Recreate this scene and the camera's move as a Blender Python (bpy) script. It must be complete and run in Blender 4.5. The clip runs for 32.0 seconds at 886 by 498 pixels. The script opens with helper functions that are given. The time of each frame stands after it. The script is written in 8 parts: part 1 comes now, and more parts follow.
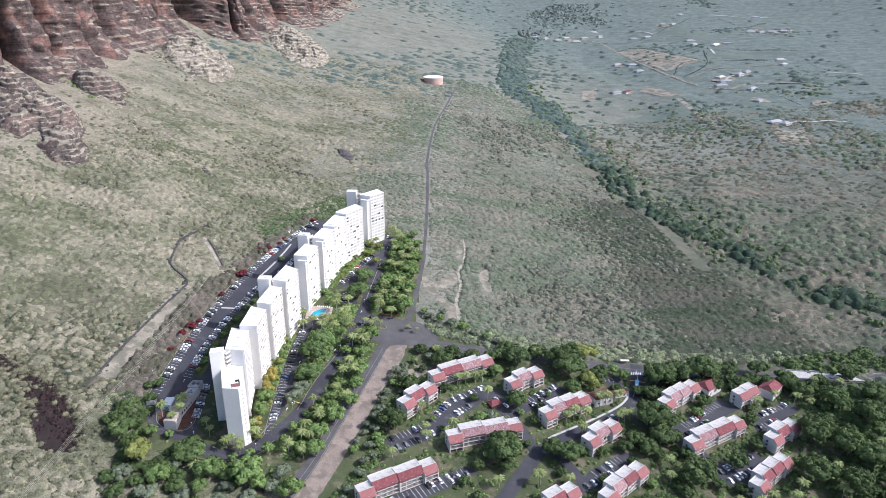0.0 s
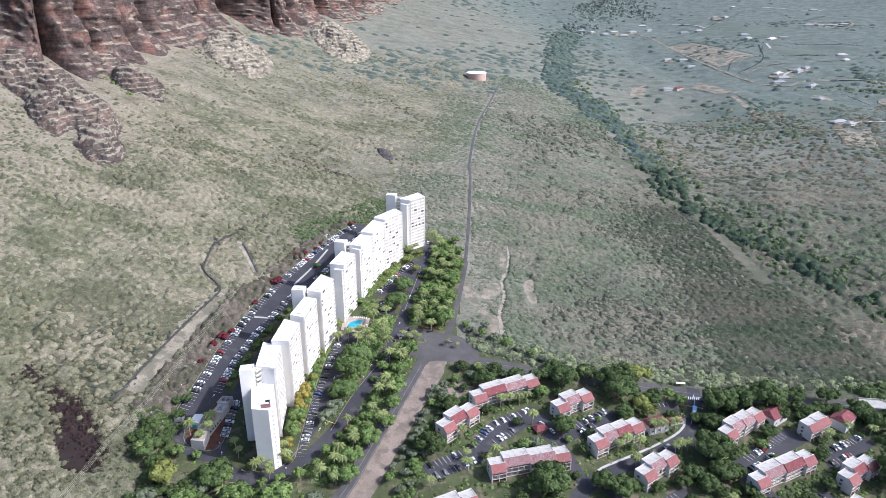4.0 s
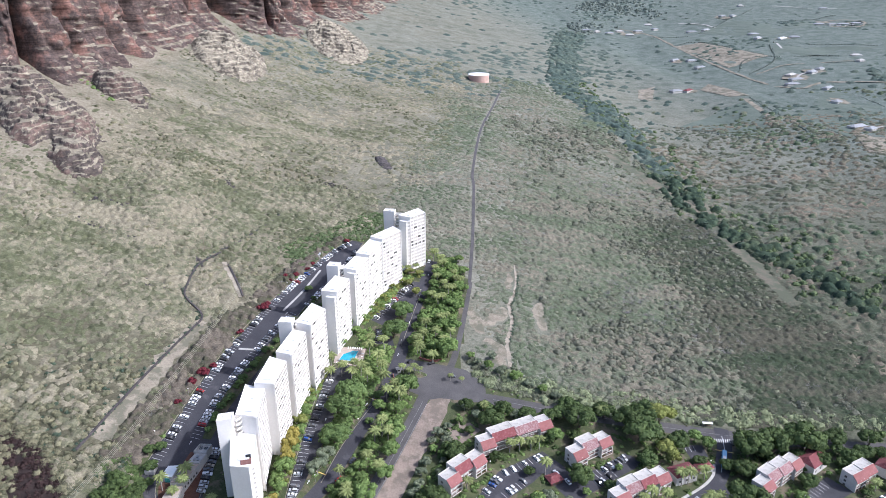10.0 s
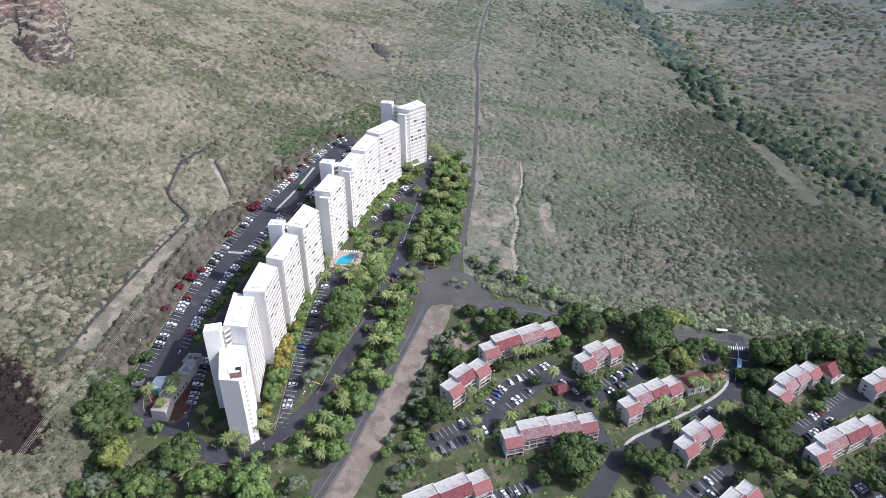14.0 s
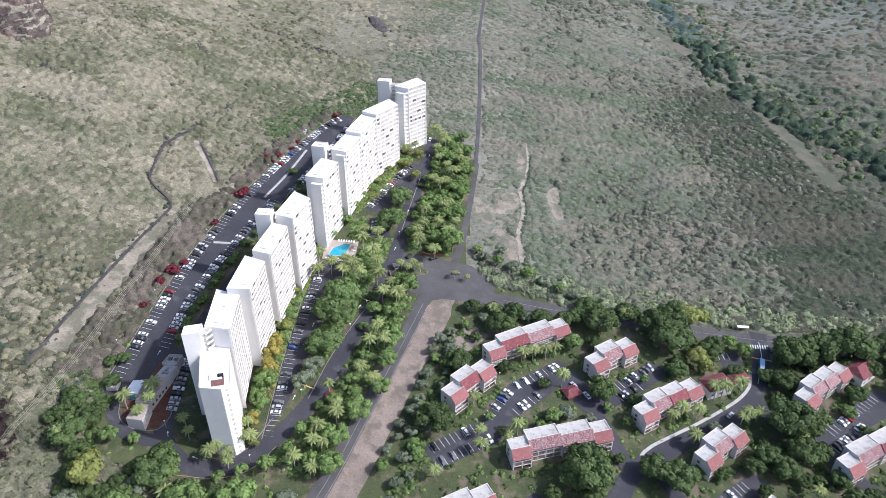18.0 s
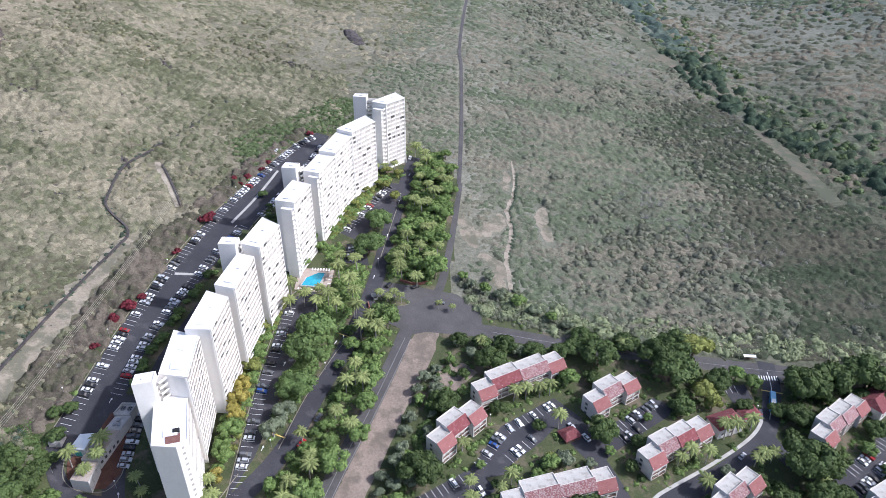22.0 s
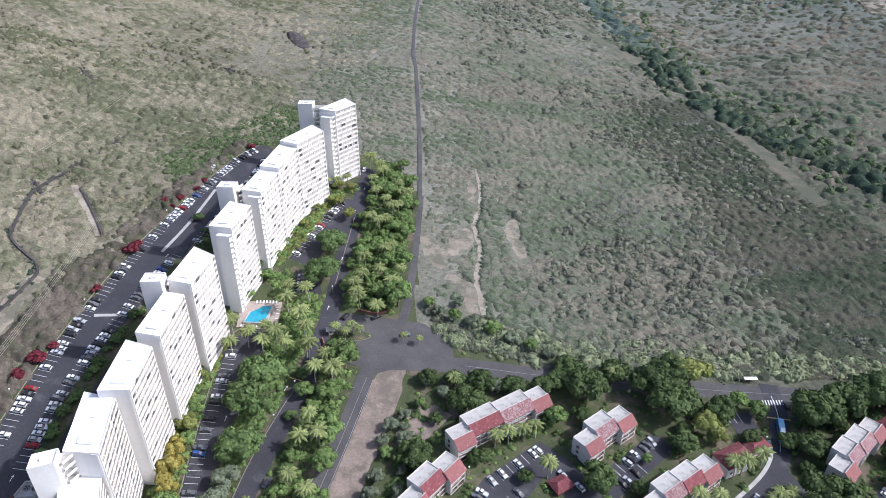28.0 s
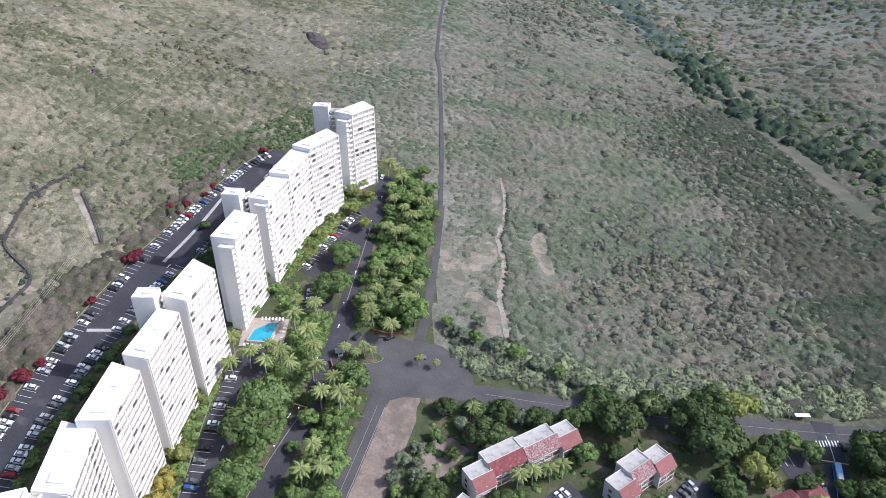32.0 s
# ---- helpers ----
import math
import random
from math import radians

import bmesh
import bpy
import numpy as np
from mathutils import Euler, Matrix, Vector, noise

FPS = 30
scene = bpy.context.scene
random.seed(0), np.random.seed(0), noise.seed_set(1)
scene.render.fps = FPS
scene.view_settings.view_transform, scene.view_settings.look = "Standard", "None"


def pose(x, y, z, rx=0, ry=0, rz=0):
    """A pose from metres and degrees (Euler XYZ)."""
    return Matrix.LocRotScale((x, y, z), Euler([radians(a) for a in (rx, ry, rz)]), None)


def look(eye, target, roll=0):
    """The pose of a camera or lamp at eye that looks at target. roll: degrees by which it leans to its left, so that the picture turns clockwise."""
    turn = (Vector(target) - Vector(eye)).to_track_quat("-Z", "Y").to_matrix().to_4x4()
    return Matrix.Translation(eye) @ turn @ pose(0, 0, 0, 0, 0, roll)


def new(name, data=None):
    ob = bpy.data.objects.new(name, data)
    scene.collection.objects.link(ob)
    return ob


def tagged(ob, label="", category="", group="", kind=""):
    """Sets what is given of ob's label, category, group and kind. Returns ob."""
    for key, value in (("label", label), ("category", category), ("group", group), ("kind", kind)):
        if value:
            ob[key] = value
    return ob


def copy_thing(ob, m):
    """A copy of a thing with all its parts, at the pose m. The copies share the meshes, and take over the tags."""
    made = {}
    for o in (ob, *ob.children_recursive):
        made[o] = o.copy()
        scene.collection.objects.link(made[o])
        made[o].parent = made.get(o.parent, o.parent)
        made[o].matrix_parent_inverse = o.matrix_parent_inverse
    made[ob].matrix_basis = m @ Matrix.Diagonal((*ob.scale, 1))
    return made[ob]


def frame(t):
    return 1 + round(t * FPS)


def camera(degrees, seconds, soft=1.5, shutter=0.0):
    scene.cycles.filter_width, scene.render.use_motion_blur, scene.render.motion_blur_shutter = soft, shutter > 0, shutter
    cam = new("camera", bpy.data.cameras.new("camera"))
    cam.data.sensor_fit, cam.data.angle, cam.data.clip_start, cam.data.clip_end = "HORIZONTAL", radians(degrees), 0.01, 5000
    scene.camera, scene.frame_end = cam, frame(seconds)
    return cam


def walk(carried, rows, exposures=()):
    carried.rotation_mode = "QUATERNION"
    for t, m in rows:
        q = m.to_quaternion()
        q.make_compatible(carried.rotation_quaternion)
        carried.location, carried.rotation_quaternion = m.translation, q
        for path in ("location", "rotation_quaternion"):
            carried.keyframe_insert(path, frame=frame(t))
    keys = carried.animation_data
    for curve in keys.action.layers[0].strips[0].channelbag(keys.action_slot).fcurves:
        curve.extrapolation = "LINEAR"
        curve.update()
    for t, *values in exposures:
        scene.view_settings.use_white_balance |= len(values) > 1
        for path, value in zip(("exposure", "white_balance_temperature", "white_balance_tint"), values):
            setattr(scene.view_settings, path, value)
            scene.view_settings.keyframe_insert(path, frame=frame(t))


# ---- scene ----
cam = camera(63.94, 32.0, soft=0.55)


def aim(x, y, z, yaw, pitch, roll):
    """The camera's pose from its place and its yaw, pitch and roll in degrees."""
    return pose(x, y, z, 0, 0, yaw) @ pose(0, 0, 0, 90 + pitch) @ pose(0, 0, 0, 0, 0, roll)


# seconds, x, y, z, yaw, pitch, roll
FLIGHT = [
    (0, 3.68, -70.99, 230.25, -3.302, -22.162, 0.276), (0.5, 3.22, -67.01, 230.24, -3.295, -22.276, 0.216),
    (1, 2.80, -63.03, 230.23, 0.022, -22.351, 0.075), (1.5, 2.44, -59.06, 230.20, 0.021, -22.441, 0.022),
    (2, 2.18, -55.10, 230.18, 0.016, -22.517, 0.001), (2.5, 1.99, -51.18, 230.16, 0.023, -22.580, -0.067),
    (3, 1.83, -47.28, 230.16, 0.033, -22.633, -0.053), (3.5, 1.65, -43.38, 230.15, 0.021, -22.675, -0.077),
    (5.5, 1.07, -27.69, 230.14, 0.044, -22.825, -0.077), (6, 0.89, -23.79, 230.08, 0.023, -22.842, -0.067),
    (6.5, 0.72, -19.85, 230.03, 0.014, -22.857, -0.061), (7, 0.55, -15.90, 230.02, 0.015, -22.866, -0.046),
    (7.5, 0.41, -11.93, 230.06, 0.003, -22.875, -0.044), (8, 0.29, -7.93, 230.12, -0.001, -22.893, -0.038),
    (8.5, 0.15, -3.93, 230.12, 0.007, -22.897, -0.058), (9, 0.00, 0.00, 230.00, -0.002, -22.894, -0.032),
    (9.5, -0.14, 3.90, 229.69, 0.013, -22.865, -0.074), (10, -0.23, 7.82, 229.11, 0.030, -22.893, -0.088),
    (10.5, -0.30, 11.77, 228.27, 0.031, -22.983, -0.110), (11, -0.38, 15.75, 227.19, 0.034, -23.027, -0.143),
    (11.5, -0.44, 19.68, 225.92, 0.053, -22.960, -0.145), (12, -0.53, 23.38, 224.49, 0.065, -22.807, -0.116),
    (12.5, -0.63, 26.82, 222.94, 0.071, -22.958, -0.109), (13, -0.72, 30.24, 221.48, 0.081, -25.824, -0.100),
    (13.5, -0.82, 33.69, 220.15, 0.109, -28.670, -0.115), (14, -0.90, 37.22, 218.95, 0.122, -31.488, -0.095),
    (14.5, -0.98, 40.79, 217.84, 0.138, -34.207, -0.054), (16.5, -1.41, 54.58, 213.66, 0.122, -33.679, 0.000),
    (17, -1.60, 58.27, 212.51, 0.102, -33.586, 0.011), (17.5, -1.81, 62.01, 211.32, 0.093, -33.446, 0.042),
    (18, -2.06, 65.79, 210.06, 0.051, -33.339, 0.051), (18.5, -2.28, 69.61, 208.72, 0.045, -33.231, 0.099),
    (19, -2.44, 73.47, 207.29, 0.038, -33.099, 0.104), (19.5, -2.57, 77.28, 205.84, 0.037, -32.948, 0.115),
    (20, -2.71, 81.00, 204.44, 0.044, -32.767, 0.118), (20.5, -2.79, 84.63, 203.12, 0.057, -32.603, 0.135),
    (21, -2.80, 88.17, 201.89, 0.092, -32.453, 0.066), (21.5, -2.73, 91.58, 200.70, 0.126, -32.323, 0.080),
    (22, -2.72, 94.90, 199.52, -1.745, -32.216, 0.151), (22.5, -3.06, 98.15, 198.25, -5.990, -32.144, -0.057),
    (23, -3.41, 101.44, 196.89, -6.025, -32.053, -0.058), (23.5, -3.70, 104.76, 195.53, -6.078, -32.015, -0.083),
    (24, -3.88, 108.12, 194.19, -6.096, -32.003, -0.066), (24.5, -3.97, 111.55, 192.88, -6.132, -31.966, -0.055),
    (25, -4.02, 115.03, 191.61, -6.163, -31.970, -0.060), (25.5, -4.01, 118.53, 190.34, -6.193, -31.941, -0.048),
    (27.5, -3.30, 132.54, 185.15, -6.118, -31.882, -0.017), (28, -3.02, 135.81, 183.76, -5.680, -31.797, -0.031),
    (28.5, -2.75, 139.08, 182.36, -5.548, -31.707, -0.055), (29, -2.46, 142.37, 180.98, -4.786, -31.621, -0.008),
    (29.5, -2.11, 145.63, 179.64, -4.082, -31.544, 0.030), (30, -1.69, 148.85, 178.39, -3.782, -31.495, 0.022),
    (30.5, -1.26, 151.91, 177.21, -3.757, -31.437, 0.016), (31, -0.78, 154.85, 176.02, -3.675, -31.382, -0.031),
    (31.5, -0.30, 157.65, 174.79, -3.601, -31.340, -0.084), (32, 0.17, 160.33, 173.52, -3.518, -31.322, -0.133),
]
walk(cam, [(row[0], aim(*row[1:])) for row in FLIGHT], [(0, 0.35, 5560, 15), (9, 0.35, 5560, 15), (12, 0.29, 5560, 15), (14, 0.11, 5560, 15), (17, 0.25, 5560, 15), (20, 0.29, 5560, 15), (24, 0.14, 5560, 15), (32, 0.15, 5560, 15)])

# ---- sky and sun ----
SUN_AZ, SUN_EL = radians(98), radians(42)   # clockwise from +y; height
world = bpy.data.worlds.new("sky")
scene.world = world
world.use_nodes = True
wn = world.node_tree.nodes
sky = wn.new("ShaderNodeTexSky")
sky.sky_type, sky.sun_disc = "NISHITA", False
sky.sun_elevation, sky.sun_rotation = SUN_EL, SUN_AZ
sky.air_density, sky.dust_density = 1.0, 4.0
world.node_tree.links.new(sky.outputs[0], wn["Background"].inputs[0])
wn["Background"].inputs[1].default_value = 0.15
sun = new("sun", bpy.data.lights.new("sun", "SUN"))
sun.data.energy, sun.data.angle, sun.data.color = 3.5, radians(1.5), (1.0, 0.97, 0.92)
sun_from = Vector((math.sin(SUN_AZ) * math.cos(SUN_EL), math.cos(SUN_AZ) * math.cos(SUN_EL), math.sin(SUN_EL)))
sun.matrix_world = look(sun_from * 900, (0, 0, 0))

# ---- materials ----
def surface(name, dark, light, rough=0.85, size=1.0, fine=8.0, bump=0.3, spread=0.1, metal=0.0, spec=0.3, stain=None, stain_size=0.2, stain_at=0.62, lean=0.0):
    """A weathered surface: two colours mixed by noise at two scales, a difference from piece to piece, relief, and stains."""
    m = bpy.data.materials.new(name)
    m.use_nodes = True
    n, ln = m.node_tree.nodes, m.node_tree.links
    p = n["Principled BSDF"]
    p.inputs["Roughness"].default_value, p.inputs["Metallic"].default_value = rough, metal
    p.inputs["Specular IOR Level"].default_value = spec
    co = n.new("ShaderNodeTexCoord")
    big, small = n.new("ShaderNodeTexNoise"), n.new("ShaderNodeTexNoise")
    for node, s, d in ((big, size, 4.0), (small, size * fine, 5.0)):
        node.inputs["Scale"].default_value, node.inputs["Detail"].default_value = s, d
        node.inputs["Roughness"].default_value = 0.6
        ln.new(co.outputs["Object"], node.inputs["Vector"])
    add = n.new("ShaderNodeMath")
    add.operation = "MULTIPLY_ADD"
    ln.new(big.outputs["Fac"], add.inputs[0])
    add.inputs[1].default_value = 0.55
    half = n.new("ShaderNodeMath")
    half.operation = "MULTIPLY"
    ln.new(small.outputs["Fac"], half.inputs[0])
    half.inputs[1].default_value = 0.45
    ln.new(half.outputs[0], add.inputs[2])
    ramp = n.new("ShaderNodeValToRGB")
    e = ramp.color_ramp.elements
    e[0].position, e[1].position = 0.36 - lean, 0.64 - lean
    e[0].color, e[1].color = (*dark, 1), (*light, 1)
    ln.new(add.outputs[0], ramp.inputs[0])
    colour = ramp.outputs[0]
    if stain:
        sn = n.new("ShaderNodeTexNoise")
        sn.inputs["Scale"].default_value, sn.inputs["Detail"].default_value = stain_size, 6.0
        sn.inputs["Roughness"].default_value = 0.65
        ln.new(co.outputs["Object"], sn.inputs["Vector"])
        sr = n.new("ShaderNodeValToRGB")
        sr.color_ramp.elements[0].position, sr.color_ramp.elements[1].position = stain_at - 0.06, stain_at + 0.05
        ln.new(sn.outputs["Fac"], sr.inputs[0])
        mx = n.new("ShaderNodeMix")
        mx.data_type = "RGBA"
        mx.inputs[7].default_value = (*stain, 1)
        ln.new(sr.outputs[0], mx.inputs[0])
        ln.new(colour, mx.inputs[6])
        colour = mx.outputs[2]
    if spread:
        info = n.new("ShaderNodeObjectInfo")
        isl = n.new("ShaderNodeNewGeometry")
        s = n.new("ShaderNodeMath")
        s.operation = "ADD"
        ln.new(info.outputs["Random"], s.inputs[0])
        ln.new(isl.outputs["Random Per Island"], s.inputs[1])
        rng = n.new("ShaderNodeMapRange")
        rng.inputs[2].default_value = 2.0
        rng.inputs[3].default_value, rng.inputs[4].default_value = 1 - spread, 1 + spread
        ln.new(s.outputs[0], rng.inputs[0])
        hsv = n.new("ShaderNodeHueSaturation")
        ln.new(rng.outputs[0], hsv.inputs["Value"])
        ln.new(colour, hsv.inputs["Color"])
        colour = hsv.outputs[0]
    ln.new(colour, p.inputs["Base Color"])
    if bump:
        b = n.new("ShaderNodeBump")
        b.inputs["Strength"].default_value, b.inputs["Distance"].default_value = bump, 0.5 / (size * fine) ** 0.5
        ln.new(small.outputs["Fac"], b.inputs["Height"])
        ln.new(b.outputs[0], p.inputs["Normal"])
    return m


def leafy(name, dark, light, spread=0.35, through_light=0.25):
    """Foliage: each clump its own shade, letting some light through."""
    m = surface(name, dark, light, 0.7, 0.35, 6.0, 0.0, spread, spec=0.2)
    n, ln = m.node_tree.nodes, m.node_tree.links
    p = n["Principled BSDF"]
    t = n.new("ShaderNodeBsdfTranslucent")
    src = p.inputs["Base Color"].links[0].from_socket
    ln.new(src, t.inputs[0])
    mx = n.new("ShaderNodeMixShader")
    mx.inputs[0].default_value = through_light
    ln.new(p.outputs[0], mx.inputs[1])
    ln.new(t.outputs[0], mx.inputs[2])
    ln.new(mx.outputs[0], n["Material Output"].inputs[0])
    return m


def ledged(*args, top=((0.24, 0.205, 0.145), (0.43, 0.375, 0.28)), level=0.84, **kw):
    """Rock whose level ledges carry dry soil and grass."""
    m = surface(*args, **kw)
    n, ln = m.node_tree.nodes, m.node_tree.links
    p = n["Principled BSDF"]
    src = p.inputs["Base Color"].links[0].from_socket
    geo, sep = n.new("ShaderNodeNewGeometry"), n.new("ShaderNodeSeparateXYZ")
    ln.new(geo.outputs["True Normal"], sep.inputs[0])
    co, ns = next(k for k in n if k.type == "TEX_COORD"), n.new("ShaderNodeTexNoise")
    ns.inputs["Scale"].default_value, ns.inputs["Detail"].default_value = 0.14, 6.0
    ln.new(co.outputs["Object"], ns.inputs["Vector"])
    up = n.new("ShaderNodeMath")
    up.operation = "MULTIPLY_ADD"
    ln.new(ns.outputs["Fac"], up.inputs[0])
    up.inputs[1].default_value = 0.5
    ln.new(sep.outputs[2], up.inputs[2])
    r = n.new("ShaderNodeMapRange")
    r.inputs[1].default_value, r.inputs[2].default_value = level, level + 0.16
    ln.new(up.outputs[0], r.inputs[0])
    c = n.new("ShaderNodeValToRGB")
    c.color_ramp.elements[0].color, c.color_ramp.elements[1].color = (*top[0], 1), (*top[1], 1)
    c.color_ramp.elements[0].position, c.color_ramp.elements[1].position = 0.35, 0.65
    ln.new(ns.outputs["Fac"], c.inputs[0])
    mx = n.new("ShaderNodeMix")
    mx.data_type = "RGBA"
    ln.new(r.outputs[0], mx.inputs[0])
    ln.new(src, mx.inputs[6])
    ln.new(c.outputs[0], mx.inputs[7])
    ln.new(mx.outputs[2], p.inputs["Base Color"])
    return m


M = {}


def slope_ground(name):
    """Dry grass and soil: streaks that run down the slopes, patches and specks; greener on the flat east of the towers,
    barer under the cliffs, paler and bluer far up the valley to stand for haze.
    """
    m = bpy.data.materials.new(name)
    m.use_nodes = True
    n, ln = m.node_tree.nodes, m.node_tree.links
    p = n["Principled BSDF"]
    p.inputs["Roughness"].default_value, p.inputs["Specular IOR Level"].default_value = 0.95, 0.1
    co = n.new("ShaderNodeTexCoord")

    def noise_of(scale, detail, rough, stretch=None):
        k = n.new("ShaderNodeTexNoise")
        k.inputs["Scale"].default_value, k.inputs["Detail"].default_value, k.inputs["Roughness"].default_value = scale, detail, rough
        src = co.outputs["Object"]
        if stretch:
            mp = n.new("ShaderNodeMapping")
            mp.inputs["Rotation"].default_value, mp.inputs["Scale"].default_value = (0, 0, stretch[0]), (stretch[1], 1, 1)
            ln.new(src, mp.inputs[0])
            src = mp.outputs[0]
        ln.new(src, k.inputs["Vector"])
        return k.outputs["Fac"]

    def ramp(fac, a, b, c0, c1):
        r = n.new("ShaderNodeValToRGB")
        e = r.color_ramp.elements
        e[0].position, e[1].position, e[0].color, e[1].color = a, b, (*c0, 1), (*c1, 1)
        ln.new(fac, r.inputs[0])
        return r.outputs[0]

    def mix(fac, a, b, kind="MIX"):
        x = n.new("ShaderNodeMix")
        x.data_type, x.blend_type = "RGBA", kind
        for k, val in ((0, fac), (6, a), (7, b)):
            if isinstance(val, float):
                x.inputs[k].default_value = val
            else:
                ln.new(val, x.inputs[k])
        return x.outputs[2]

    def sums(*terms):
        out = None
        for sock, k in terms:
            a = n.new("ShaderNodeMath")
            a.operation = "MULTIPLY_ADD"
            ln.new(sock, a.inputs[0])
            a.inputs[1].default_value = k
            if out is None:
                a.inputs[2].default_value = 0.0
            else:
                ln.new(out, a.inputs[2])
            out = a.outputs[0]
        return out

    def span(sock, a, b, lo=0.0, hi=1.0):
        r = n.new("ShaderNodeMapRange")
        r.inputs[1].default_value, r.inputs[2].default_value, r.inputs[3].default_value, r.inputs[4].default_value = a, b, lo, hi
        ln.new(sock, r.inputs[0])
        return r.outputs[0]

    sep = n.new("ShaderNodeSeparateXYZ")
    ln.new(co.outputs["Object"], sep.inputs[0])
    streak, patchy = noise_of(0.030, 7.0, 0.62, (0.5, 0.30)), noise_of(0.055, 8.0, 0.68)
    speck, wide = noise_of(0.45, 6.0, 0.72), noise_of(0.009, 5.0, 0.55)
    dry = ramp(sums((streak, 0.6), (patchy, 0.4)), 0.40, 0.60, DRY[0], DRY[1])
    green = ramp(sums((streak, 0.3), (patchy, 0.7)), 0.36, 0.64, DRY[2], DRY[3])
    east = span(sep.outputs[0], -150.0, 120.0)
    far = span(sep.outputs[1], 620.0, 1250.0, 0.0, 0.8)
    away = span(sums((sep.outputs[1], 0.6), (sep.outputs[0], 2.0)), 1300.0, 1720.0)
    top = n.new("ShaderNodeMath")
    top.operation = "MAXIMUM"
    ln.new(east, top.inputs[0])
    ln.new(far, top.inputs[1])
    base = mix(span(sums((top.outputs[0], 1.0), (patchy, 0.9), (wide, 0.8)), 0.85, 1.75), dry, green)
    # haze put into the ground's colour: paler and bluer up the valley
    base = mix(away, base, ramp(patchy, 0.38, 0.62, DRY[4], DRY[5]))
    flat = n.new("ShaderNodeMath")
    flat.operation = "MULTIPLY"
    ln.new(span(sep.outputs[0], 40.0, 120.0), flat.inputs[0])
    edge = n.new("ShaderNodeMath")
    edge.operation = "MULTIPLY"
    ln.new(span(sep.outputs[1], 560.0, 840.0, 1.0, 0.0), edge.inputs[0])
    ln.new(span(sep.outputs[0], 560.0, 760.0, 1.0, 0.0), edge.inputs[1])
    ln.new(edge.outputs[0], flat.inputs[1])
    base = mix(flat.outputs[0], base, ramp(patchy, 0.38, 0.62, DRY[6], DRY[7]))
    foot = n.new("ShaderNodeMath")
    foot.operation = "MULTIPLY"
    ln.new(span(sep.outputs[1], 320.0, 500.0, 0.95, 0.0), foot.inputs[0])
    ln.new(span(sep.outputs[0], -140.0, -175.0), foot.inputs[1])
    base = mix(foot.outputs[0], base, ramp(patchy, 0.38, 0.62, (0.056, 0.056, 0.034), (0.130, 0.120, 0.078)))
    sand = ramp(patchy, 0.35, 0.65, (0.195, 0.170, 0.120), (0.285, 0.252, 0.188))
    high = span(sep.outputs[0], -235.0, -360.0)
    base = mix(span(sums((high, 0.62), (streak, 0.9), (patchy, 0.5)), 0.98, 1.25), base, sand)
    base = mix(1.0, base, ramp(speck, 0.30, 0.70, (0.62, 0.62, 0.62), (1.35, 1.35, 1.35)), "MULTIPLY")
    ln.new(base, p.inputs["Base Color"])
    b = n.new("ShaderNodeBump")
    b.inputs["Strength"].default_value, b.inputs["Distance"].default_value = 0.7, 0.9
    ln.new(speck, b.inputs["Height"])
    ln.new(b.outputs[0], p.inputs["Normal"])
    return m


# fifth and sixth colours: far valley ground, blued and lightened for haze
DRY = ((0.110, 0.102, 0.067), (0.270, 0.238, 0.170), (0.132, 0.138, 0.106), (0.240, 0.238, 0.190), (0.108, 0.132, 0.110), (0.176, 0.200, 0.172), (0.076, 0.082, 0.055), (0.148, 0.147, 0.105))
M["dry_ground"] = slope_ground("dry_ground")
def bedded(name, dark, mid, warm, top, level=0.84):
    """Lava rock in thin level beds, with dark pits and rust-red streaks; its level ledges carry dry soil."""
    m = ledged(name, dark, mid, 0.95, 0.16, 5.0, 1.0, 0, stain=warm, stain_size=0.05, stain_at=0.56, top=top, level=level)
    n, ln = m.node_tree.nodes, m.node_tree.links
    p = n["Principled BSDF"]
    src = p.inputs["Base Color"].links[0].from_socket
    co = next(k for k in n if k.type == "TEX_COORD")
    for scale, rough, lo, hi, a, b in (((0.04, 0.04, 0.42), 0.75, 0.40, 0.60, 0.68, 1.2), ((0.30, 0.30, 0.16), 0.75, 0.38, 0.60, 0.70, 1.15), ((0.22, 0.22, 0.5), 0.8, 0.36, 0.54, 0.72, 1.12)):
        mp, ns, r = n.new("ShaderNodeMapping"), n.new("ShaderNodeTexNoise"), n.new("ShaderNodeMapRange")
        mp.inputs["Scale"].default_value = scale
        ns.inputs["Scale"].default_value, ns.inputs["Detail"].default_value, ns.inputs["Roughness"].default_value = 1.0, 6.0, rough
        ln.new(co.outputs["Object"], mp.inputs[0])
        ln.new(mp.outputs[0], ns.inputs["Vector"])
        r.inputs[1].default_value, r.inputs[2].default_value, r.inputs[3].default_value, r.inputs[4].default_value = lo, hi, a, b
        ln.new(ns.outputs["Fac"], r.inputs[0])
        hsv = n.new("ShaderNodeHueSaturation")
        ln.new(r.outputs[0], hsv.inputs["Value"])
        ln.new(src, hsv.inputs["Color"])
        src = hsv.outputs[0]
    ln.new(src, p.inputs["Base Color"])
    return m


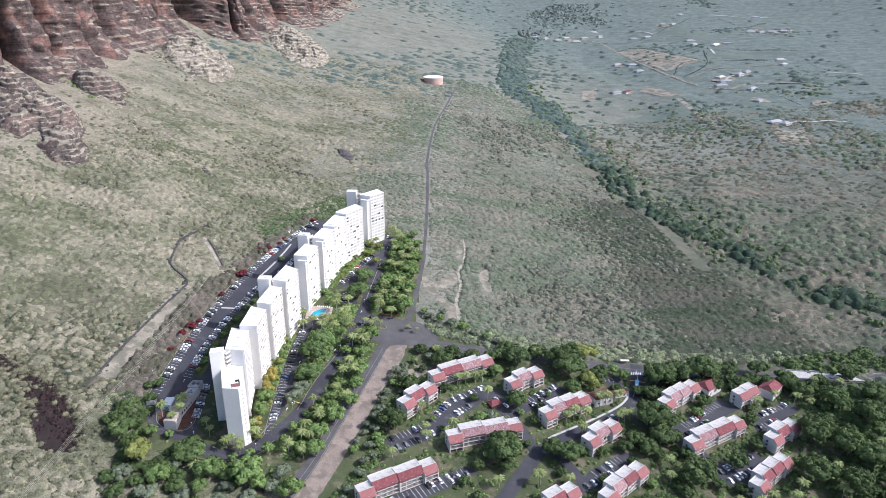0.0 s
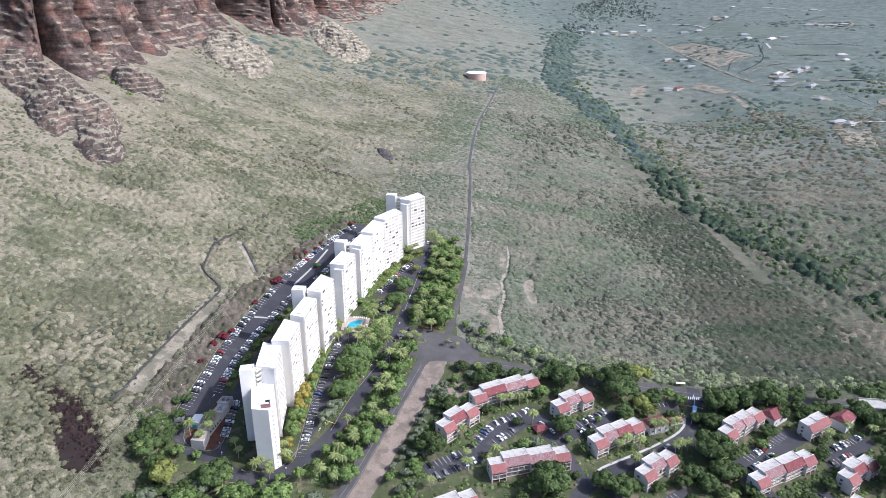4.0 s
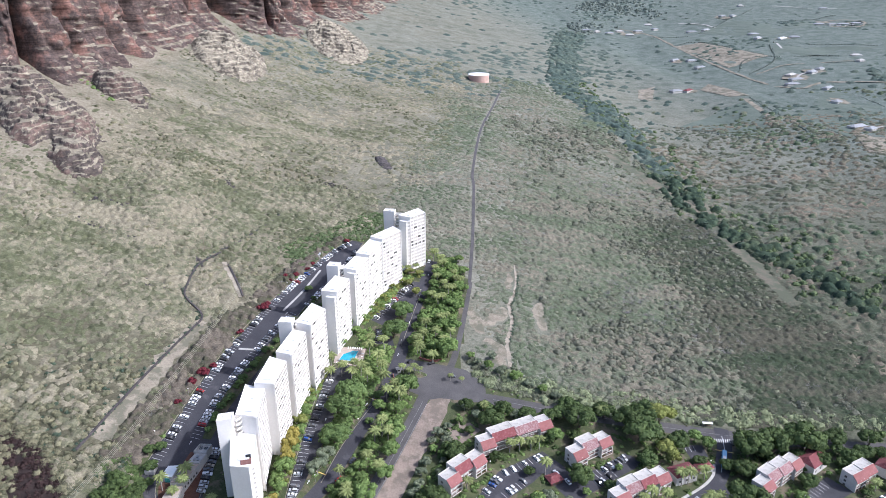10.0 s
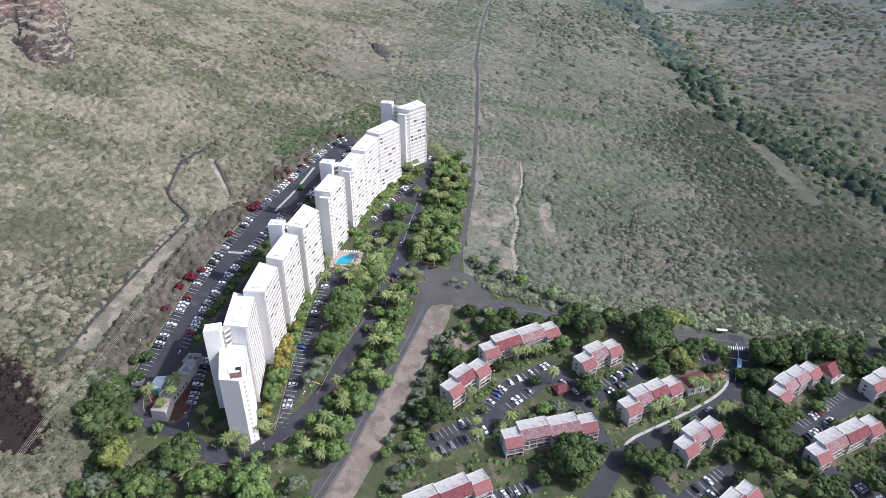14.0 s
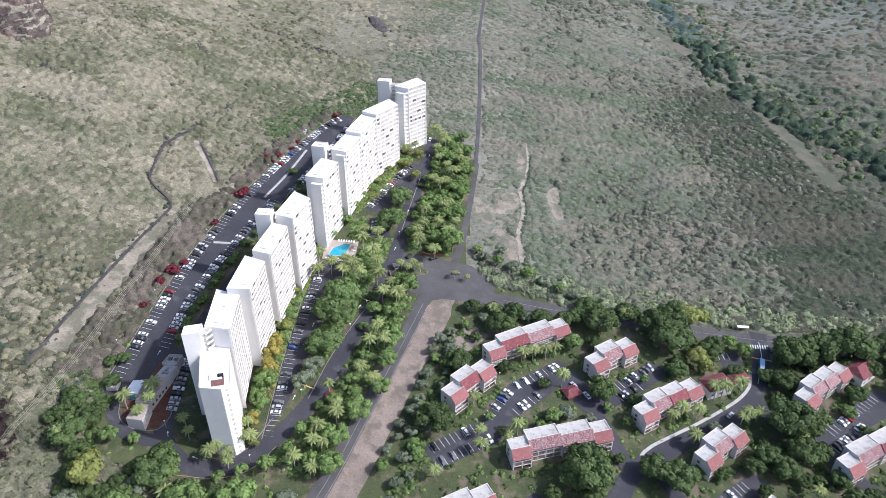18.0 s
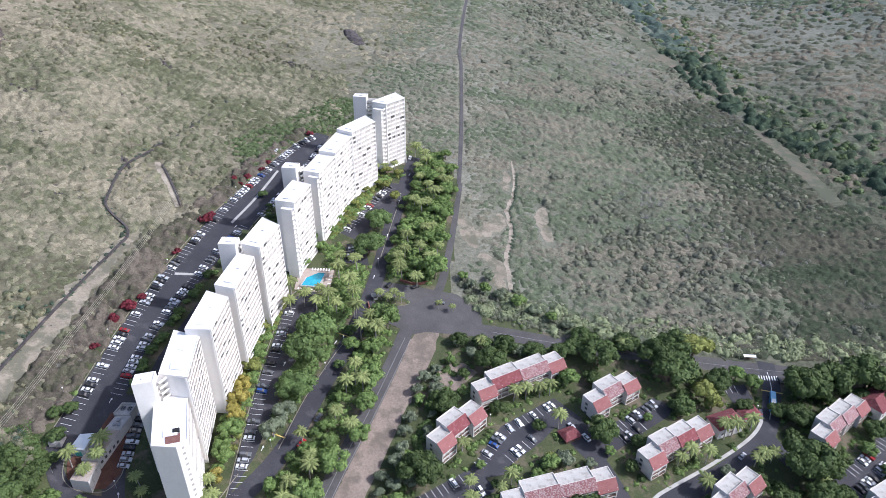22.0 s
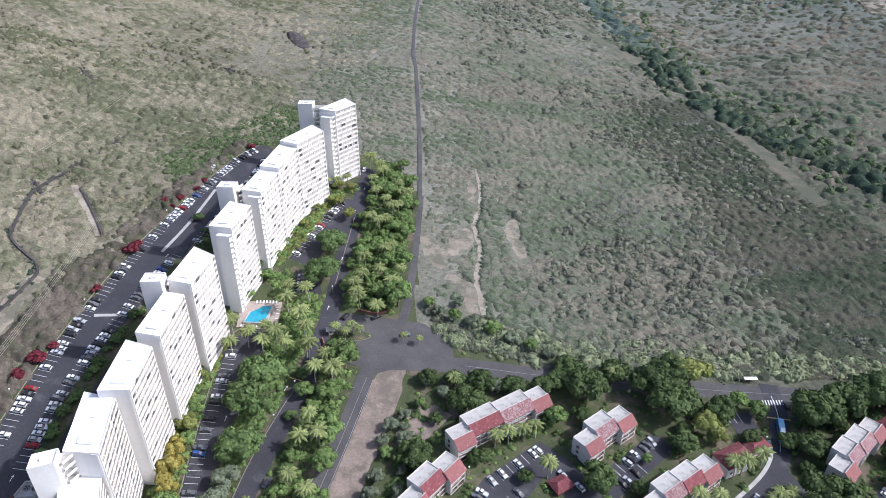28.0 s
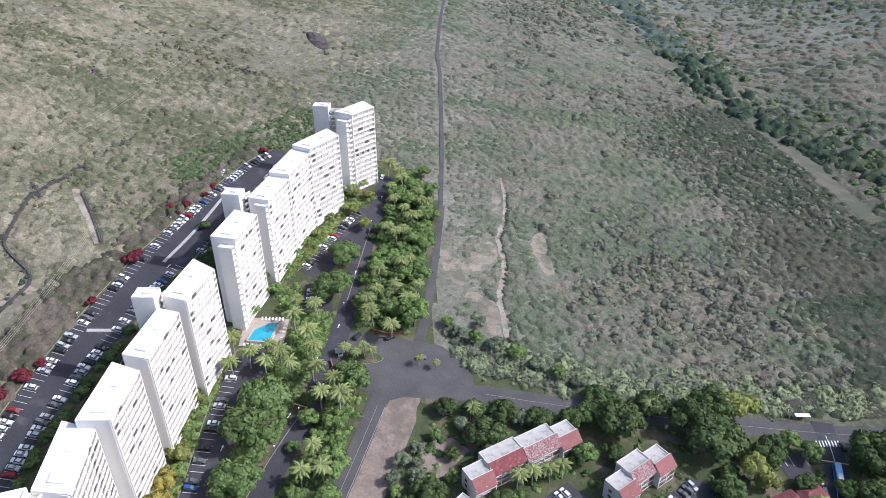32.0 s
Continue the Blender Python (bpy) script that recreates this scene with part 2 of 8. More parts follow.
def scrub_cover(name, kinds, patch_size=0.022):
    """A closed cover of low bushes: three kinds in drifts, each bush its own shade, with leafy grain and relief."""
    m = bpy.data.materials.new(name)
    m.use_nodes = True
    n, ln = m.node_tree.nodes, m.node_tree.links
    p = n["Principled BSDF"]
    p.inputs["Roughness"].default_value, p.inputs["Specular IOR Level"].default_value = 0.9, 0.1
    co = n.new("ShaderNodeTexCoord")

    def noise_of(scale, detail, rough):
        k = n.new("ShaderNodeTexNoise")
        k.inputs["Scale"].default_value, k.inputs["Detail"].default_value, k.inputs["Roughness"].default_value = scale, detail, rough
        ln.new(co.outputs["Object"], k.inputs["Vector"])
        return k.outputs["Fac"]

    def span(sock, a, b, lo, hi):
        r = n.new("ShaderNodeMapRange")
        for k, val in enumerate((a, b, lo, hi)):
            r.inputs[k + 1].default_value = val
        ln.new(sock, r.inputs[0])
        return r.outputs[0]

    cell = n.new("ShaderNodeTexVoronoi")
    cell.inputs["Scale"].default_value = 0.30
    ln.new(co.outputs["Object"], cell.inputs["Vector"])
    sep = n.new("ShaderNodeSeparateColor")
    ln.new(cell.outputs["Color"], sep.inputs[0])
    drift = n.new("ShaderNodeMath")
    drift.operation = "MULTIPLY_ADD"
    ln.new(sep.outputs[0], drift.inputs[0])
    drift.inputs[1].default_value = 0.16
    fall = n.new("ShaderNodeMapping")
    fall.inputs["Rotation"].default_value, fall.inputs["Scale"].default_value = (0, 0, 0.35), (0.5, 1.3, 1)
    ln.new(co.outputs["Object"], fall.inputs[0])
    wide = n.new("ShaderNodeTexNoise")
    wide.inputs["Scale"].default_value, wide.inputs["Detail"].default_value, wide.inputs["Roughness"].default_value = patch_size, 6.0, 0.66
    ln.new(fall.outputs[0], wide.inputs["Vector"])
    ln.new(wide.outputs["Fac"], drift.inputs[2])
    ramp = n.new("ShaderNodeValToRGB")
    e = ramp.color_ramp.elements
    e[0].position, e[1].position = 0.48, 0.68
    e[0].color, e[1].color = (*kinds[0], 1), (*kinds[2], 1)
    mid = ramp.color_ramp.elements.new(0.58)
    mid.color = (*kinds[1], 1)
    ln.new(drift.outputs[0], ramp.inputs[0])
    src = ramp.outputs[0]
    leaf = noise_of(0.9, 6.0, 0.75)
    for sock, a, b, lo, hi in ((sep.outputs[1], 0.0, 1.0, 0.86, 1.16), (leaf, 0.32, 0.68, 0.62, 1.38)):
        hsv = n.new("ShaderNodeHueSaturation")
        ln.new(span(sock, a, b, lo, hi), hsv.inputs["Value"])
        ln.new(src, hsv.inputs["Color"])
        src = hsv.outputs[0]
    ln.new(src, p.inputs["Base Color"])
    b = n.new("ShaderNodeBump")
    b.inputs["Strength"].default_value, b.inputs["Distance"].default_value = 0.8, 0.7
    ln.new(leaf, b.inputs["Height"])
    ln.new(b.outputs[0], p.inputs["Normal"])
    return m


M["cliff_rock"] = bedded("cliff_rock", (0.052, 0.040, 0.037), (0.140, 0.100, 0.085), (0.195, 0.110, 0.086), ((0.20, 0.175, 0.125), (0.31, 0.27, 0.20)), 1.02)
M["outcrop_rock"] = bedded("outcrop_rock", (0.050, 0.042, 0.038), (0.135, 0.108, 0.090), (0.170, 0.118, 0.095), ((0.21, 0.185, 0.130), (0.32, 0.28, 0.205)), 0.92)
M["pale_rock"] = bedded("pale_rock", (0.085, 0.072, 0.060), (0.24, 0.205, 0.155), (0.30, 0.26, 0.195), ((0.28, 0.247, 0.178), (0.39, 0.345, 0.255)), 0.88)
M["cover_slope"] = scrub_cover("cover_slope", ((0.244, 0.218, 0.152), (0.164, 0.158, 0.102), (0.104, 0.110, 0.062)))
M["cover_field"] = scrub_cover("cover_field", ((0.175, 0.158, 0.118), (0.140, 0.146, 0.102), (0.098, 0.118, 0.072)))
M["cover_bank"] = scrub_cover("cover_bank", ((0.175, 0.150, 0.110), (0.112, 0.112, 0.078), (0.078, 0.092, 0.060)), 0.018)
M["cover_creek"] = scrub_cover("cover_creek", ((0.070, 0.090, 0.052), (0.052, 0.074, 0.046), (0.038, 0.058, 0.038)), 0.03)
M["cover_east"] = scrub_cover("cover_east", ((0.088, 0.084, 0.060), (0.074, 0.079, 0.053), (0.048, 0.062, 0.036)))
M["cover_brown"] = scrub_cover("cover_brown", ((0.148, 0.125, 0.097), (0.113, 0.097, 0.074), (0.082, 0.080, 0.052)), 0.04)
# the creek woods once more, lightened and blued to stand for haze
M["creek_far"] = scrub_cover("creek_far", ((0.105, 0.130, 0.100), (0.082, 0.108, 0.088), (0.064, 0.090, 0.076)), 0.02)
M["cover_woods"] = scrub_cover("cover_woods", ((0.150, 0.152, 0.103), (0.107, 0.130, 0.080), (0.075, 0.103, 0.060)), 0.03)
# far bushes with haze tinted into the foliage
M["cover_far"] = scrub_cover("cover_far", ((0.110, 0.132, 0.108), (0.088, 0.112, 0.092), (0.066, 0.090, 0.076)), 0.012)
M["twig_grey"] = surface("twig_grey", (0.17, 0.160, 0.150), (0.28, 0.265, 0.25), 0.9, 0.5, 6.0, 0.0, 0.2)
M["bank_soil"] = surface("bank_soil", (0.130, 0.114, 0.082), (0.205, 0.182, 0.136), 0.95, 0.05, 14.0, 0.5, 0, stain=(0.105, 0.112, 0.075), stain_size=0.05, stain_at=0.52)
M["lava"] = surface("lava", (0.040, 0.036, 0.036), (0.115, 0.100, 0.095), 0.95, 0.3, 6.0, 0.8, 0)
M["asphalt"] = surface("asphalt", (0.042, 0.041, 0.047), (0.070, 0.067, 0.073), 0.9, 0.06, 30.0, 0.15, 0, stain=(0.095, 0.09, 0.092), stain_size=0.12, stain_at=0.64)
M["red_soil"] = surface("red_soil", (0.075, 0.034, 0.024), (0.15, 0.075, 0.052), 0.95, 0.3, 10.0, 0.4, 0)
M["old_asphalt"] = surface("old_asphalt", (0.066, 0.062, 0.062), (0.115, 0.108, 0.104), 0.92, 0.08, 20.0, 0.2, 0)
M["dirt"] = surface("dirt", (0.185, 0.146, 0.116), (0.315, 0.252, 0.203), 0.95, 0.09, 12.0, 0.4, 0, stain=(0.165, 0.136, 0.108), stain_size=0.12, stain_at=0.54)
M["sand"] = surface("sand", (0.20, 0.172, 0.128), (0.345, 0.30, 0.23), 0.95, 0.08, 12.0, 0.5, 0, stain=(0.15, 0.14, 0.10), stain_size=0.10, stain_at=0.52)
M["pale_earth"] = surface("pale_earth", (0.25, 0.215, 0.165), (0.41, 0.36, 0.285), 0.95, 0.10, 10.0, 0.6, 0, stain=(0.18, 0.155, 0.115), stain_size=0.16, stain_at=0.56)
M["lawn"] = surface("lawn", (0.038, 0.052, 0.020), (0.095, 0.105, 0.046), 0.9, 0.10, 16.0, 0.4, 0, stain=(0.15, 0.122, 0.083), stain_size=0.11, stain_at=0.57)
M["concrete"] = surface("concrete", (0.34, 0.32, 0.29), (0.52, 0.50, 0.46), 0.88, 0.4, 10.0, 0.2, 0.06)
M["kerb_stone"] = surface("kerb_stone", (0.20, 0.18, 0.135), (0.31, 0.28, 0.215), 0.88, 0.4, 10.0, 0.2, 0.06)
M["pool_paving"] = surface("pool_paving", (0.33, 0.265, 0.215), (0.45, 0.375, 0.315), 0.85, 0.3, 10.0, 0.2, 0.04)
M["line_worn"] = surface("line_worn", (0.24, 0.235, 0.23), (0.42, 0.415, 0.40), 0.8, 0.5, 8.0, 0.0, 0.05)
M["white_paint"] = surface("white_paint", (0.81, 0.770, 0.715), (0.885, 0.850, 0.80), 0.7, 0.12, 8.0, 0.05, 0.03)
M["white_wall"] = surface("white_wall", (0.81, 0.770, 0.715), (0.885, 0.850, 0.80), 0.75, 0.08, 12.0, 0.08, 0.03, stain=(0.73, 0.68, 0.62), stain_size=0.07, stain_at=0.66)
M["roof_white"] = surface("roof_white", (0.74, 0.735, 0.72), (0.86, 0.855, 0.845), 0.8, 0.12, 10.0, 0.08, 0.03, stain=(0.55, 0.52, 0.48), stain_size=0.15, stain_at=0.66)
M["cream_wall"] = surface("cream_wall", (0.54, 0.505, 0.465), (0.70, 0.665, 0.62), 0.8, 0.3, 10.0, 0.1, 0.05, stain=(0.40, 0.36, 0.32), stain_size=0.3, stain_at=0.64)
M["cream_roof"] = surface("cream_roof", (0.42, 0.395, 0.36), (0.55, 0.525, 0.485), 0.85, 0.2, 12.0, 0.15, 0.06, stain=(0.33, 0.305, 0.27), stain_size=0.3, stain_at=0.58)
M["red_shingle"] = surface("red_shingle", (0.150, 0.042, 0.045), (0.215, 0.068, 0.070), 0.85, 0.4, 14.0, 0.3, 0.18, stain=(0.24, 0.10, 0.10), stain_size=0.8, stain_at=0.58)
M["faded_shingle"] = surface("faded_shingle", (0.185, 0.072, 0.074), (0.27, 0.130, 0.128), 0.88, 0.5, 12.0, 0.3, 0.16, stain=(0.36, 0.27, 0.26), stain_size=1.5, stain_at=0.53)
M["pink_shingle"] = surface("pink_shingle", (0.225, 0.085, 0.080), (0.305, 0.135, 0.125), 0.88, 0.4, 12.0, 0.3, 0.14, stain=(0.26, 0.12, 0.112), stain_size=0.5, stain_at=0.58)
M["glass_dark"] = surface("glass_dark", (0.08, 0.075, 0.07), (0.18, 0.165, 0.15), 0.2, 0.5, 4.0, 0.0, 0.3, spec=0.4)
M["shade_panel"] = surface("shade_panel", (0.36, 0.33, 0.29), (0.52, 0.48, 0.43), 0.8, 0.5, 6.0, 0.0, 0.25)
M["window_pale"] = surface("window_pale", (0.46, 0.42, 0.37), (0.66, 0.61, 0.55), 0.4, 0.5, 4.0, 0.0, 0.28, spec=0.3)
M["rust_panel"] = surface("rust_panel", (0.16, 0.075, 0.06), (0.25, 0.13, 0.11), 0.85, 0.6, 8.0, 0.1, 0.0)
M["brown_wood"] = surface("brown_wood", (0.10, 0.055, 0.04), (0.19, 0.10, 0.075), 0.7, 0.8, 12.0, 0.2, 0.15)
M["brick_red"] = surface("brick_red", (0.20, 0.08, 0.06), (0.32, 0.15, 0.12), 0.85, 1.0, 8.0, 0.2, 0.1)
M["line_white"] = surface("line_white", (0.62, 0.62, 0.60), (0.80, 0.80, 0.78), 0.7, 0.6, 8.0, 0.0, 0.05)
M["line_yellow"] = surface("line_yellow", (0.55, 0.38, 0.10), (0.70, 0.52, 0.18), 0.7, 0.6, 8.0, 0.0, 0.05)
M["bark"] = surface("bark", (0.10, 0.08, 0.06), (0.22, 0.18, 0.14), 0.9, 1.0, 8.0, 0.4, 0.15)
M["pale_bark"] = surface("pale_bark", (0.24, 0.22, 0.19), (0.40, 0.37, 0.33), 0.9, 1.0, 8.0, 0.3, 0.15)
M["leaf_deep"] = leafy("leaf_deep", (0.055, 0.085, 0.029), (0.123, 0.169, 0.055), 0.38, 0.15)
M["leaf_dome"] = leafy("leaf_dome", (0.078, 0.124, 0.038), (0.180, 0.250, 0.084), 0.32, 0.15)
M["leaf_green"] = leafy("leaf_green", (0.102, 0.163, 0.044), (0.230, 0.310, 0.101), 0.35, 0.15)
M["leaf_lime"] = leafy("leaf_lime", (0.166, 0.199, 0.049), (0.343, 0.354, 0.111))
M["leaf_gold"] = leafy("leaf_gold", (0.281, 0.238, 0.049), (0.454, 0.389, 0.108))
M["leaf_grey"] = leafy("leaf_grey", (0.117, 0.142, 0.086), (0.218, 0.243, 0.153), 0.3, 0.15)
M["leaf_palm"] = leafy("leaf_palm", (0.135, 0.170, 0.051), (0.297, 0.329, 0.127), 0.35, 0.15)
M["leaf_red"] = leafy("leaf_red", (0.138, 0.023, 0.034), (0.287, 0.063, 0.075))
M["scrub_olive"] = leafy("scrub_olive", (0.092, 0.093, 0.053), (0.180, 0.177, 0.107), 0.2, 0.1)
M["scrub_green"] = leafy("scrub_green", (0.122, 0.134, 0.085), (0.232, 0.242, 0.157), 0.2, 0.1)
M["scrub_grey"] = leafy("scrub_grey", (0.128, 0.134, 0.095), (0.221, 0.224, 0.160), 0.18, 0.1)
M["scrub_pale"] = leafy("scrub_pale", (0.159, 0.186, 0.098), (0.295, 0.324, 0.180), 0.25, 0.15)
M["scrub_tan"] = leafy("scrub_tan", (0.150, 0.144, 0.082), (0.275, 0.256, 0.160), 0.22, 0.12)
M["scrub_brown"] = leafy("scrub_brown", (0.120, 0.104, 0.078), (0.235, 0.202, 0.152), 0.25, 0.1)
M["thicket_green"] = leafy("thicket_green", (0.071, 0.106, 0.044), (0.152, 0.189, 0.085), 0.3, 0.12)
# far hedges and woods: leaf colour lightened for haze
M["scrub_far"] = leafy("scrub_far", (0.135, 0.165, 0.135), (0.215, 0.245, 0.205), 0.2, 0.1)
M["leaf_creek"] = leafy("leaf_creek", (0.045, 0.069, 0.045), (0.097, 0.128, 0.085), 0.35, 0.12)
M["water"] = surface("water", (0.02, 0.30, 0.42), (0.05, 0.42, 0.55), 0.05, 0.3, 6.0, 0.05, 0, spec=0.5)
M["rubber"] = surface("rubber", (0.015, 0.015, 0.015), (0.03, 0.03, 0.03), 0.8, 2.0, 6.0, 0.0, 0.1)
M["metal_grey"] = surface("metal_grey", (0.28, 0.28, 0.28), (0.42, 0.42, 0.42), 0.5, 1.0, 6.0, 0.0, 0.1, metal=0.5)
M["pole_wood"] = surface("pole_wood", (0.16, 0.12, 0.09), (0.27, 0.21, 0.16), 0.9, 1.0, 8.0, 0.2, 0.1)

# ---- mesh helpers ----
class Geo:
    """Gathers vertices and faces for one mesh; i is the material slot."""

    def __init__(self):
        self.v, self.f, self.m = [], [], []

    def face(self, pts, i=0):
        k = len(self.v)
        self.v += [tuple(p) for p in pts]
        self.f.append(tuple(range(k, k + len(pts))))
        self.m.append(i)

    def prism(self, poly, z0, z1, i=0, top=None, bottom=True):
        """An upright prism over a plan polygon that runs counter-clockwise; z0 and z1 may be lists."""
        n, k = len(poly), len(self.v)
        lo = z0 if isinstance(z0, (list, tuple)) else [z0] * n
        hi = z1 if isinstance(z1, (list, tuple)) else [z1] * n
        self.v += [(p[0], p[1], lo[j]) for j, p in enumerate(poly)] + [(p[0], p[1], hi[j]) for j, p in enumerate(poly)]
        for j in range(n):
            self.f.append((k + j, k + (j + 1) % n, k + n + (j + 1) % n, k + n + j))
            self.m.append(i)
        self.f.append(tuple(range(k + n, k + 2 * n)))
        self.m.append(i if top is None else top)
        if bottom:
            self.f.append(tuple(range(k + n - 1, k - 1, -1)))
            self.m.append(i)

    def box(self, x0, y0, z0, x1, y1, z1, i=0, top=None):
        self.prism([(x0, y0), (x1, y0), (x1, y1), (x0, y1)], z0, z1, i, top)

    def tube(self, path, radii, sides=7, i=0, cap=True):
        """A round bar along a path with a radius at each point."""
        rings = []
        for j, p in enumerate(path):
            a, b = Vector(path[max(j - 1, 0)]), Vector(path[min(j + 1, len(path) - 1)])
            d = (b - a).normalized()
            u = d.orthogonal().normalized()
            w = d.cross(u)
            k = len(self.v)
            for s in range(sides):
                t = 2 * math.pi * s / sides
                self.v.append(tuple(Vector(p) + radii[j] * (math.cos(t) * u + math.sin(t) * w)))
            rings.append(k)
        for r0, r1 in zip(rings, rings[1:]):
            for s in range(sides):
                self.f.append((r0 + s, r0 + (s + 1) % sides, r1 + (s + 1) % sides, r1 + s))
                self.m.append(i)
        if cap:
            self.f.append(tuple(rings[-1] + s for s in range(sides)))
            self.m.append(i)

    def mesh(self, name, *mats, smooth=False):
        me = bpy.data.meshes.new(name)
        me.from_pydata(self.v, [], self.f)
        for m in mats:
            me.materials.append(m)
        if len(mats) > 1:
            me.polygons.foreach_set("material_index", self.m)
        if smooth:
            me.polygons.foreach_set("use_smooth", [True] * len(self.f))
        me.update()
        return me


def thing(name, at, label, category, group="", kind="", turn=0.0):
    ob = new(name)
    ob.matrix_world = pose(*at, 0, 0, turn)
    return tagged(ob, label, category, group, kind)


def part(name, me, parent, label="", at=None):
    """A mesh object under a thing or under a part; at: its pose within that."""
    ob = new(name, me)
    ob.parent = parent
    if at is not None:
        ob.matrix_local = at
    return tagged(ob, label)


# ---- the lie of the land ----
def soft(v, k):
    return np.logaddexp(0, np.asarray(v, float) * k) / k


def ground(x, y):
    """Height of the land: a valley floor that climbs away, a hillside to the west, a creek and the far fields."""
    X, Y = np.asarray(x, float) / 100, (np.asarray(y, float) - 400) / 100
    hill = soft(-(X + 1.35) - 0.02 * Y, 4)
    creek = np.exp(-(((X - 2.2 - 0.25 * (Y - 2)) / 1.2) ** 2)) / (1 + np.exp(-(Y - 0.3) * 2))
    return (-18.95 - 9.45 * X + 12.59 * Y - 2.13 * X * Y / (1 + 0.15 * abs(Y)) + 19.78 * hill - 5.55 * soft(Y - 3, 1.5)
            + 23.88 * soft(X - 3, 2) - 0.59 * hill * Y / (1 + 0.2 * abs(Y)) - 7.67 * creek)


def lumps(x, y):
    """Small swells and gullies of the slope, none where the houses stand."""
    x, y = np.asarray(x, float), np.asarray(y, float)
    wild = np.clip((-168 - x) / 60, 0, 1) + 0.25 * np.clip((y - 570) / 80, 0, 1) * (x > -228) + 0.5 * np.clip((x - 310) / 60, 0, 1)
    gully = np.sin(x * 0.055 + 1.3 * np.sin(y * 0.013)) * 1.6 + np.sin(x * 0.021 + y * 0.009 + 1.0) * 2.0
    return wild * (gully + 0.7 * np.sin(x * 0.17 + y * 0.05) * np.sin(y * 0.11))


def land(x, y):
    """The land with its far mountain flanks."""
    x, y = np.asarray(x, float), np.asarray(y, float)
    far = np.clip((y - 1900) / 2400, 0, 1.5)
    return ground(x, y) + lumps(x, y) + 260 * far**1.6 + 0.10 * np.clip(x - 1100, 0, 3000)


def gz(x, y):
    return float(land(x, y))


def spread(lo, a, b, hi, step, grow=1.18):
    """Grid lines: even between a and b, ever wider out to lo and hi."""
    line = list(np.arange(a, b + step, step))
    s = step
    while line[-1] < hi:
        s *= grow
        line.append(line[-1] + s)
    s = step
    while line[0] > lo:
        s *= grow
        line.insert(0, line[0] - s)
    return np.array(line)


def sheet(xs, ys, height):
    """Vertices and faces of a grid over xs and ys."""
    gx, gy = np.meshgrid(xs, ys)
    v = np.stack([gx, gy, height(gx, gy)], -1).reshape(-1, 3)
    nx, ny = len(xs), len(ys)
    k = (np.arange(ny - 1)[:, None] * nx + np.arange(nx - 1)[None]).ravel()
    return v, np.stack([k, k + 1, k + nx + 1, k + nx], -1)


def quick_mesh(name, v, f, *mats, smooth=False):
    """A mesh from arrays of vertices and of faces with equal numbers of corners."""
    me = bpy.data.meshes.new(name)
    v, f = np.asarray(v, np.float32), np.asarray(f, np.int32)
    me.vertices.add(len(v))
    me.vertices.foreach_set("co", v.ravel())
    me.loops.add(f.size)
    me.loops.foreach_set("vertex_index", f.ravel())
    me.polygons.add(len(f))
    me.polygons.foreach_set("loop_start", np.arange(0, f.size, f.shape[1], dtype=np.int32))
    if smooth:
        me.polygons.foreach_set("use_smooth", np.ones(len(f), bool))
    for m in mats:
        me.materials.append(m)
    me.update(calc_edges=True)
    return me


def curve_through(pts, step=4.0):
    """A smooth line through plan points."""
    p = [np.array(q, float) for q in pts]
    p = [2 * p[0] - p[1]] + p + [2 * p[-1] - p[-2]]
    out = []
    for a, b, c, d in zip(p, p[1:], p[2:], p[3:]):
        n = max(1, int(np.linalg.norm(c - b) / step))
        for t in np.arange(n) / n:
            out.append(0.5 * (2 * b + (c - a) * t + (2 * a - 5 * b + 4 * c - d) * t**2 + (3 * b - a - 3 * c + d) * t**3))
    out.append(p[-2])
    return np.array(out)


def ribbon(name, pts, width, lift, material, across=3, step=3.0, label="", category="", kind="structure", smooth_line=True, ragged=0.0):
    """A strip of paving that follows the land; width: a number, or one for each given point."""
    line = curve_through(pts, step) if smooth_line else np.array(pts, float)
    d = np.gradient(line, axis=0)
    d /= np.linalg.norm(d, axis=1)[:, None]
    side = np.stack([d[:, 1], -d[:, 0]], -1)
    w = np.interp(np.linspace(0, 1, len(line)), np.linspace(0, 1, len(pts)), width) if isinstance(width, (list, tuple)) else np.full(len(line), width)
    s = np.linspace(-0.5, 0.5, across + 1)
    wob = 1 + ragged * np.random.default_rng(len(line)).normal(0, 1, (len(line), 2))
    xy = line[:, None] + side[:, None] * (w[:, None] * s * np.where(s < 0, wob[:, :1], wob[:, 1:]))[..., None]
    z = land(xy[..., 0], xy[..., 1]) + lift
    v = np.concatenate([xy, z[..., None]], -1).reshape(-1, 3)
    n = across + 1
    k = (np.arange(len(line) - 1)[:, None] * n + np.arange(across)[None]).ravel()
    f = np.stack([k, k + 1, k + n + 1, k + n], -1)
    return tagged(new(name, quick_mesh(name, v, f, material)), label, category, "", kind)


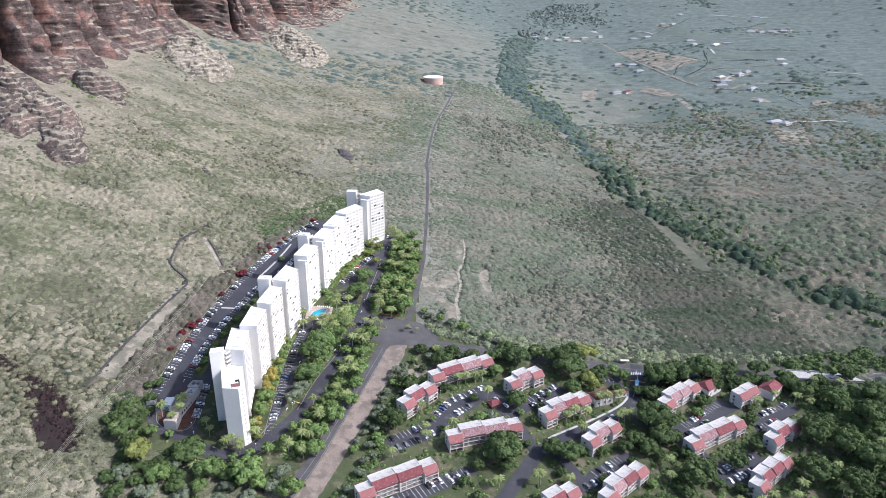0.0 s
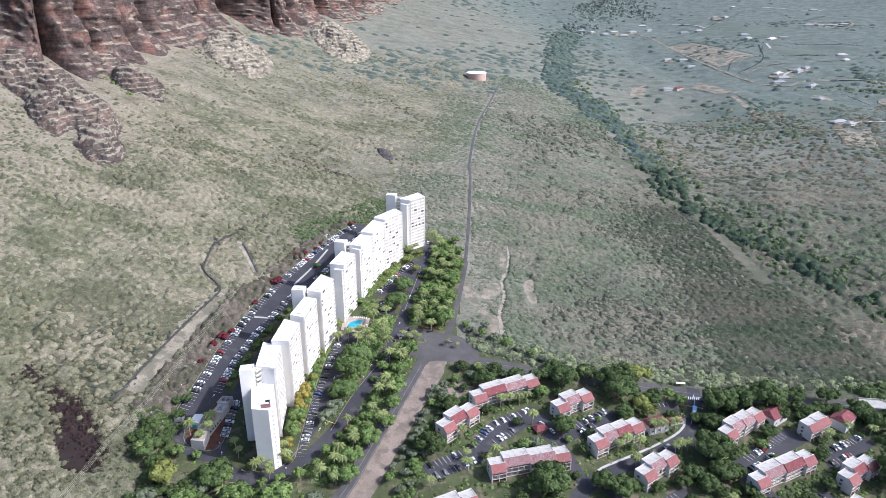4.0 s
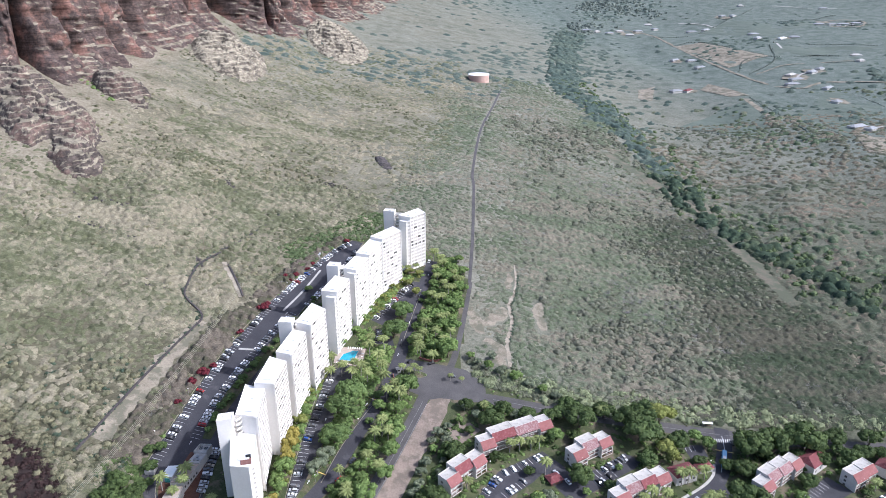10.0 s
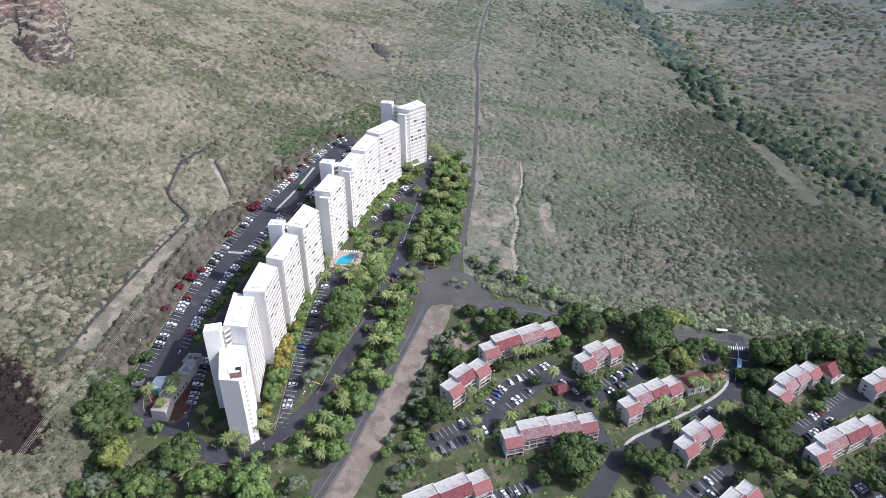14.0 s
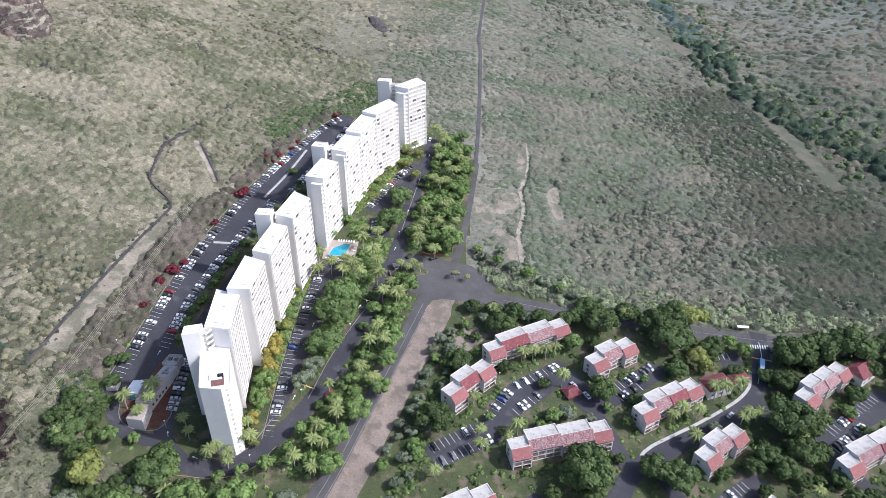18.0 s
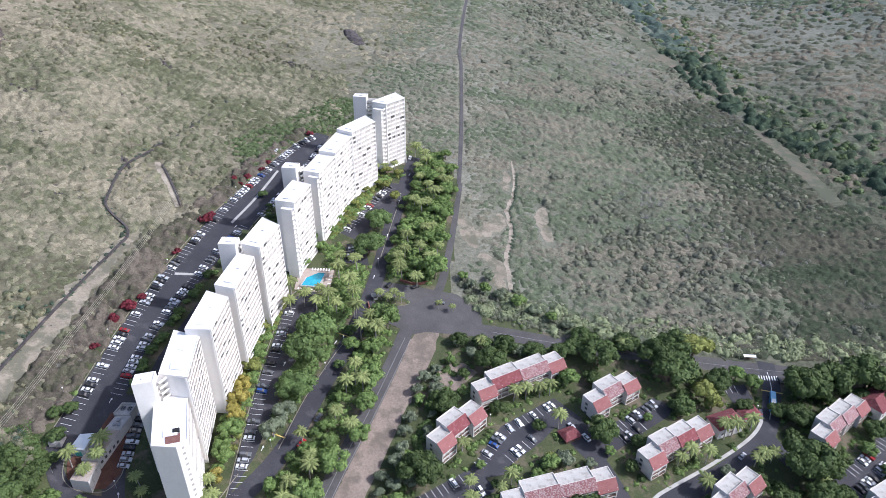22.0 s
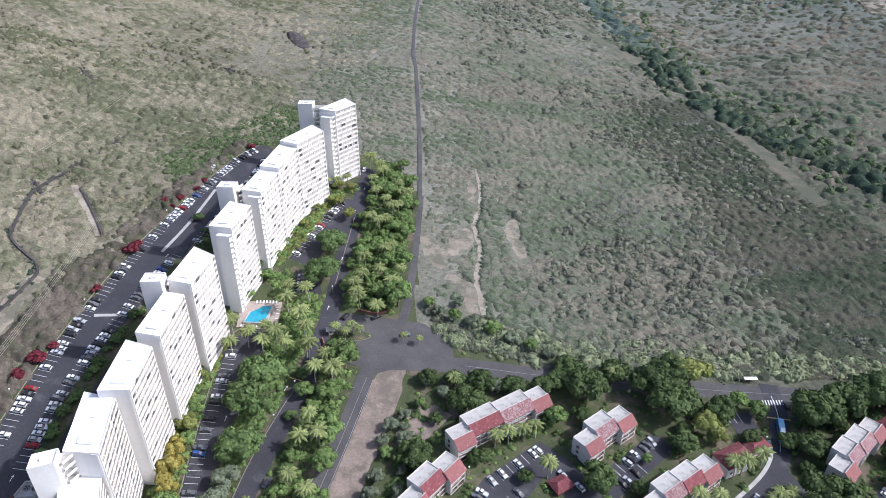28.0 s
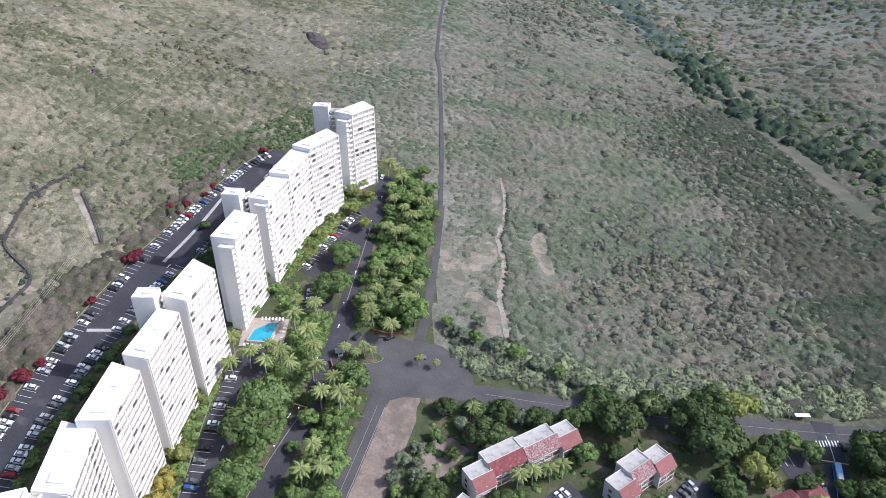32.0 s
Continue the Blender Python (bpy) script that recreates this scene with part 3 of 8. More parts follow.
def patch(name, poly, lift, material, step=4.0, label="", category="", kind="structure"):
    """A sheet that follows the land inside a plan polygon."""
    bm = bmesh.new()
    bm.faces.new([bm.verts.new((p[0], p[1], 0)) for p in poly])
    xs, ys = [p[0] for p in poly], [p[1] for p in poly]
    for axis, lo, hi in (((1, 0, 0), min(xs), max(xs)), ((0, 1, 0), min(ys), max(ys))):
        for c in np.arange(lo + step, hi, step):
            bmesh.ops.bisect_plane(bm, geom=bm.verts[:] + bm.edges[:] + bm.faces[:], plane_co=Vector(axis) * c, plane_no=axis)
    co = np.array([v.co[:] for v in bm.verts])
    for v, z in zip(bm.verts, land(co[:, 0], co[:, 1])):
        v.co.z = z + lift
    bm.normal_update()
    for f in bm.faces:
        if f.normal.z < 0:
            f.normal_flip()
    me = bpy.data.meshes.new(name)
    bm.to_mesh(me)
    bm.free()
    me.materials.append(material)
    return tagged(new(name, me), label, category, "", kind)


def inside(poly, x, y):
    """Which of the points lie in a plan polygon."""
    x, y = np.asarray(x, float), np.asarray(y, float)
    hit = np.zeros(x.shape, bool)
    for (ax, ay), (bx, by) in zip(poly, poly[1:] + poly[:1]):
        cross = (ay > y) != (by > y)
        with np.errstate(divide="ignore", invalid="ignore"):
            hit ^= cross & (x < (bx - ax) * (y - ay) / (by - ay) + ax)
    return hit

# ---- ground, cliffs, roads ----
rng = np.random.default_rng(7)


xs = spread(-4200, -300, 400, 4200, 5.0)
ys = spread(-1500, 180, 760, 4600, 5.0, 1.035)
v, f = sheet(xs, ys, land)
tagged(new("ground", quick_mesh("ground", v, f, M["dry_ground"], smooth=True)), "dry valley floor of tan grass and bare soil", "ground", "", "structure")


def cliff():
    """A rock wall along the top of the slope: broad buttresses parted by deep dark clefts, in level beds of lava, with the plateau behind."""
    base = curve_through([(-640, 600), (-540, 640), (-452, 684), (-400, 690), (-374, 726), (-356, 786), (-338, 812), (-346, 872), (-330, 948), (-314, 1050), (-292, 1108), (-238, 1138), (-224, 1290), (-166, 1480), (-140, 1640), (-110, 1850)], 2.6)
    d = np.gradient(base, axis=0)
    d = np.array([np.convolve(d[:, k], np.ones(15) / 15, "same") for k in (0, 1)]).T
    d /= np.linalg.norm(d, axis=1)[:, None]
    back = np.stack([-d[:, 1], d[:, 0]], -1)
    s = np.concatenate([[0], np.cumsum(np.linalg.norm(np.diff(base, axis=0), axis=1))])
    rng_facet = np.random.default_rng(19)
    arris = np.cumsum(rng_facet.uniform(6, 26, 160))
    facet = np.interp(s, arris, rng_facet.uniform(0, 11, 160))
    cleft = np.zeros(len(s))
    for cx, cy, wide, depth in ((-560, 632, 16, 40), (-480, 672, 12, 26), (-384, 694, 13, 52), (-362, 760, 6, 16), (-338, 818, 14, 60), (-346, 884, 7, 18), (-320, 1010, 8, 20), (-306, 1088, 15, 60), (-258, 1130, 9, 24), (-230, 1215, 14, 46), (-205, 1350, 16, 50), (-160, 1510, 18, 50), (-130, 1700, 20, 50)):
        k = s[np.argmin(np.hypot(base[:, 0] - cx, base[:, 1] - cy))]
        cleft += 1.35 * depth * np.exp(-np.abs((s - k) / wide) ** 2.6)
    hs = np.concatenate([np.arange(-16, 172, 1.9), [174, 178, 184, 194]])
    wave = np.array([noise.noise(Vector((q * 0.012, 2.0, 5.0))) for q in s]) * 5
    bulge = np.array([noise.fractal(Vector((q * 0.022, 7.0, 1.0)), 1.0, 2.1, 3) for q in s]) * 9
    rng_block = np.random.default_rng(77)
    proud = rng_block.uniform(0, 1, (64, 700))
    shift = rng_block.uniform(0, 12, 64)
    thick = np.cumsum(rng_block.uniform(4.5, 9.5, 64)) - 30
    rows = []
    for j, h in enumerate(hs):
        over = max(0, h - 170) * 9.0
        bed = np.searchsorted(thick, h + wave)
        block = ((s + shift[bed]) / (5.0 + 5.0 * proud[bed, 0])).astype(int) % 700
        edge = (h + wave - thick[np.maximum(bed - 1, 0)])
        n = np.array([noise.fractal(Vector((q * 0.045, h * 0.045, 3.0)), 1.0, 2.1, 4) for q in s])
        n2 = np.array([noise.noise(Vector((q * 0.25, h * 0.25, 9.0))) for q in s])
        foot = 0.75 * max(0, 22 - h)
        inset = cleft * min(1.0, 0.45 + h / 50) + facet * min(1.0, 0.3 + max(0, h) / 40) + 0.25 * bulge + h * 0.13 - foot + 1.15 * bed + 5.0 * proud[bed, block] * (edge > 0.9) + n * 5.0 + n2 * 0.7 + over
        xy = base + back * inset[:, None]
        z = land(base[:, 0], base[:, 1]) + h * np.clip(1.25 - (s - s[0]) / 2100, 0.5, 1) + n * 0.8
        rows.append(np.concatenate([xy, z[:, None]], -1))
    v = np.array(rows)
    nr, nc = v.shape[:2]
    k = (np.arange(nr - 1)[:, None] * nc + np.arange(nc - 1)[None]).ravel()
    f = np.stack([k, k + 1, k + nc + 1, k + nc], -1)
    return tagged(new("cliff", quick_mesh("cliff", v.reshape(-1, 3), f, M["cliff_rock"])), "dark red-brown basalt cliff with upright gullies", "cliff", "", "structure")


cliff()


def outcrop(cx, cy, rx, ry, turn, high, step, material, seed, label, bite=0.7):
    """A mound of rock in broken terraces that sinks into the slope at its rim."""
    u = np.arange(-1, 1.001, 1.7 / max(rx, ry))
    gu, gv = np.meshgrid(u, u)
    c, s = math.cos(radians(turn)), math.sin(radians(turn))
    x, y = cx + gu * rx * c - gv * ry * s, cy + gu * rx * s + gv * ry * c
    n = np.array([noise.fractal(Vector((a * 0.035, b * 0.035, seed)), 1.0, 2.0, 5) for a, b in zip(x.ravel(), y.ravel())]).reshape(x.shape)
    m = np.array([noise.fractal(Vector((a * 0.07, b * 0.07, seed + 5)), 1.0, 2.0, 3) for a, b in zip(x.ravel(), y.ravel())]).reshape(x.shape)
    h = high * np.clip(1.0 - (gu**2 + gv**2) ** 0.9 + 0.75 * n, -0.3, 1.3)
    t = (land(x, y) + h) / step + 0.30 * m + 0.9 * n
    rim = np.clip(((gu**2 + gv**2) - 0.55 + 0.5 * n) / 0.4, 0, 1)
    z = (t + bite * (np.floor(t) + np.clip((t - np.floor(t)) * 3.2 - 2.2, 0, 1) - t) - 1.5 * rim - 0.30 * m - 0.9 * n) * step - 0.6 + 0.5 * m
    v = np.stack([x, y, z], -1).reshape(-1, 3)
    nx = len(u)
    k = (np.arange(nx - 1)[:, None] * nx + np.arange(nx - 1)[None]).ravel()
    f = np.stack([k, k + 1, k + nx + 1, k + nx], -1)
    edge = (gu**2 + gv**2).ravel()[f].min(1) < 1.15
    return tagged(new("rock_outcrop", quick_mesh("rock_outcrop", v, f[edge], material)), label, "rock", "rock outcrops")


outcrop(-395, 668, 42, 78, 50, 15, 6.0, M["outcrop_rock"], 3.3, "broken ridge of dark rock below the cliff", 0.6)
outcrop(-345, 622, 46, 72, 40, 14, 5.5, M["outcrop_rock"], 1.0, "broken dark red rock outcrop on the slope", 0.62)
outcrop(-304, 578, 26, 42, 34, 10, 5.0, M["outcrop_rock"], 2.5, "low shelf of dark broken rock", 0.7)
outcrop(-324, 728, 30, 54, 42, 12, 5.2, M["outcrop_rock"], 4.0, "small dark outcrop below the cliff", 0.62)
outcrop(-374, 765, 26, 40, 30, 9, 5.0, M["outcrop_rock"], 4.7, "dark shelf of rock at the cliff foot", 0.6)
outcrop(-276, 950, 54, 110, 14, 16, 5.6, M["pale_rock"], 6.0, "pale terraced rock slope below the cliff", 0.38)
outcrop(-172, 1200, 60, 150, 12, 15, 6.0, M["pale_rock"], 8.0, "pale bare rock spur with thin dark ledges", 0.38)
outcrop(-62, 716, 9, 24, 25, 3.0, 1.6, M["lava"], 9.5, "strip of dark lava rock on the slope")

# ---- drives and car parks ----
GROUNDS = [(-152, 262), (-118, 256), (-62, 240), (-60, 150), (330, 150), (300, 348), (150, 362), (70, 370), (10, 400), (20, 505), (8, 540), (-58, 558), (-84, 545), (-100, 512), (-128, 452), (-146, 380), (-158, 305)]
gx, gy = np.meshgrid(np.arange(-160, 332, 3.0), np.arange(150, 560, 3.0))
v, f = sheet(np.arange(-160, 332, 3.0), np.arange(150, 560, 3.0), lambda x, y: land(x, y) + 0.07)
keep = inside(GROUNDS, v[f].mean(1)[:, 0], v[f].mean(1)[:, 1])
tagged(new("lawn", quick_mesh("lawn", v, f[keep], M["lawn"], smooth=True)), "patchy lawn and bare garden soil of the grounds", "lawn", "", "structure")

SERVICE = [(6, 400), (12, 440), (20, 500), (25.4, 582), (30, 680), (31, 728), (46, 870), (70, 1000), (88, 1098)]
DITCH = [(-167.5, 498), (-176, 480), (-178, 468), (-177.4, 450), (-176, 440), (-170.5, 433.5), (-161.6, 426), (-159, 419.5), (-161.4, 409.7), (-164, 400), (-167, 390), (-176, 352), (-187, 300)]
WALL = [(-168, 501), (-160.6, 512.8), (-153, 531.7), (-143.7, 554), (-136.3, 577)]
BERM = [(-158, 418), (-166, 385), (-172, 352), (-182, 310)]
GULLY = [(58, 540), (57.5, 518), (53.6, 495), (48.9, 478), (49.2, 458), (44.2, 435), (43.7, 418), (43.7, 403)]
SOILS = [([(22, 450), (30, 453), (37, 458), (42, 466), (44, 476)], [6, 9, 10, 9, 4]), ([(28, 434), (34, 430), (39, 421), (36, 414), (41, 404)], [4, 7, 9, 8, 4]), ([(53, 526), (52, 514), (50, 502)], [3, 6, 3]), ([(72, 488), (70, 476), (69.5, 464), (72, 452)], [3, 8, 7, 3]), ([(16, 470), (21, 462), (22, 452), (27, 440)], [5, 8, 8, 5])]
TRACK = [(-162, 487), (-158.5, 480), (-151.5, 470), (-146, 459), (-141.5, 450)]

PAVED = []


def road(name, pts, width, lift, material, label):
    PAVED.append((curve_through(pts, 4.0), (max(width) if isinstance(width, (list, tuple)) else width) / 2))
    return ribbon(name, pts, width, lift, material, label=label, category="road")


LOTS = {
    "car_park_west": ([(-152, 292), (-153, 300), (-141.5, 376), (-121.5, 450), (-91, 524), (-75, 548), (-66, 545), (-75, 510), (-98, 447), (-113, 381), (-118, 330), (-121, 285)], "long asphalt car park behind the towers"),
    "car_park_east": ([(-80.5, 276), (-78.5, 328), (-72.5, 386), (-60.5, 396), (-56.5, 388), (-66.5, 330), (-73, 296)], "asphalt car park below the towers"),
    "car_park_north": ([(-50.5, 443), (-25, 497), (-13, 497), (-22, 470), (-40, 437)], "asphalt car park beside the last towers"),
    "car_park_pool": ([(-47, 418), (-46, 434), (-36, 432), (-33, 417)], "small asphalt car park by the pool"),
    "car_park_1": ([(-10.0, 278.4), (13.5, 293.1), (21.3, 289.9), (24.6, 284.1), (-3.3, 267.5), (-8.9, 273.9)], "asphalt car park between townhouses"),
    "car_park_2": ([(14.6, 293.2), (29.5, 315.4), (55.5, 332.8), (64.7, 323.9), (54.6, 317.3), (47.4, 309.2), (32.5, 296.9), (28.9, 291.6), (21.3, 289.9)], "asphalt car park bending round a lawn"),
    "car_park_3": ([(64.7, 323.9), (70.5, 317.2), (67.7, 307.3), (78.5, 305.3), (68.0, 295.5), (61.7, 304.2), (53.5, 317.2)], "asphalt lane beside a red-roofed hut"),
    "car_park_4": ([(63.0, 305.6), (80.1, 319.3), (104, 336.0), (112, 328), (99.3, 319.4), (83.6, 308.4), (77.2, 303.9)], "asphalt car park below a townhouse lawn"),
    "car_park_5": ([(164.1, 290.1), (176.4, 298.4), (214.8, 325.2), (224, 314), (198.0, 299.3), (177.4, 283.7), (168.6, 285.8)], "asphalt car park between two townhouse rows"),
    "car_park_6": ([(-8.9, 233.6), (12.8, 246.9), (36.6, 258.3), (44.0, 254.2), (22.6, 240.4), (2.6, 229.5), (-7.1, 229.1)], "asphalt car park below the long townhouse row"),
    "car_park_7": ([(96.7, 244.2), (108.4, 256.6), (133.9, 273.0), (140.6, 267.7), (128.6, 256.1), (107.4, 242.6), (98.6, 238.6)], "asphalt car park with white stall lines"),
    "car_park_8": ([(227.7, 306.5), (258.2, 321.5), (264.2, 313.3), (240.3, 292.9), (225.6, 292.1)], "asphalt car park near the creek"),
    "car_park_9": ([(182.6, 258.4), (214.8, 275.0), (223.9, 265.3), (197.0, 245.4), (185.6, 247.5)], "asphalt car park at the edge of the grounds"),
    "car_park_10": ([(139.0, 344.9), (151.1, 346.2), (151.8, 336.9), (141.1, 334.2)], "small asphalt car park by the entrance"),
    "forecourt": ([(-34.7, 384.4), (-28, 405), (-9.3, 403.3), (14, 399), (26, 388), (26, 372), (5.0, 372.8), (-8.6, 368.4), (-24, 376)], "wide asphalt forecourt at the gate"),
}
for name, (poly, label) in LOTS.items():
    patch(name, poly, 0.20, M["old_asphalt" if name == "forecourt" else "asphalt"], 4.0, label, "car park")
# the planted strip inside the west car park
STRIP = [(-97, 437), (-106.5, 405), (-115, 377), (-119.5, 361), (-123.5, 344), (-126.5, 322), (-131, 322), (-130.2, 342), (-127.5, 359), (-121.5, 379), (-113.2, 405), (-103.5, 438)]
patch("planting_strip", STRIP, 0.42, M["lawn"], 3.0, "planted strip of grass between two rows of parked cars", "planting bed")
road("road_1", [(-94, 150), (-72.5, 210), (-51.5, 257), (-39, 292), (-30.7, 314), (-24, 333), (-17, 354), (-10.5, 374), (4, 400), (12, 440), (19, 490), (21, 505)], [7.4, 7.4, 7.4, 7.4, 7.2, 7.0, 7.0, 7.0, 4.6, 3.8, 3.2, 2.8], 0.24, M["old_asphalt"], "worn grey asphalt road beside a dirt strip")
ribbon("dirt_strip", [(-83, 150), (-62, 210), (-41.5, 259), (-31, 287), (-21.3, 314), (-14, 335), (-6.5, 355), (-0.5, 376)], [13, 13, 13, 12.5, 12, 12, 13, 12], 0.12, M["dirt"], ragged=0.06, label="bare tan dirt shoulder along the road", category="ground")
road("road_2", [(-127, 296), (-120, 272), (-108, 262.5), (-94, 262), (-82, 270), (-69, 287), (-60, 304), (-51, 330), (-39.5, 362), (-29.5, 402), (-22.5, 450), (-14, 500), (-9, 530)], 8.0, 0.27, M["asphalt"], "dark asphalt drive through the condominium grounds")
road("road_3", [(-3, 375), (30, 373), (65, 367.5), (106, 363), (159, 357), (220, 352), (291, 346), (360, 338), (700, 300)], 9.0, 0.17, M["old_asphalt"], "grey two-lane valley road")
road("road_4", [(20, 503), (25.4, 582), (30, 680), (31, 728), (46, 870), (70, 1000), (88, 1098)], 2.6, 0.35, M["old_asphalt"], "narrow straight service road up the valley")
road("road_5", [(168, 362), (163, 342), (150, 317.5), (127, 298), (102.6, 285), (82, 271.6), (72, 258), (52, 228), (40, 190)], 8.5, 0.24, M["asphalt"], "dark asphalt drive among the townhouses")
road("road_6", [(79.3, 270.9), (74.4, 287.3), (68.9, 302.0)], 7.0, 0.28, M["asphalt"], "asphalt side drive between townhouses")
road("road_7", [(149.3, 317.2), (156, 300), (172, 290)], 7.0, 0.28, M["asphalt"], "shaded asphalt side drive")
road("road_8", [(90, 276), (98, 258), (104, 246)], 7.0, 0.28, M["asphalt"], "asphalt side drive to a car park")
road("road_9", [(168, 292), (182, 270), (192, 258)], 7.0, 0.28, M["asphalt"], "asphalt side drive under trees")
road("road_10", [(-148, 300), (-146, 285), (-136, 274), (-120, 272)], 6.0, 0.30, M["asphalt"], "asphalt loop round the site office")
ribbon("footpath", [(86, 279), (92, 284.5), (118, 299), (140, 313), (150, 323), (153, 331)], 1.5, 0.34, M["concrete"], label="pale concrete footpath above the drive", category="footpath")

ribbon("footpath", [(-93.5, 498), (-98, 481), (-103, 464), (-110.7, 442.6)], 1.5, 0.34, M["concrete"], label="pale concrete strip between two rows of stalls", category="footpath")
ribbon("speed_hump", [(-130, 397.5), (-119, 399)], 1.6, 0.33, M["concrete"], label="worn pale speed hump across the car park", category="road marking")

# kerbs and painted lines
def kerb(name, pts, label="low concrete kerb along the paving", material="kerb_stone", wide=0.32, high=0.34):
    """A raised edge that follows the land."""
    line = curve_through(pts, 2.5)
    d = np.gradient(line, axis=0)
    d /= np.linalg.norm(d, axis=1)[:, None]
    side = np.stack([d[:, 1], -d[:, 0]], -1) * wide / 2
    g = Geo()
    ring = []
    for p, s in zip(line, side):
        z = gz(*p)
        ring.append([(p[0] - s[0], p[1] - s[1], z), (p[0] - s[0], p[1] - s[1], z + high), (p[0] + s[0], p[1] + s[1], z + high), (p[0] + s[0], p[1] + s[1], z)])
    for a, b in zip(ring, ring[1:]):
        for j in range(3):
            g.face([a[j], b[j], b[j + 1], a[j + 1]][::-1])
    return tagged(new(name, g.mesh(name, M[material])), label, "kerb", "", "structure")


for pts in ([(-153, 300), (-141.7, 376), (-121.7, 450), (-91.2, 524), (-75, 548)], [(-66, 545), (-75, 510), (-98, 447), (-113, 381), (-118, 330)],
            [(-80.7, 277), (-78.7, 328), (-72.7, 386), (-60.5, 396.2)], [(-50.7, 443), (-25.2, 497)], [(-112, 257.5), (-95, 257.5), (-82, 263), (-74, 274)],
            [(-103, 267), (-94, 266.4), (-86, 272), (-78, 288)], [(-64, 300), (-56.5, 326), (-46, 352), (-39, 366)], [(-66.3, 330), (-56.3, 388)], [(-47, 366), (-36, 398)], [(-27, 425), (-21, 460), (-17.5, 480)]):
    kerb("kerb", pts)
kerb("kerb", [(-144, 289), (-141.5, 281), (-135, 276.8), (-125, 277.6), (-121.5, 285), (-122, 292)], "curved kerb round the office planting")
ring = [(-20 + 9.2 * math.cos(a), 390.5 + 3.4 * math.sin(a)) for a in np.linspace(0, 2 * math.pi, 17)]
kerb("kerb", ring, "kerb of the oval entrance island")
patch("planting_bed", ring[:-1], 0.40, M["lawn"], 3.0, "oval planted island at the entrance", "planting bed")
patch("planting_bed_2", [(-142.5, 288), (-140.5, 281.5), (-134.5, 277.5), (-125.5, 278.2), (-122, 285), (-123, 303), (-126, 312), (-134, 312), (-136.5, 300)], 0.34, M["red_soil"], 3.0, "red soil bed round the site office", "planting bed")


def stripes(name, marks, lift, material, label, wide=0.14):
    """Painted lines on the paving, each between two plan points."""
    g = Geo()
    for a, b in marks:
        a, b = np.array(a, float), np.array(b, float)
        n = max(1, int(np.linalg.norm(b - a) / 5))
        d = (b - a) / np.linalg.norm(b - a)
        s = np.array([d[1], -d[0]]) * wide / 2
        for k in range(n):
            p, q = a + (b - a) * k / n, a + (b - a) * (k + 1) / n
            g.face([(*(p - s), gz(*p) + lift), (*(p + s), gz(*p) + lift), (*(q + s), gz(*q) + lift), (*(q - s), gz(*q) + lift)][::-1][::-1])
    return tagged(new(name, g.mesh(name, material)), label, "road marking", "", "structure")


def beside(pts, off, step=4.0):
    line = curve_through(pts, step)
    d = np.gradient(line, axis=0)
    d /= np.linalg.norm(d, axis=1)[:, None]
    line = line + np.stack([d[:, 1], -d[:, 0]], -1) * off
    return list(zip(line, line[1:]))


R1 = [(-94, 150), (-72.5, 210), (-51.5, 257), (-39, 292), (-30.7, 314), (-24, 333), (-17, 354), (-13, 366)]
stripes("edge_line", beside(R1, 3.1), 0.30, M["line_worn"], "faded white edge line of the road", 0.16)
stripes("edge_line", beside(R1, 0.2), 0.30, M["line_worn"], "faded white centre line of the road", 0.12)
stripes("edge_line", beside([(30, 373), (65, 367.5), (106, 363), (159, 357), (220, 352), (291, 346), (360, 338)], 0), 0.24, M["line_worn"], "worn centre line of the valley road", 0.14)
stripes("edge_line", beside([(166, 355), (163, 342), (155, 325)], 0.0), 0.32, M["line_white"], "white lane line at the junction", 0.25)
stripes("stop_line", [((-46.8, 366.5), (-39.5, 364.0)), ((-69, 308), (-62, 305.5)), ((-62, 362), (-69.5, 363.5)), ((158, 343), (168, 341)), ((157, 331), (165, 328))], 0.34, M["line_yellow"], "painted stop bars and speed humps across the drives", 0.6)
stripes("crossing", [((160 + k * 1.3, 349.5), (160.6 + k * 1.3, 352.5)) for k in range(8)], 0.30, M["line_white"], "white bars of the pedestrian crossing", 0.5)


def arrow(x, y, turn):
    g = Geo()
    c, s = math.cos(radians(turn)), math.sin(radians(turn))
    for poly in ([(-1.3, -0.12), (0.5, -0.12), (0.5, 0.12), (-1.3, 0.12)], [(0.5, -0.5), (1.6, 0), (0.5, 0.5)]):
        g.face([(x + a * c - b * s, y + a * s + b * c, gz(x + a * c - b * s, y + a * s + b * c) + 0.36) for a, b in poly])
    return tagged(new("road_arrow", g.mesh("road_arrow", M["line_white"])), "white painted lane arrow", "road marking", "", "structure")


for x, y, turn in ((-70.5, 300, 75), (-68, 345, 80), (-46, 360, 65), (-57, 334, 68), (-30, 408, 75), (-24, 444, 80), (-18, 478, 80), (-12, 508, 80), (-132, 340, 80), (-136, 318, 80), (-124, 385, 75), (-108, 440, 68), (-113, 262, 150), (-106, 266, 160), (-120, 276, 110)):
    arrow(x, y, turn)


def in_paving(x, y, more=0.0):
    hit = np.zeros(x.shape, bool)
    for poly, _ in LOTS.values():
        hit |= inside(poly, x, y)
    for line, w in PAVED:
        for a in line:
            hit |= np.hypot(x - a[0], y - a[1]) < w + 0.8 + more
    return hit

# ---- the stepped apartment towers ----
FLOOR = 2.74


OUT = 0.95


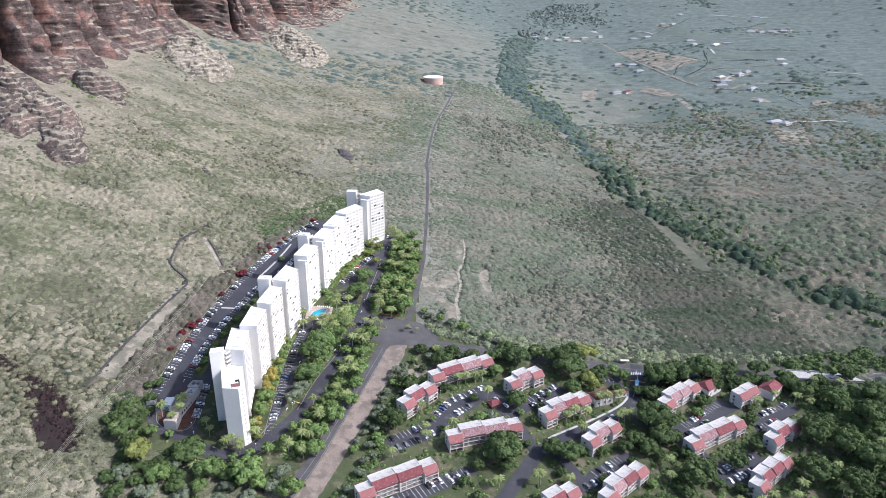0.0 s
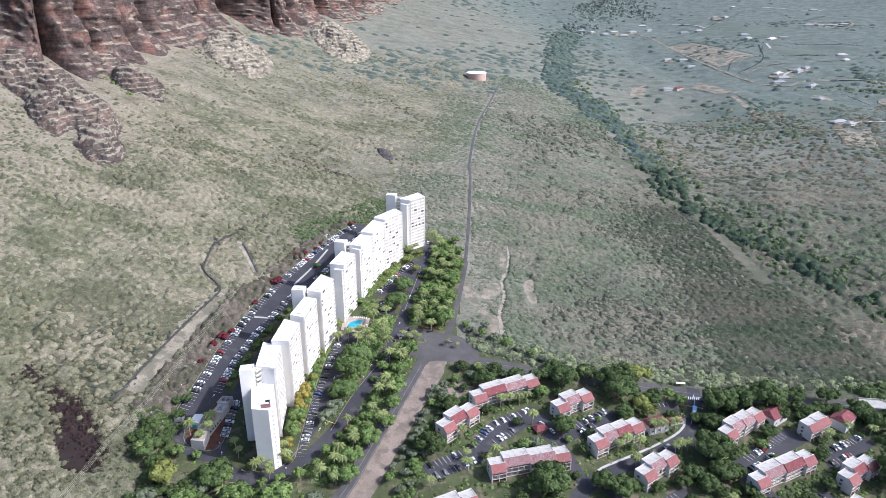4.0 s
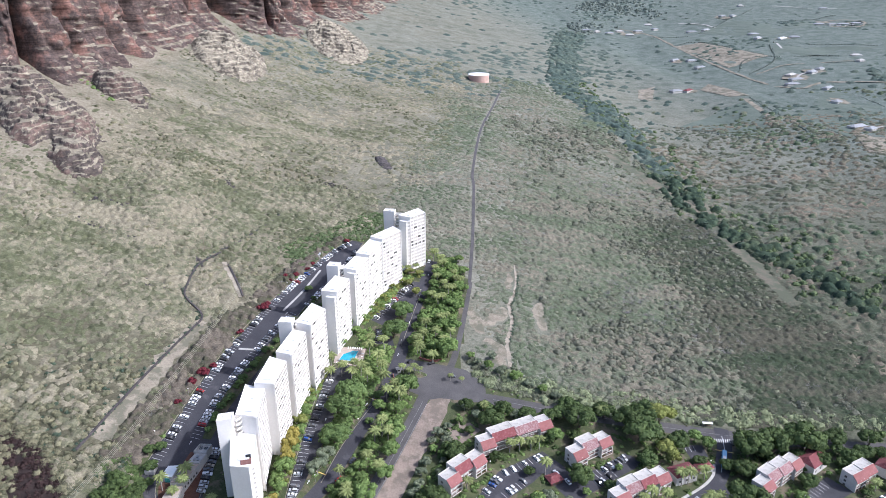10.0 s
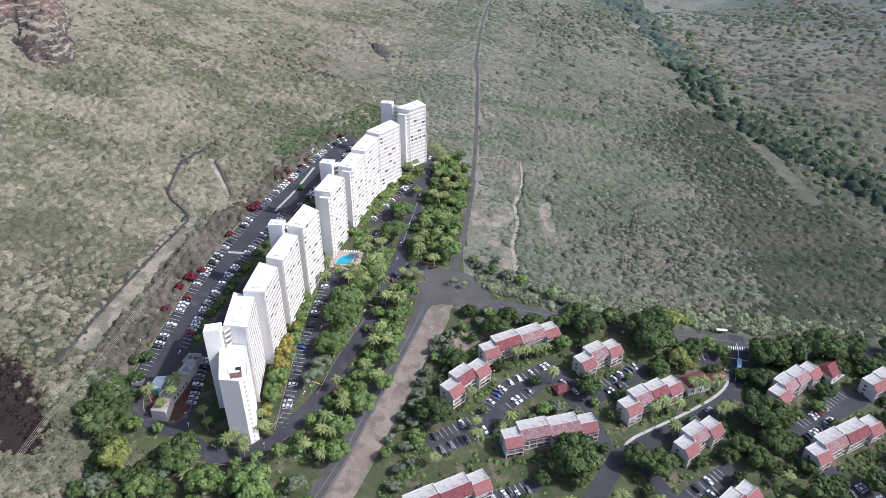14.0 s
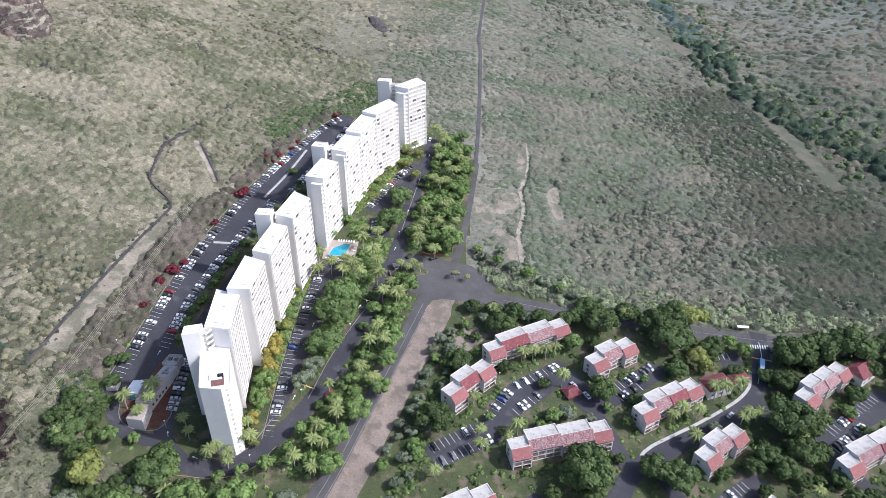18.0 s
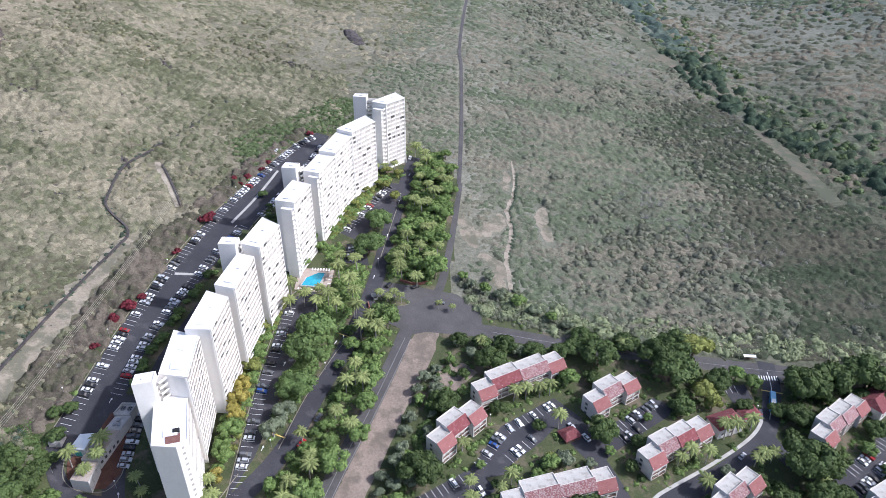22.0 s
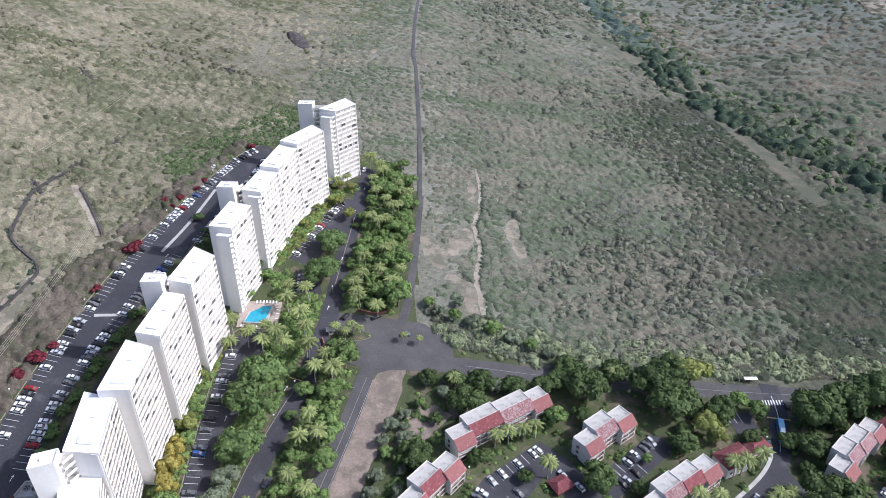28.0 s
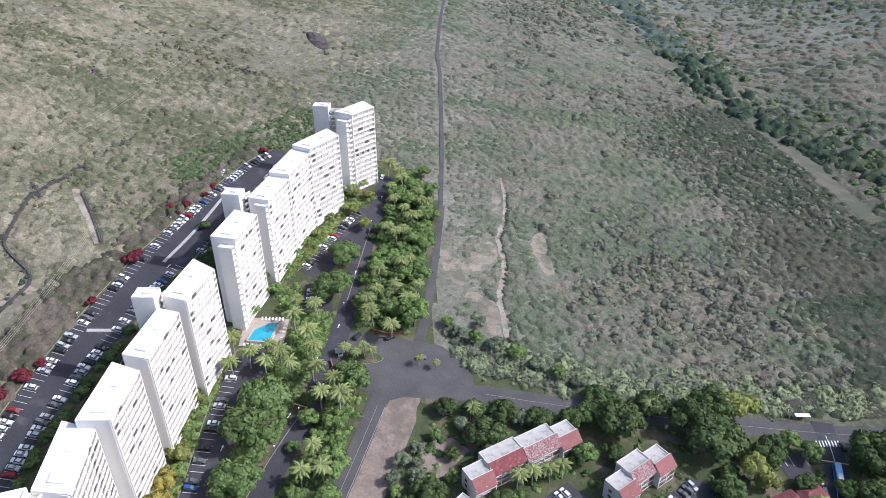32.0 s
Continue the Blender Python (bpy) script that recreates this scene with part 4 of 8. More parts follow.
def facade(owner, p, q, z0, floors, style, out=OUT):
    """Balconies, glass doors and fins along one side, from plan point p to q, outward to the right of that way."""
    p, q = Vector((p[0], p[1], 0)), Vector((q[0], q[1], 0))
    way = (q - p).normalized()
    length = (q - p).length
    bays = max(2, round(length / 4.1))
    w = length / bays
    turn = math.degrees(math.atan2(way.y, way.x))
    base = owner.matrix_world.translation
    slab = Geo()
    if style == "balcony":
        slab.box(0.16, -out, 0, w - 0.16, 0.0, 0.16)
        slab.box(0.16, -out, 0.16, w - 0.16, -out + 0.12, 1.12)
    else:
        slab.box(0.0, -out, 0, w, 0.0, 0.18)
        slab.box(0.0, -out, 0.18, w, -out + 0.12, 1.06)
    slab_me = slab.mesh("balcony", M["white_paint"])
    door = Geo()
    door.box(0.35, -0.05, 0.16, w - 0.35, 0.04, 2.30)
    door_me, dark_me = door.mesh("window", M["window_pale"]), door.mesh("window", M["glass_dark"])
    curtain = Geo()
    curtain.box(0.45, -0.09, 0.2, w * 0.48, -0.055, 2.25)
    curtain_me = curtain.mesh("curtain", M["shade_panel"])
    fin = Geo()
    fin.box(-0.13, -out * 0.45, 0, 0.13, 0, floors * FLOOR)
    fin_me = fin.mesh("fin", M["white_paint"])
    for b in range(bays + 1):
        at = p + way * (b * w) - base
        part("fin", fin_me, owner, at=pose(at.x, at.y, z0 - base.z, 0, 0, turn))
    for fl in range(floors):
        for b in range(bays):
            at = p + way * (b * w) - base
            z = z0 - base.z + fl * FLOOR
            part("balcony", slab_me, owner, at=pose(at.x, at.y, z, 0, 0, turn))
            pick = (fl * 7 + b * 5 + fl * b + int(abs(p.y))) % 11
            win = part("window", dark_me if pick in (0, 4) else door_me, owner, at=pose(at.x, at.y, z, 0, 0, turn))
            if pick == 4:
                part("curtain", curtain_me, win)



def tower(corners, top, floors=15, label="", east="balcony", west=True, penthouse=True):
    """One section: corners in plan, front left, front right, back right, back left; top: height of its roof."""
    fl, fr, br, bl = [Vector((*c, 0)) for c in corners]
    mid = (fl + fr + br + bl) / 4
    low = min(gz(c.x, c.y) for c in (fl, fr, br, bl)) - 1.0
    z0 = top - floors * FLOOR
    ob = thing("apartment_tower", (mid.x, mid.y, min(low, z0)), label, "apartment building", "apartment towers")
    b = ob.matrix_world.translation

    def plan(*pts):
        return [(p.x - b.x, p.y - b.y) for p in pts]

    side = (br - fr).normalized()
    out = Vector((side.y, -side.x, 0)) * OUT
    wout = out if west else Vector()
    # the wall stands back behind the balconies; the ends run out to their fronts
    body = Geo()
    body.prism(plan(fl + wout, fr - out, br - out, bl + wout), min(low, z0) - b.z, top - b.z)
    part("wall", body.mesh("wall", M["white_wall"]), ob)
    for name, a, c, way in (("end_wall", fl, fr, (bl - fl).normalized()), ("end_wall", bl, br, (fl - bl).normalized())):
        g = Geo()
        ring = plan(a, c, c + way * 0.35, a + way * 0.35)
        if way.dot(bl - fl) < 0:
            ring = ring[::-1]
        g.prism(ring, min(low, z0) - b.z, top + 0.5 - b.z)
        part(name, g.mesh(name, M["white_wall"]), ob)
    roof = Geo()
    roof.prism(plan(fl + side * 0.36, fr + side * 0.36, br - side * 0.36, bl - side * 0.36), top - b.z + 0.004, top - b.z + 0.35)
    part("roof", roof.mesh("roof", M["roof_white"]), ob)
    rim = Geo()
    for a, c in ((fr, br), (bl, fl)):
        d = (c - a).normalized()
        n = Vector((-d.y, d.x, 0))
        rim.prism(plan(a + d * 0.4, c - d * 0.4, c - d * 0.4 + n * 0.25, a + d * 0.4 + n * 0.25), top - b.z + 0.354, top - b.z + 0.62)
    part("parapet", rim.mesh("parapet", M["white_paint"]), ob)
    if penthouse:
        along = (bl - fl)
        for t0, t1, s0, s1, h in ((0.12, 0.26, 0.32, 0.72, 0.45), (0.55, 0.62, 0.42, 0.58, 0.35)):
            g = Geo()
            quad = [fl.lerp(fr, s) + along * t for t, s in ((t0, s0), (t0, s1), (t1, s1), (t1, s0))]
            g.prism(plan(*quad), top - b.z + 0.354, top - b.z + 0.354 + h)
            part("roof_hatch", g.mesh("roof_hatch", M["roof_white"]), ob)
    facade(ob, fr - out, br - out, z0, floors, east)
    if west:
        back = fl - bl
        turn = math.degrees(math.atan2(back.y, back.x))
        at = bl + wout - b
        g, h = Geo(), Geo()
        g.box(0, -OUT + 0.05, 0, back.length, 0, 0.18)
        g.box(0, -OUT + 0.05, 0.18, back.length, -OUT + 0.17, 1.06)
        h.box(0.5, -0.06, 0.2, back.length - 0.5, 0.03, 2.2)
        g_me, h_me = g.mesh("gallery", M["white_paint"]), h.mesh("window_band", M["shade_panel"])
        for k in range(floors):
            part("gallery", g_me, ob, at=pose(at.x, at.y, z0 - b.z + k * FLOOR, 0, 0, turn))
            part("window_band", h_me, ob, "shaded doors and windows of one gallery", at=pose(at.x, at.y, z0 - b.z + k * FLOOR, 0, 0, turn))
    return ob


def shaft(fl, bl, br, top, link, levels):
    """A lift shaft beside a tower, with gallery bridges to the point link."""
    fl, bl, br = Vector((*fl, 0)), Vector((*bl, 0)), Vector((*br, 0))
    fr = fl + br - bl
    mid = (fl + br) / 2
    low = gz(mid.x, mid.y) - 2
    ob = thing("lift_shaft", (mid.x, mid.y, low), "tall plain white lift shaft beside an apartment tower", "lift shaft", "lift shafts")

    def plan(*pts):
        return [(p.x - mid.x, p.y - mid.y) for p in pts]

    g = Geo()
    g.prism(plan(fl, fr, br, bl), 0, top - low)
    part("wall", g.mesh("wall", M["white_wall"]), ob)
    g = Geo()
    for a, c in ((fl, fr), (fr, br), (br, bl), (bl, fl)):
        d = (c - a).normalized()
        n = Vector((-d.y, d.x, 0))
        g.prism(plan(a, c, c + n * 0.22, a + n * 0.22), top - low + 0.004, top - low + 0.55)
    part("parapet", g.mesh("parapet", M["white_paint"]), ob)
    g = Geo()
    q = [fl.lerp(br, 0.4), fl.lerp(br, 0.4) + (fr - fl) * 0.3, fl.lerp(br, 0.4) + (fr - fl) * 0.3 + (bl - fl) * 0.25, fl.lerp(br, 0.4) + (bl - fl) * 0.25]
    g.prism(plan(*q), top - low + 0.004, top - low + 0.8)
    part("roof_vent", g.mesh("roof_vent", M["roof_white"]), ob)
    # bridges
    to = Vector((*link, 0))
    d = (to - (fr + br) / 2)
    d.z = 0
    a = (fr + br) / 2
    n = Vector((-d.y, d.x, 0)).normalized() * 1.6
    slab, rail = Geo(), Geo()
    o = mid
    pts = [a - n, a - n + d, a + n + d, a + n]
    slab.prism(plan(*pts), 0, 0.2)
    e = n.normalized() * 0.12
    rail.prism(plan(a - n, a - n + d, a - n + d + e, a - n + e), 0.2, 1.15)
    rail.prism(plan(a + n - e, a + n - e + d, a + n + d, a + n), 0.2, 1.15)
    s_me, r_me = slab.mesh("bridge_floor", M["concrete"]), rail.mesh("bridge_rail", M["white_paint"])
    for k in range(levels):
        z = top - low - 3.0 - k * FLOOR
        br_ob = part("bridge_floor", s_me, ob, "concrete gallery bridge", at=pose(0, 0, z))
        part("bridge_rail", r_me, br_ob)
    return ob


foot = tower([(-98.6, 269.5), (-86.6, 272.0), (-92.6, 294.5), (-104.7, 293.0)], 10.0, label="white concrete apartment tower at the foot of the slope", penthouse=True)
tower([(-101.5, 294.6), (-90.2, 292.5), (-92.1, 316.2), (-103.3, 320.4)], 20.5, label="white concrete apartment tower with a flat roof")
tower([(-97.6, 317.0), (-87.0, 316.4), (-85.2, 338.0), (-95.4, 343.0)], 23.5, label="white concrete apartment tower with a flat roof")
tower([(-92.0, 343.6), (-82.6, 340.4), (-79.4, 365.4), (-87.4, 368.4)], 26.0, label="white concrete apartment tower with a flat roof")
tower([(-86.3, 371.0), (-76.6, 367.0), (-71.2, 387.2), (-80.7, 395.0)], 29.5, label="white concrete apartment tower beside the pool garden")
alone = tower([(-77.0, 408.3), (-66.9, 405.4), (-61.3, 425.3), (-71.3, 430.4)], 31.5, label="white concrete apartment tower standing alone by the pool")
seventh = tower([(-66.7, 436.7), (-57.6, 433.0), (-51.4, 453.6), (-61.0, 456.9)], 34.0, 14, label="white concrete apartment tower with a flat roof")
tower([(-60.6, 457.3), (-51.2, 454.0), (-44.0, 477.0), (-53.4, 482.6)], 36.0, 14, label="white concrete apartment tower with a flat roof")
tower([(-53.0, 483.0), (-43.8, 477.4), (-31.2, 494.0), (-37.6, 503.3)], 38.0, 14, label="white concrete apartment tower with a flat roof")
last = tower([(-34.4, 516.5), (-25.2, 511.4), (-14.0, 522.4), (-20.0, 532.0)], 42.0, label="tallest white concrete apartment tower at the end of the row")
def wing(owner, at, across, out, top, floors):
    """A lower wing at the front of a tower, with open balconies on its sunny side."""
    b = owner.matrix_world.translation
    a, c, d = Vector((*at, 0)), Vector((*across, 0)), Vector((*out, 0))
    g = Geo()
    g.prism([(p.x - b.x, p.y - b.y) for p in (a + d, a + c * 0.8 + d, a + c * 0.8, a)], 0, top - b.z)
    part("wing", g.mesh("wing", M["white_wall"]), owner)
    slab, rail = Geo(), Geo()
    ring = [(p.x - b.x, p.y - b.y) for p in (a + c * 0.8 + d * 0.9, a + c + d * 0.9, a + c, a + c * 0.8)]
    slab.prism(ring, 0, 0.18)
    e = c * 0.03
    rail.prism([(p.x - b.x, p.y - b.y) for p in (a + c - e + d * 0.9, a + c + d * 0.9, a + c, a + c - e)], 0.184, 1.05)
    slab_me, rail_me = slab.mesh("balcony", M["white_paint"]), rail.mesh("balcony_rail", M["white_paint"])
    for k in range(floors):
        ob = part("balcony", slab_me, owner, at=pose(0, 0, top - b.z - 0.2 - k * FLOOR))
        part("balcony_rail", rail_me, ob)


for owner, at, across, out, top, floors in ((alone, (-73.2, 407.0), (7.0, -2.0), (-0.6, -2.2), 29.0, 14), (seventh, (-63.2, 435.2), (6.2, -2.5), (-0.6, -2.0), 32.4, 13), (last, (-32.2, 514.9), (6.4, -3.3), (-1.4, -2.3), 39.2, 14)):
    wing(owner, at, across, out, top, floors)
# the folded end wall, its small windows and the rust-red roof panel of the first tower
fb = foot.matrix_world.translation
g = Geo()
g.prism([(x - fb.x, y - fb.y) for x, y in ((-98.6, 269.44), (-89.6, 268.6), (-86.6, 271.94))], 0, 10.5 - fb.z)
part("end_wall", g.mesh("end_wall", M["white_wall"]), foot)
g = Geo()
g.box(-0.5, -0.06, 0, 0.5, 0.05, 1.0)
small_me = g.mesh("window", M["shade_panel"])
for k in range(14):
    for t in (0.5,):
        x, y = -89.6 + 3.0 * t, 268.6 + 3.34 * t
        part("window", small_me, foot, at=pose(x - fb.x, y - fb.y, 7.8 - k * FLOOR - fb.z, 0, 0, 48))
g = Geo()
g.prism([(x - fb.x, y - fb.y) for x, y in ((-93.7, 269.9), (-88.9, 271.0), (-90.1, 275.3), (-94.9, 273.9))], 10.354 - fb.z, 10.62 - fb.z)
part("roof_panel", g.mesh("roof_panel", M["rust_panel"]), foot, "rust-red roof panel")
g = Geo()
g.prism([(x - fb.x, y - fb.y) for x, y in ((-92.6, 275.0), (-90.3, 275.6), (-90.8, 277.3), (-93.1, 276.7))], 10.354 - fb.z, 11.1 - fb.z)
part("roof_hatch", g.mesh("roof_hatch", M["rubber"]), foot, "dark roof hatch")
shaft((-108.5, 287.0), (-109.1, 292.7), (-102.1, 294.5), 22.0, (-99.0, 296.5), 14)
shaft((-95.6, 368.2), (-95.0, 374.4), (-87.1, 373.8), 31.0, (-85.0, 374.5), 14)
shaft((-77.5, 435.2), (-76.1, 441.4), (-68.4, 440.2), 36.5, (-65.5, 441.5), 13)
shaft((-46.4, 522.8), (-45.4, 528.6), (-37.2, 527.4), 43.0, (-30.5, 523.0), 14)

# ---- red-roofed townhouses ----
TOWN = {}
ROOFS = {"red": ("red_shingle", "dark red shingle roof"), "faded": ("faded_shingle", "faded, patchy red shingle roof"), "pink": ("pink_shingle", "sun-bleached pinkish red roof")}


def town_meshes(W):
    """The parts of one three-storey section W metres wide and 10 m deep, front towards -y, at x from 0 to W."""
    if W in TOWN:
        return TOWN[W]
    out = {}
    g = Geo()
    g.box(0, -2.2, -4, W, 5, 9.2)
    out["wall"] = g.mesh("wall", M["cream_wall"])
    g = Geo()
    g.box(0.26, -1.2, 9.204, W - 0.26, 4.74, 9.32)
    out["flat_roof"] = g.mesh("flat_roof", M["cream_roof"])
    g = Geo()
    g.box(0, 4.75, 9.204, W, 5, 9.8)
    g.box(0, -1.2, 9.204, 0.25, 4.745, 9.7)
    g.box(W - 0.25, -1.2, 9.204, W, 4.745, 9.7)
    out["parapet"] = g.mesh("parapet", M["cream_wall"])
    # the roof slope over the balconies, in laid courses, with its ridge above the flat roof
    for key, (mat, _) in ROOFS.items():
        g = Geo()
        line = [(-5.1, 6.63)]
        for k in range(8):
            line += [(-5.1 + 3.7 * k / 8, 6.85 + 3.45 * k / 8), (-5.1 + 3.7 * (k + 1) / 8, 6.78 + 3.45 * (k + 1) / 8)]
        line += [(-1.4, 9.95)]
        n = len(line)
        g.v = [(-0.15, a, b) for a, b in line] + [(W + 0.15, a, b) for a, b in line]
        g.f = [(k, n + k, n + (k + 1) % n, (k + 1) % n) for k in range(n)] + [tuple(range(n)), tuple(range(2 * n - 1, n - 1, -1))]
        g.m = [0] * len(g.f)
        out[key] = g.mesh("roof", M[mat])
    g = Geo()
    g.prism([(0, -2.2), (W, -2.2), (W, -1.205), (0, -1.205)], 9.21, [9.35, 9.35, 10.12, 10.12])
    g.box(-0.15, -1.42, 10.06, W + 0.15, -1.2, 10.28)
    out["ridge_wall"] = g.mesh("ridge_wall", M["cream_wall"])
    for x, nm in ((0.0, "side_wall"), (W - 0.25, "side_wall2")):
        g = Geo()
        g.prism([(x, -4.5), (x + 0.25, -4.5), (x + 0.25, -2.204), (x, -2.204)], -4, [7.05, 7.05, 9.15, 9.15])
        out[nm] = g.mesh("side_wall", M["cream_wall"])
    bays = max(2, round(W / 3.7))
    w = (W - 0.5) / bays
    g = Geo()
    g.box(0.254, -4.5, -0.14, W - 0.254, -2.204, 0.06)
    g.box(0.254, -4.5, -0.36, W - 0.254, -4.3, -0.144)
    out["balcony"] = g.mesh("balcony", M["cream_wall"])
    g = Geo()
    for z in (0.30, 0.62, 0.94):
        g.box(0.26, -4.46, z, W - 0.26, -4.38, z + 0.12)
    out["railing"] = g.mesh("railing", M["brown_wood"])
    g = Geo()
    g.box(-0.16, -4.52, 0.064, 0.16, -4.24, 2.30)
    out["post"] = g.mesh("post", M["cream_wall"])
    g = Geo()
    g.box(0.3, -2.26, 0.1, w - 0.3, -2.19, 2.2)
    out["window"] = g.mesh("window", M["glass_dark"])
    g = Geo()
    g.box(0.05, -0.7, 0, 0.12, 0.7, 1.3)
    out["side_window"] = g.mesh("side_window", M["glass_dark"])
    out["bays"], out["pitch"] = bays, w
    TOWN[W] = out
    return out


UNITS = {}


def townhouse(cx, cy, angle, units, worn, label):
    """A staggered row about a centre: two narrow end sections that stand forward under bleached roofs, wide ones between; its back towards the left of the way it runs; worn: which of the wide roofs are faded."""
    long = units * 9.4
    inner = 0 if units < 3 else 1 if units == 3 else 2
    wide = [8.6] + [round((long - 17.2) / inner, 2)] * inner + [8.6] if inner else [9.4, 9.4]
    z = min(gz(cx + math.cos(radians(angle)) * s, cy + math.sin(radians(angle)) * s) for s in (-long / 2, 0, long / 2))
    ob = thing("townhouse", (cx, cy, z + 0.6), label, "townhouse", "townhouses", turn=angle)
    UNITS[ob.name] = units
    x0 = -long / 2
    for u, W in enumerate(wide):
        T = town_meshes(W)
        at_x = x0 + W / 2
        end = u in (0, len(wide) - 1)
        lift = (gz(cx + math.cos(radians(angle)) * at_x, cy + math.sin(radians(angle)) * at_x) - z) * 0.8
        at = Matrix.Translation((x0, (-1.6 if u == 0 else -0.9 if end else 0.5 + 0.6 * (u % 2)), lift - 0.7 + (-0.45 if end else 0.5)))
        for key in ("wall", "flat_roof", "parapet", "ridge_wall", "side_wall", "side_wall2"):
            part(T[key].name, T[key], ob, at=at)
        roof = "pink" if end else "faded" if u in worn else "red"
        part("roof", T[roof], ob, ROOFS[roof][1], at)
        for k in range(3):
            b = part("balcony", T["balcony"], ob, at=at @ Matrix.Translation((0, 0, k * 2.6)))
            part("railing", T["railing"], b, "brown wooden balcony rails")
            for j in range(T["bays"] + 1):
                part("post", T["post"], b, at=Matrix.Translation((0.25 + j * T["pitch"], 0, 0)))
            for j in range(T["bays"]):
                part("window", T["window"], ob, at=at @ Matrix.Translation((0.25 + j * T["pitch"], 0, k * 2.6)))
        if end:
            for k in range(3):
                part("side_window", T["side_window"], ob, at=at @ Matrix.Translation((-0.17 if u == 0 else W, 2.0, k * 2.6 + 0.7)))
        x0 += W
    return ob


for cx, cy, angle, units, worn, label in (
    (39.6, 339.2, 27, 5, (2,), "cream three-storey townhouse row with red shingle roofs"),
    (9.3, 309.5, 44, 3, (), "short cream townhouse row with red shingle roofs"),
    (81.0, 332.0, 32, 3, (1,), "short cream townhouse row with a faded middle roof"),
    (49.0, 280.5, 15, 5, (1, 2, 3), "long cream townhouse row with faded red roofs"),
    (-3.1, 241.6, 27, 5, (), "long cream townhouse row with bright red roofs"),
    (103.1, 305.4, 30, 4, (1,), "cream townhouse row with red roofs above a sloping lawn"),
    (120.6, 281.0, 36, 3, (1,), "short cream townhouse row among trees"),
    (183.0, 319.8, 36, 4, (1, 2), "cream townhouse row below dark street trees"),
    (192.8, 283.2, 27, 5, (1,), "long cream townhouse row facing a car park"),
    (236.0, 283.7, 32, 3, (), "short cream townhouse row with red roofs"),
    (212.4, 249.9, 38, 4, (), "cream townhouse row with wide red roofs"),
    (123.0, 241.6, 40, 4, (1,), "cream townhouse row at the edge of the grounds"),
    (83.0, 229.0, 34, 3, (), "short cream townhouse row with red roofs"),
    (230.0, 323.5, 28, 2, (), "pair of cream townhouses with red roofs"),
):
    townhouse(cx, cy, angle, units, worn, label)

# ---- trees and shrubs ----
def cards(centres, normals, size, r, bend=0.35):
    """Leaf clumps: four-cornered, slightly folded pieces about the given centres, each facing roughly along its normal."""
    n = len(centres)
    nn = normals + r.normal(0, 0.30, (n, 3))
    nn /= np.linalg.norm(nn, axis=1)[:, None]
    u = np.cross(nn, r.normal(0, 1, (n, 3)))
    u /= np.linalg.norm(u, axis=1)[:, None]
    w = np.cross(nn, u)
    s = size * r.uniform(0.65, 1.3, (n, 1))
    a = s * r.uniform(0.55, 1.0, (n, 1))
    v = np.stack([centres - u * s * r.uniform(0.5, 1, (n, 1)) - w * a * 0.5, centres + u * s * 0.2 - w * a - nn * s * bend, centres + u * s + w * a * 0.4, centres - u * s * 0.2 + w * a - nn * s * bend * 0.6], 1)
    return v.reshape(-1, 3), np.arange(4 * n).reshape(-1, 4)


def crown(seed, lobes, n, leaf, flat=0.62, low=0.25, core=0.80):
    """A crown one metre in radius about a point: leaf clumps over several round lobes, with a darker inner mass so that little shows through."""
    r = np.random.default_rng(seed)
    ang = r.uniform(0, 2 * math.pi, lobes)
    rad = np.sqrt(r.uniform(0.0, 1.0, lobes)) * 0.66
    c = np.stack([rad * np.cos(ang), rad * np.sin(ang), flat * (0.75 - 0.75 * rad**2) + r.uniform(-0.08, 0.10, lobes)], -1)
    size = r.uniform(0.26, 0.42, lobes) * min(1.0, (14 / lobes) ** 0.4)
    k = r.integers(0, lobes, n)
    d = r.normal(0, 1, (n, 3))
    d[:, 2] = np.abs(d[:, 2]) * 1.1 - low
    d /= np.linalg.norm(d, axis=1)[:, None]
    at = c[k] + d * (size[k] * r.uniform(0.82, 1.08, n))[:, None] * [1, 1, 0.8]
    v, f = cards(at, d, leaf, r)
    vs, fs = [v], [f]
    # inner mass
    t, p = np.linspace(0, 2 * math.pi, 8)[:-1], np.array([-0.6, 0.1, 0.7, 1.25])
    for j in range(lobes):
        ring = np.array([[math.cos(a) * math.cos(b), math.sin(a) * math.cos(b), math.sin(b) * 0.8] for b in p for a in t])
        ring = c[j] + ring * size[j] * core * r.uniform(0.9, 1.1, (len(ring), 1))
        base = sum(len(q) for q in vs)
        q = [(base + b * 7 + a, base + b * 7 + (a + 1) % 7, base + (b + 1) * 7 + (a + 1) % 7, base + (b + 1) * 7 + a) for b in range(3) for a in range(7)]
        q += [(base + 21, base + 22, base + 23, base + 24), (base + 21, base + 24, base + 25, base + 26)]
        vs.append(ring)
        fs.append(np.array(q))
    return np.concatenate(vs), np.concatenate(fs)


def branches(seed, height, spread_to, girth):
    """A tapered trunk that forks into limbs."""
    r = np.random.default_rng(seed)
    g = Geo()
    fork = height * 0.45
    g.tube([(0, 0, -0.6), (0.03, 0, fork * 0.5), (r.uniform(-0.1, 0.1), r.uniform(-0.1, 0.1), fork)], [girth * 1.25, girth, girth * 0.8])
    for k in range(5):
        a = k * 1.257 + r.uniform(-0.3, 0.3)
        e = (math.cos(a) * spread_to, math.sin(a) * spread_to, height * r.uniform(0.8, 1.0))
        g.tube([(0, 0, fork * 0.95), (e[0] * 0.45, e[1] * 0.45, fork + (e[2] - fork) * 0.6), e], [girth * 0.6, girth * 0.4, girth * 0.15], 5)
    return g


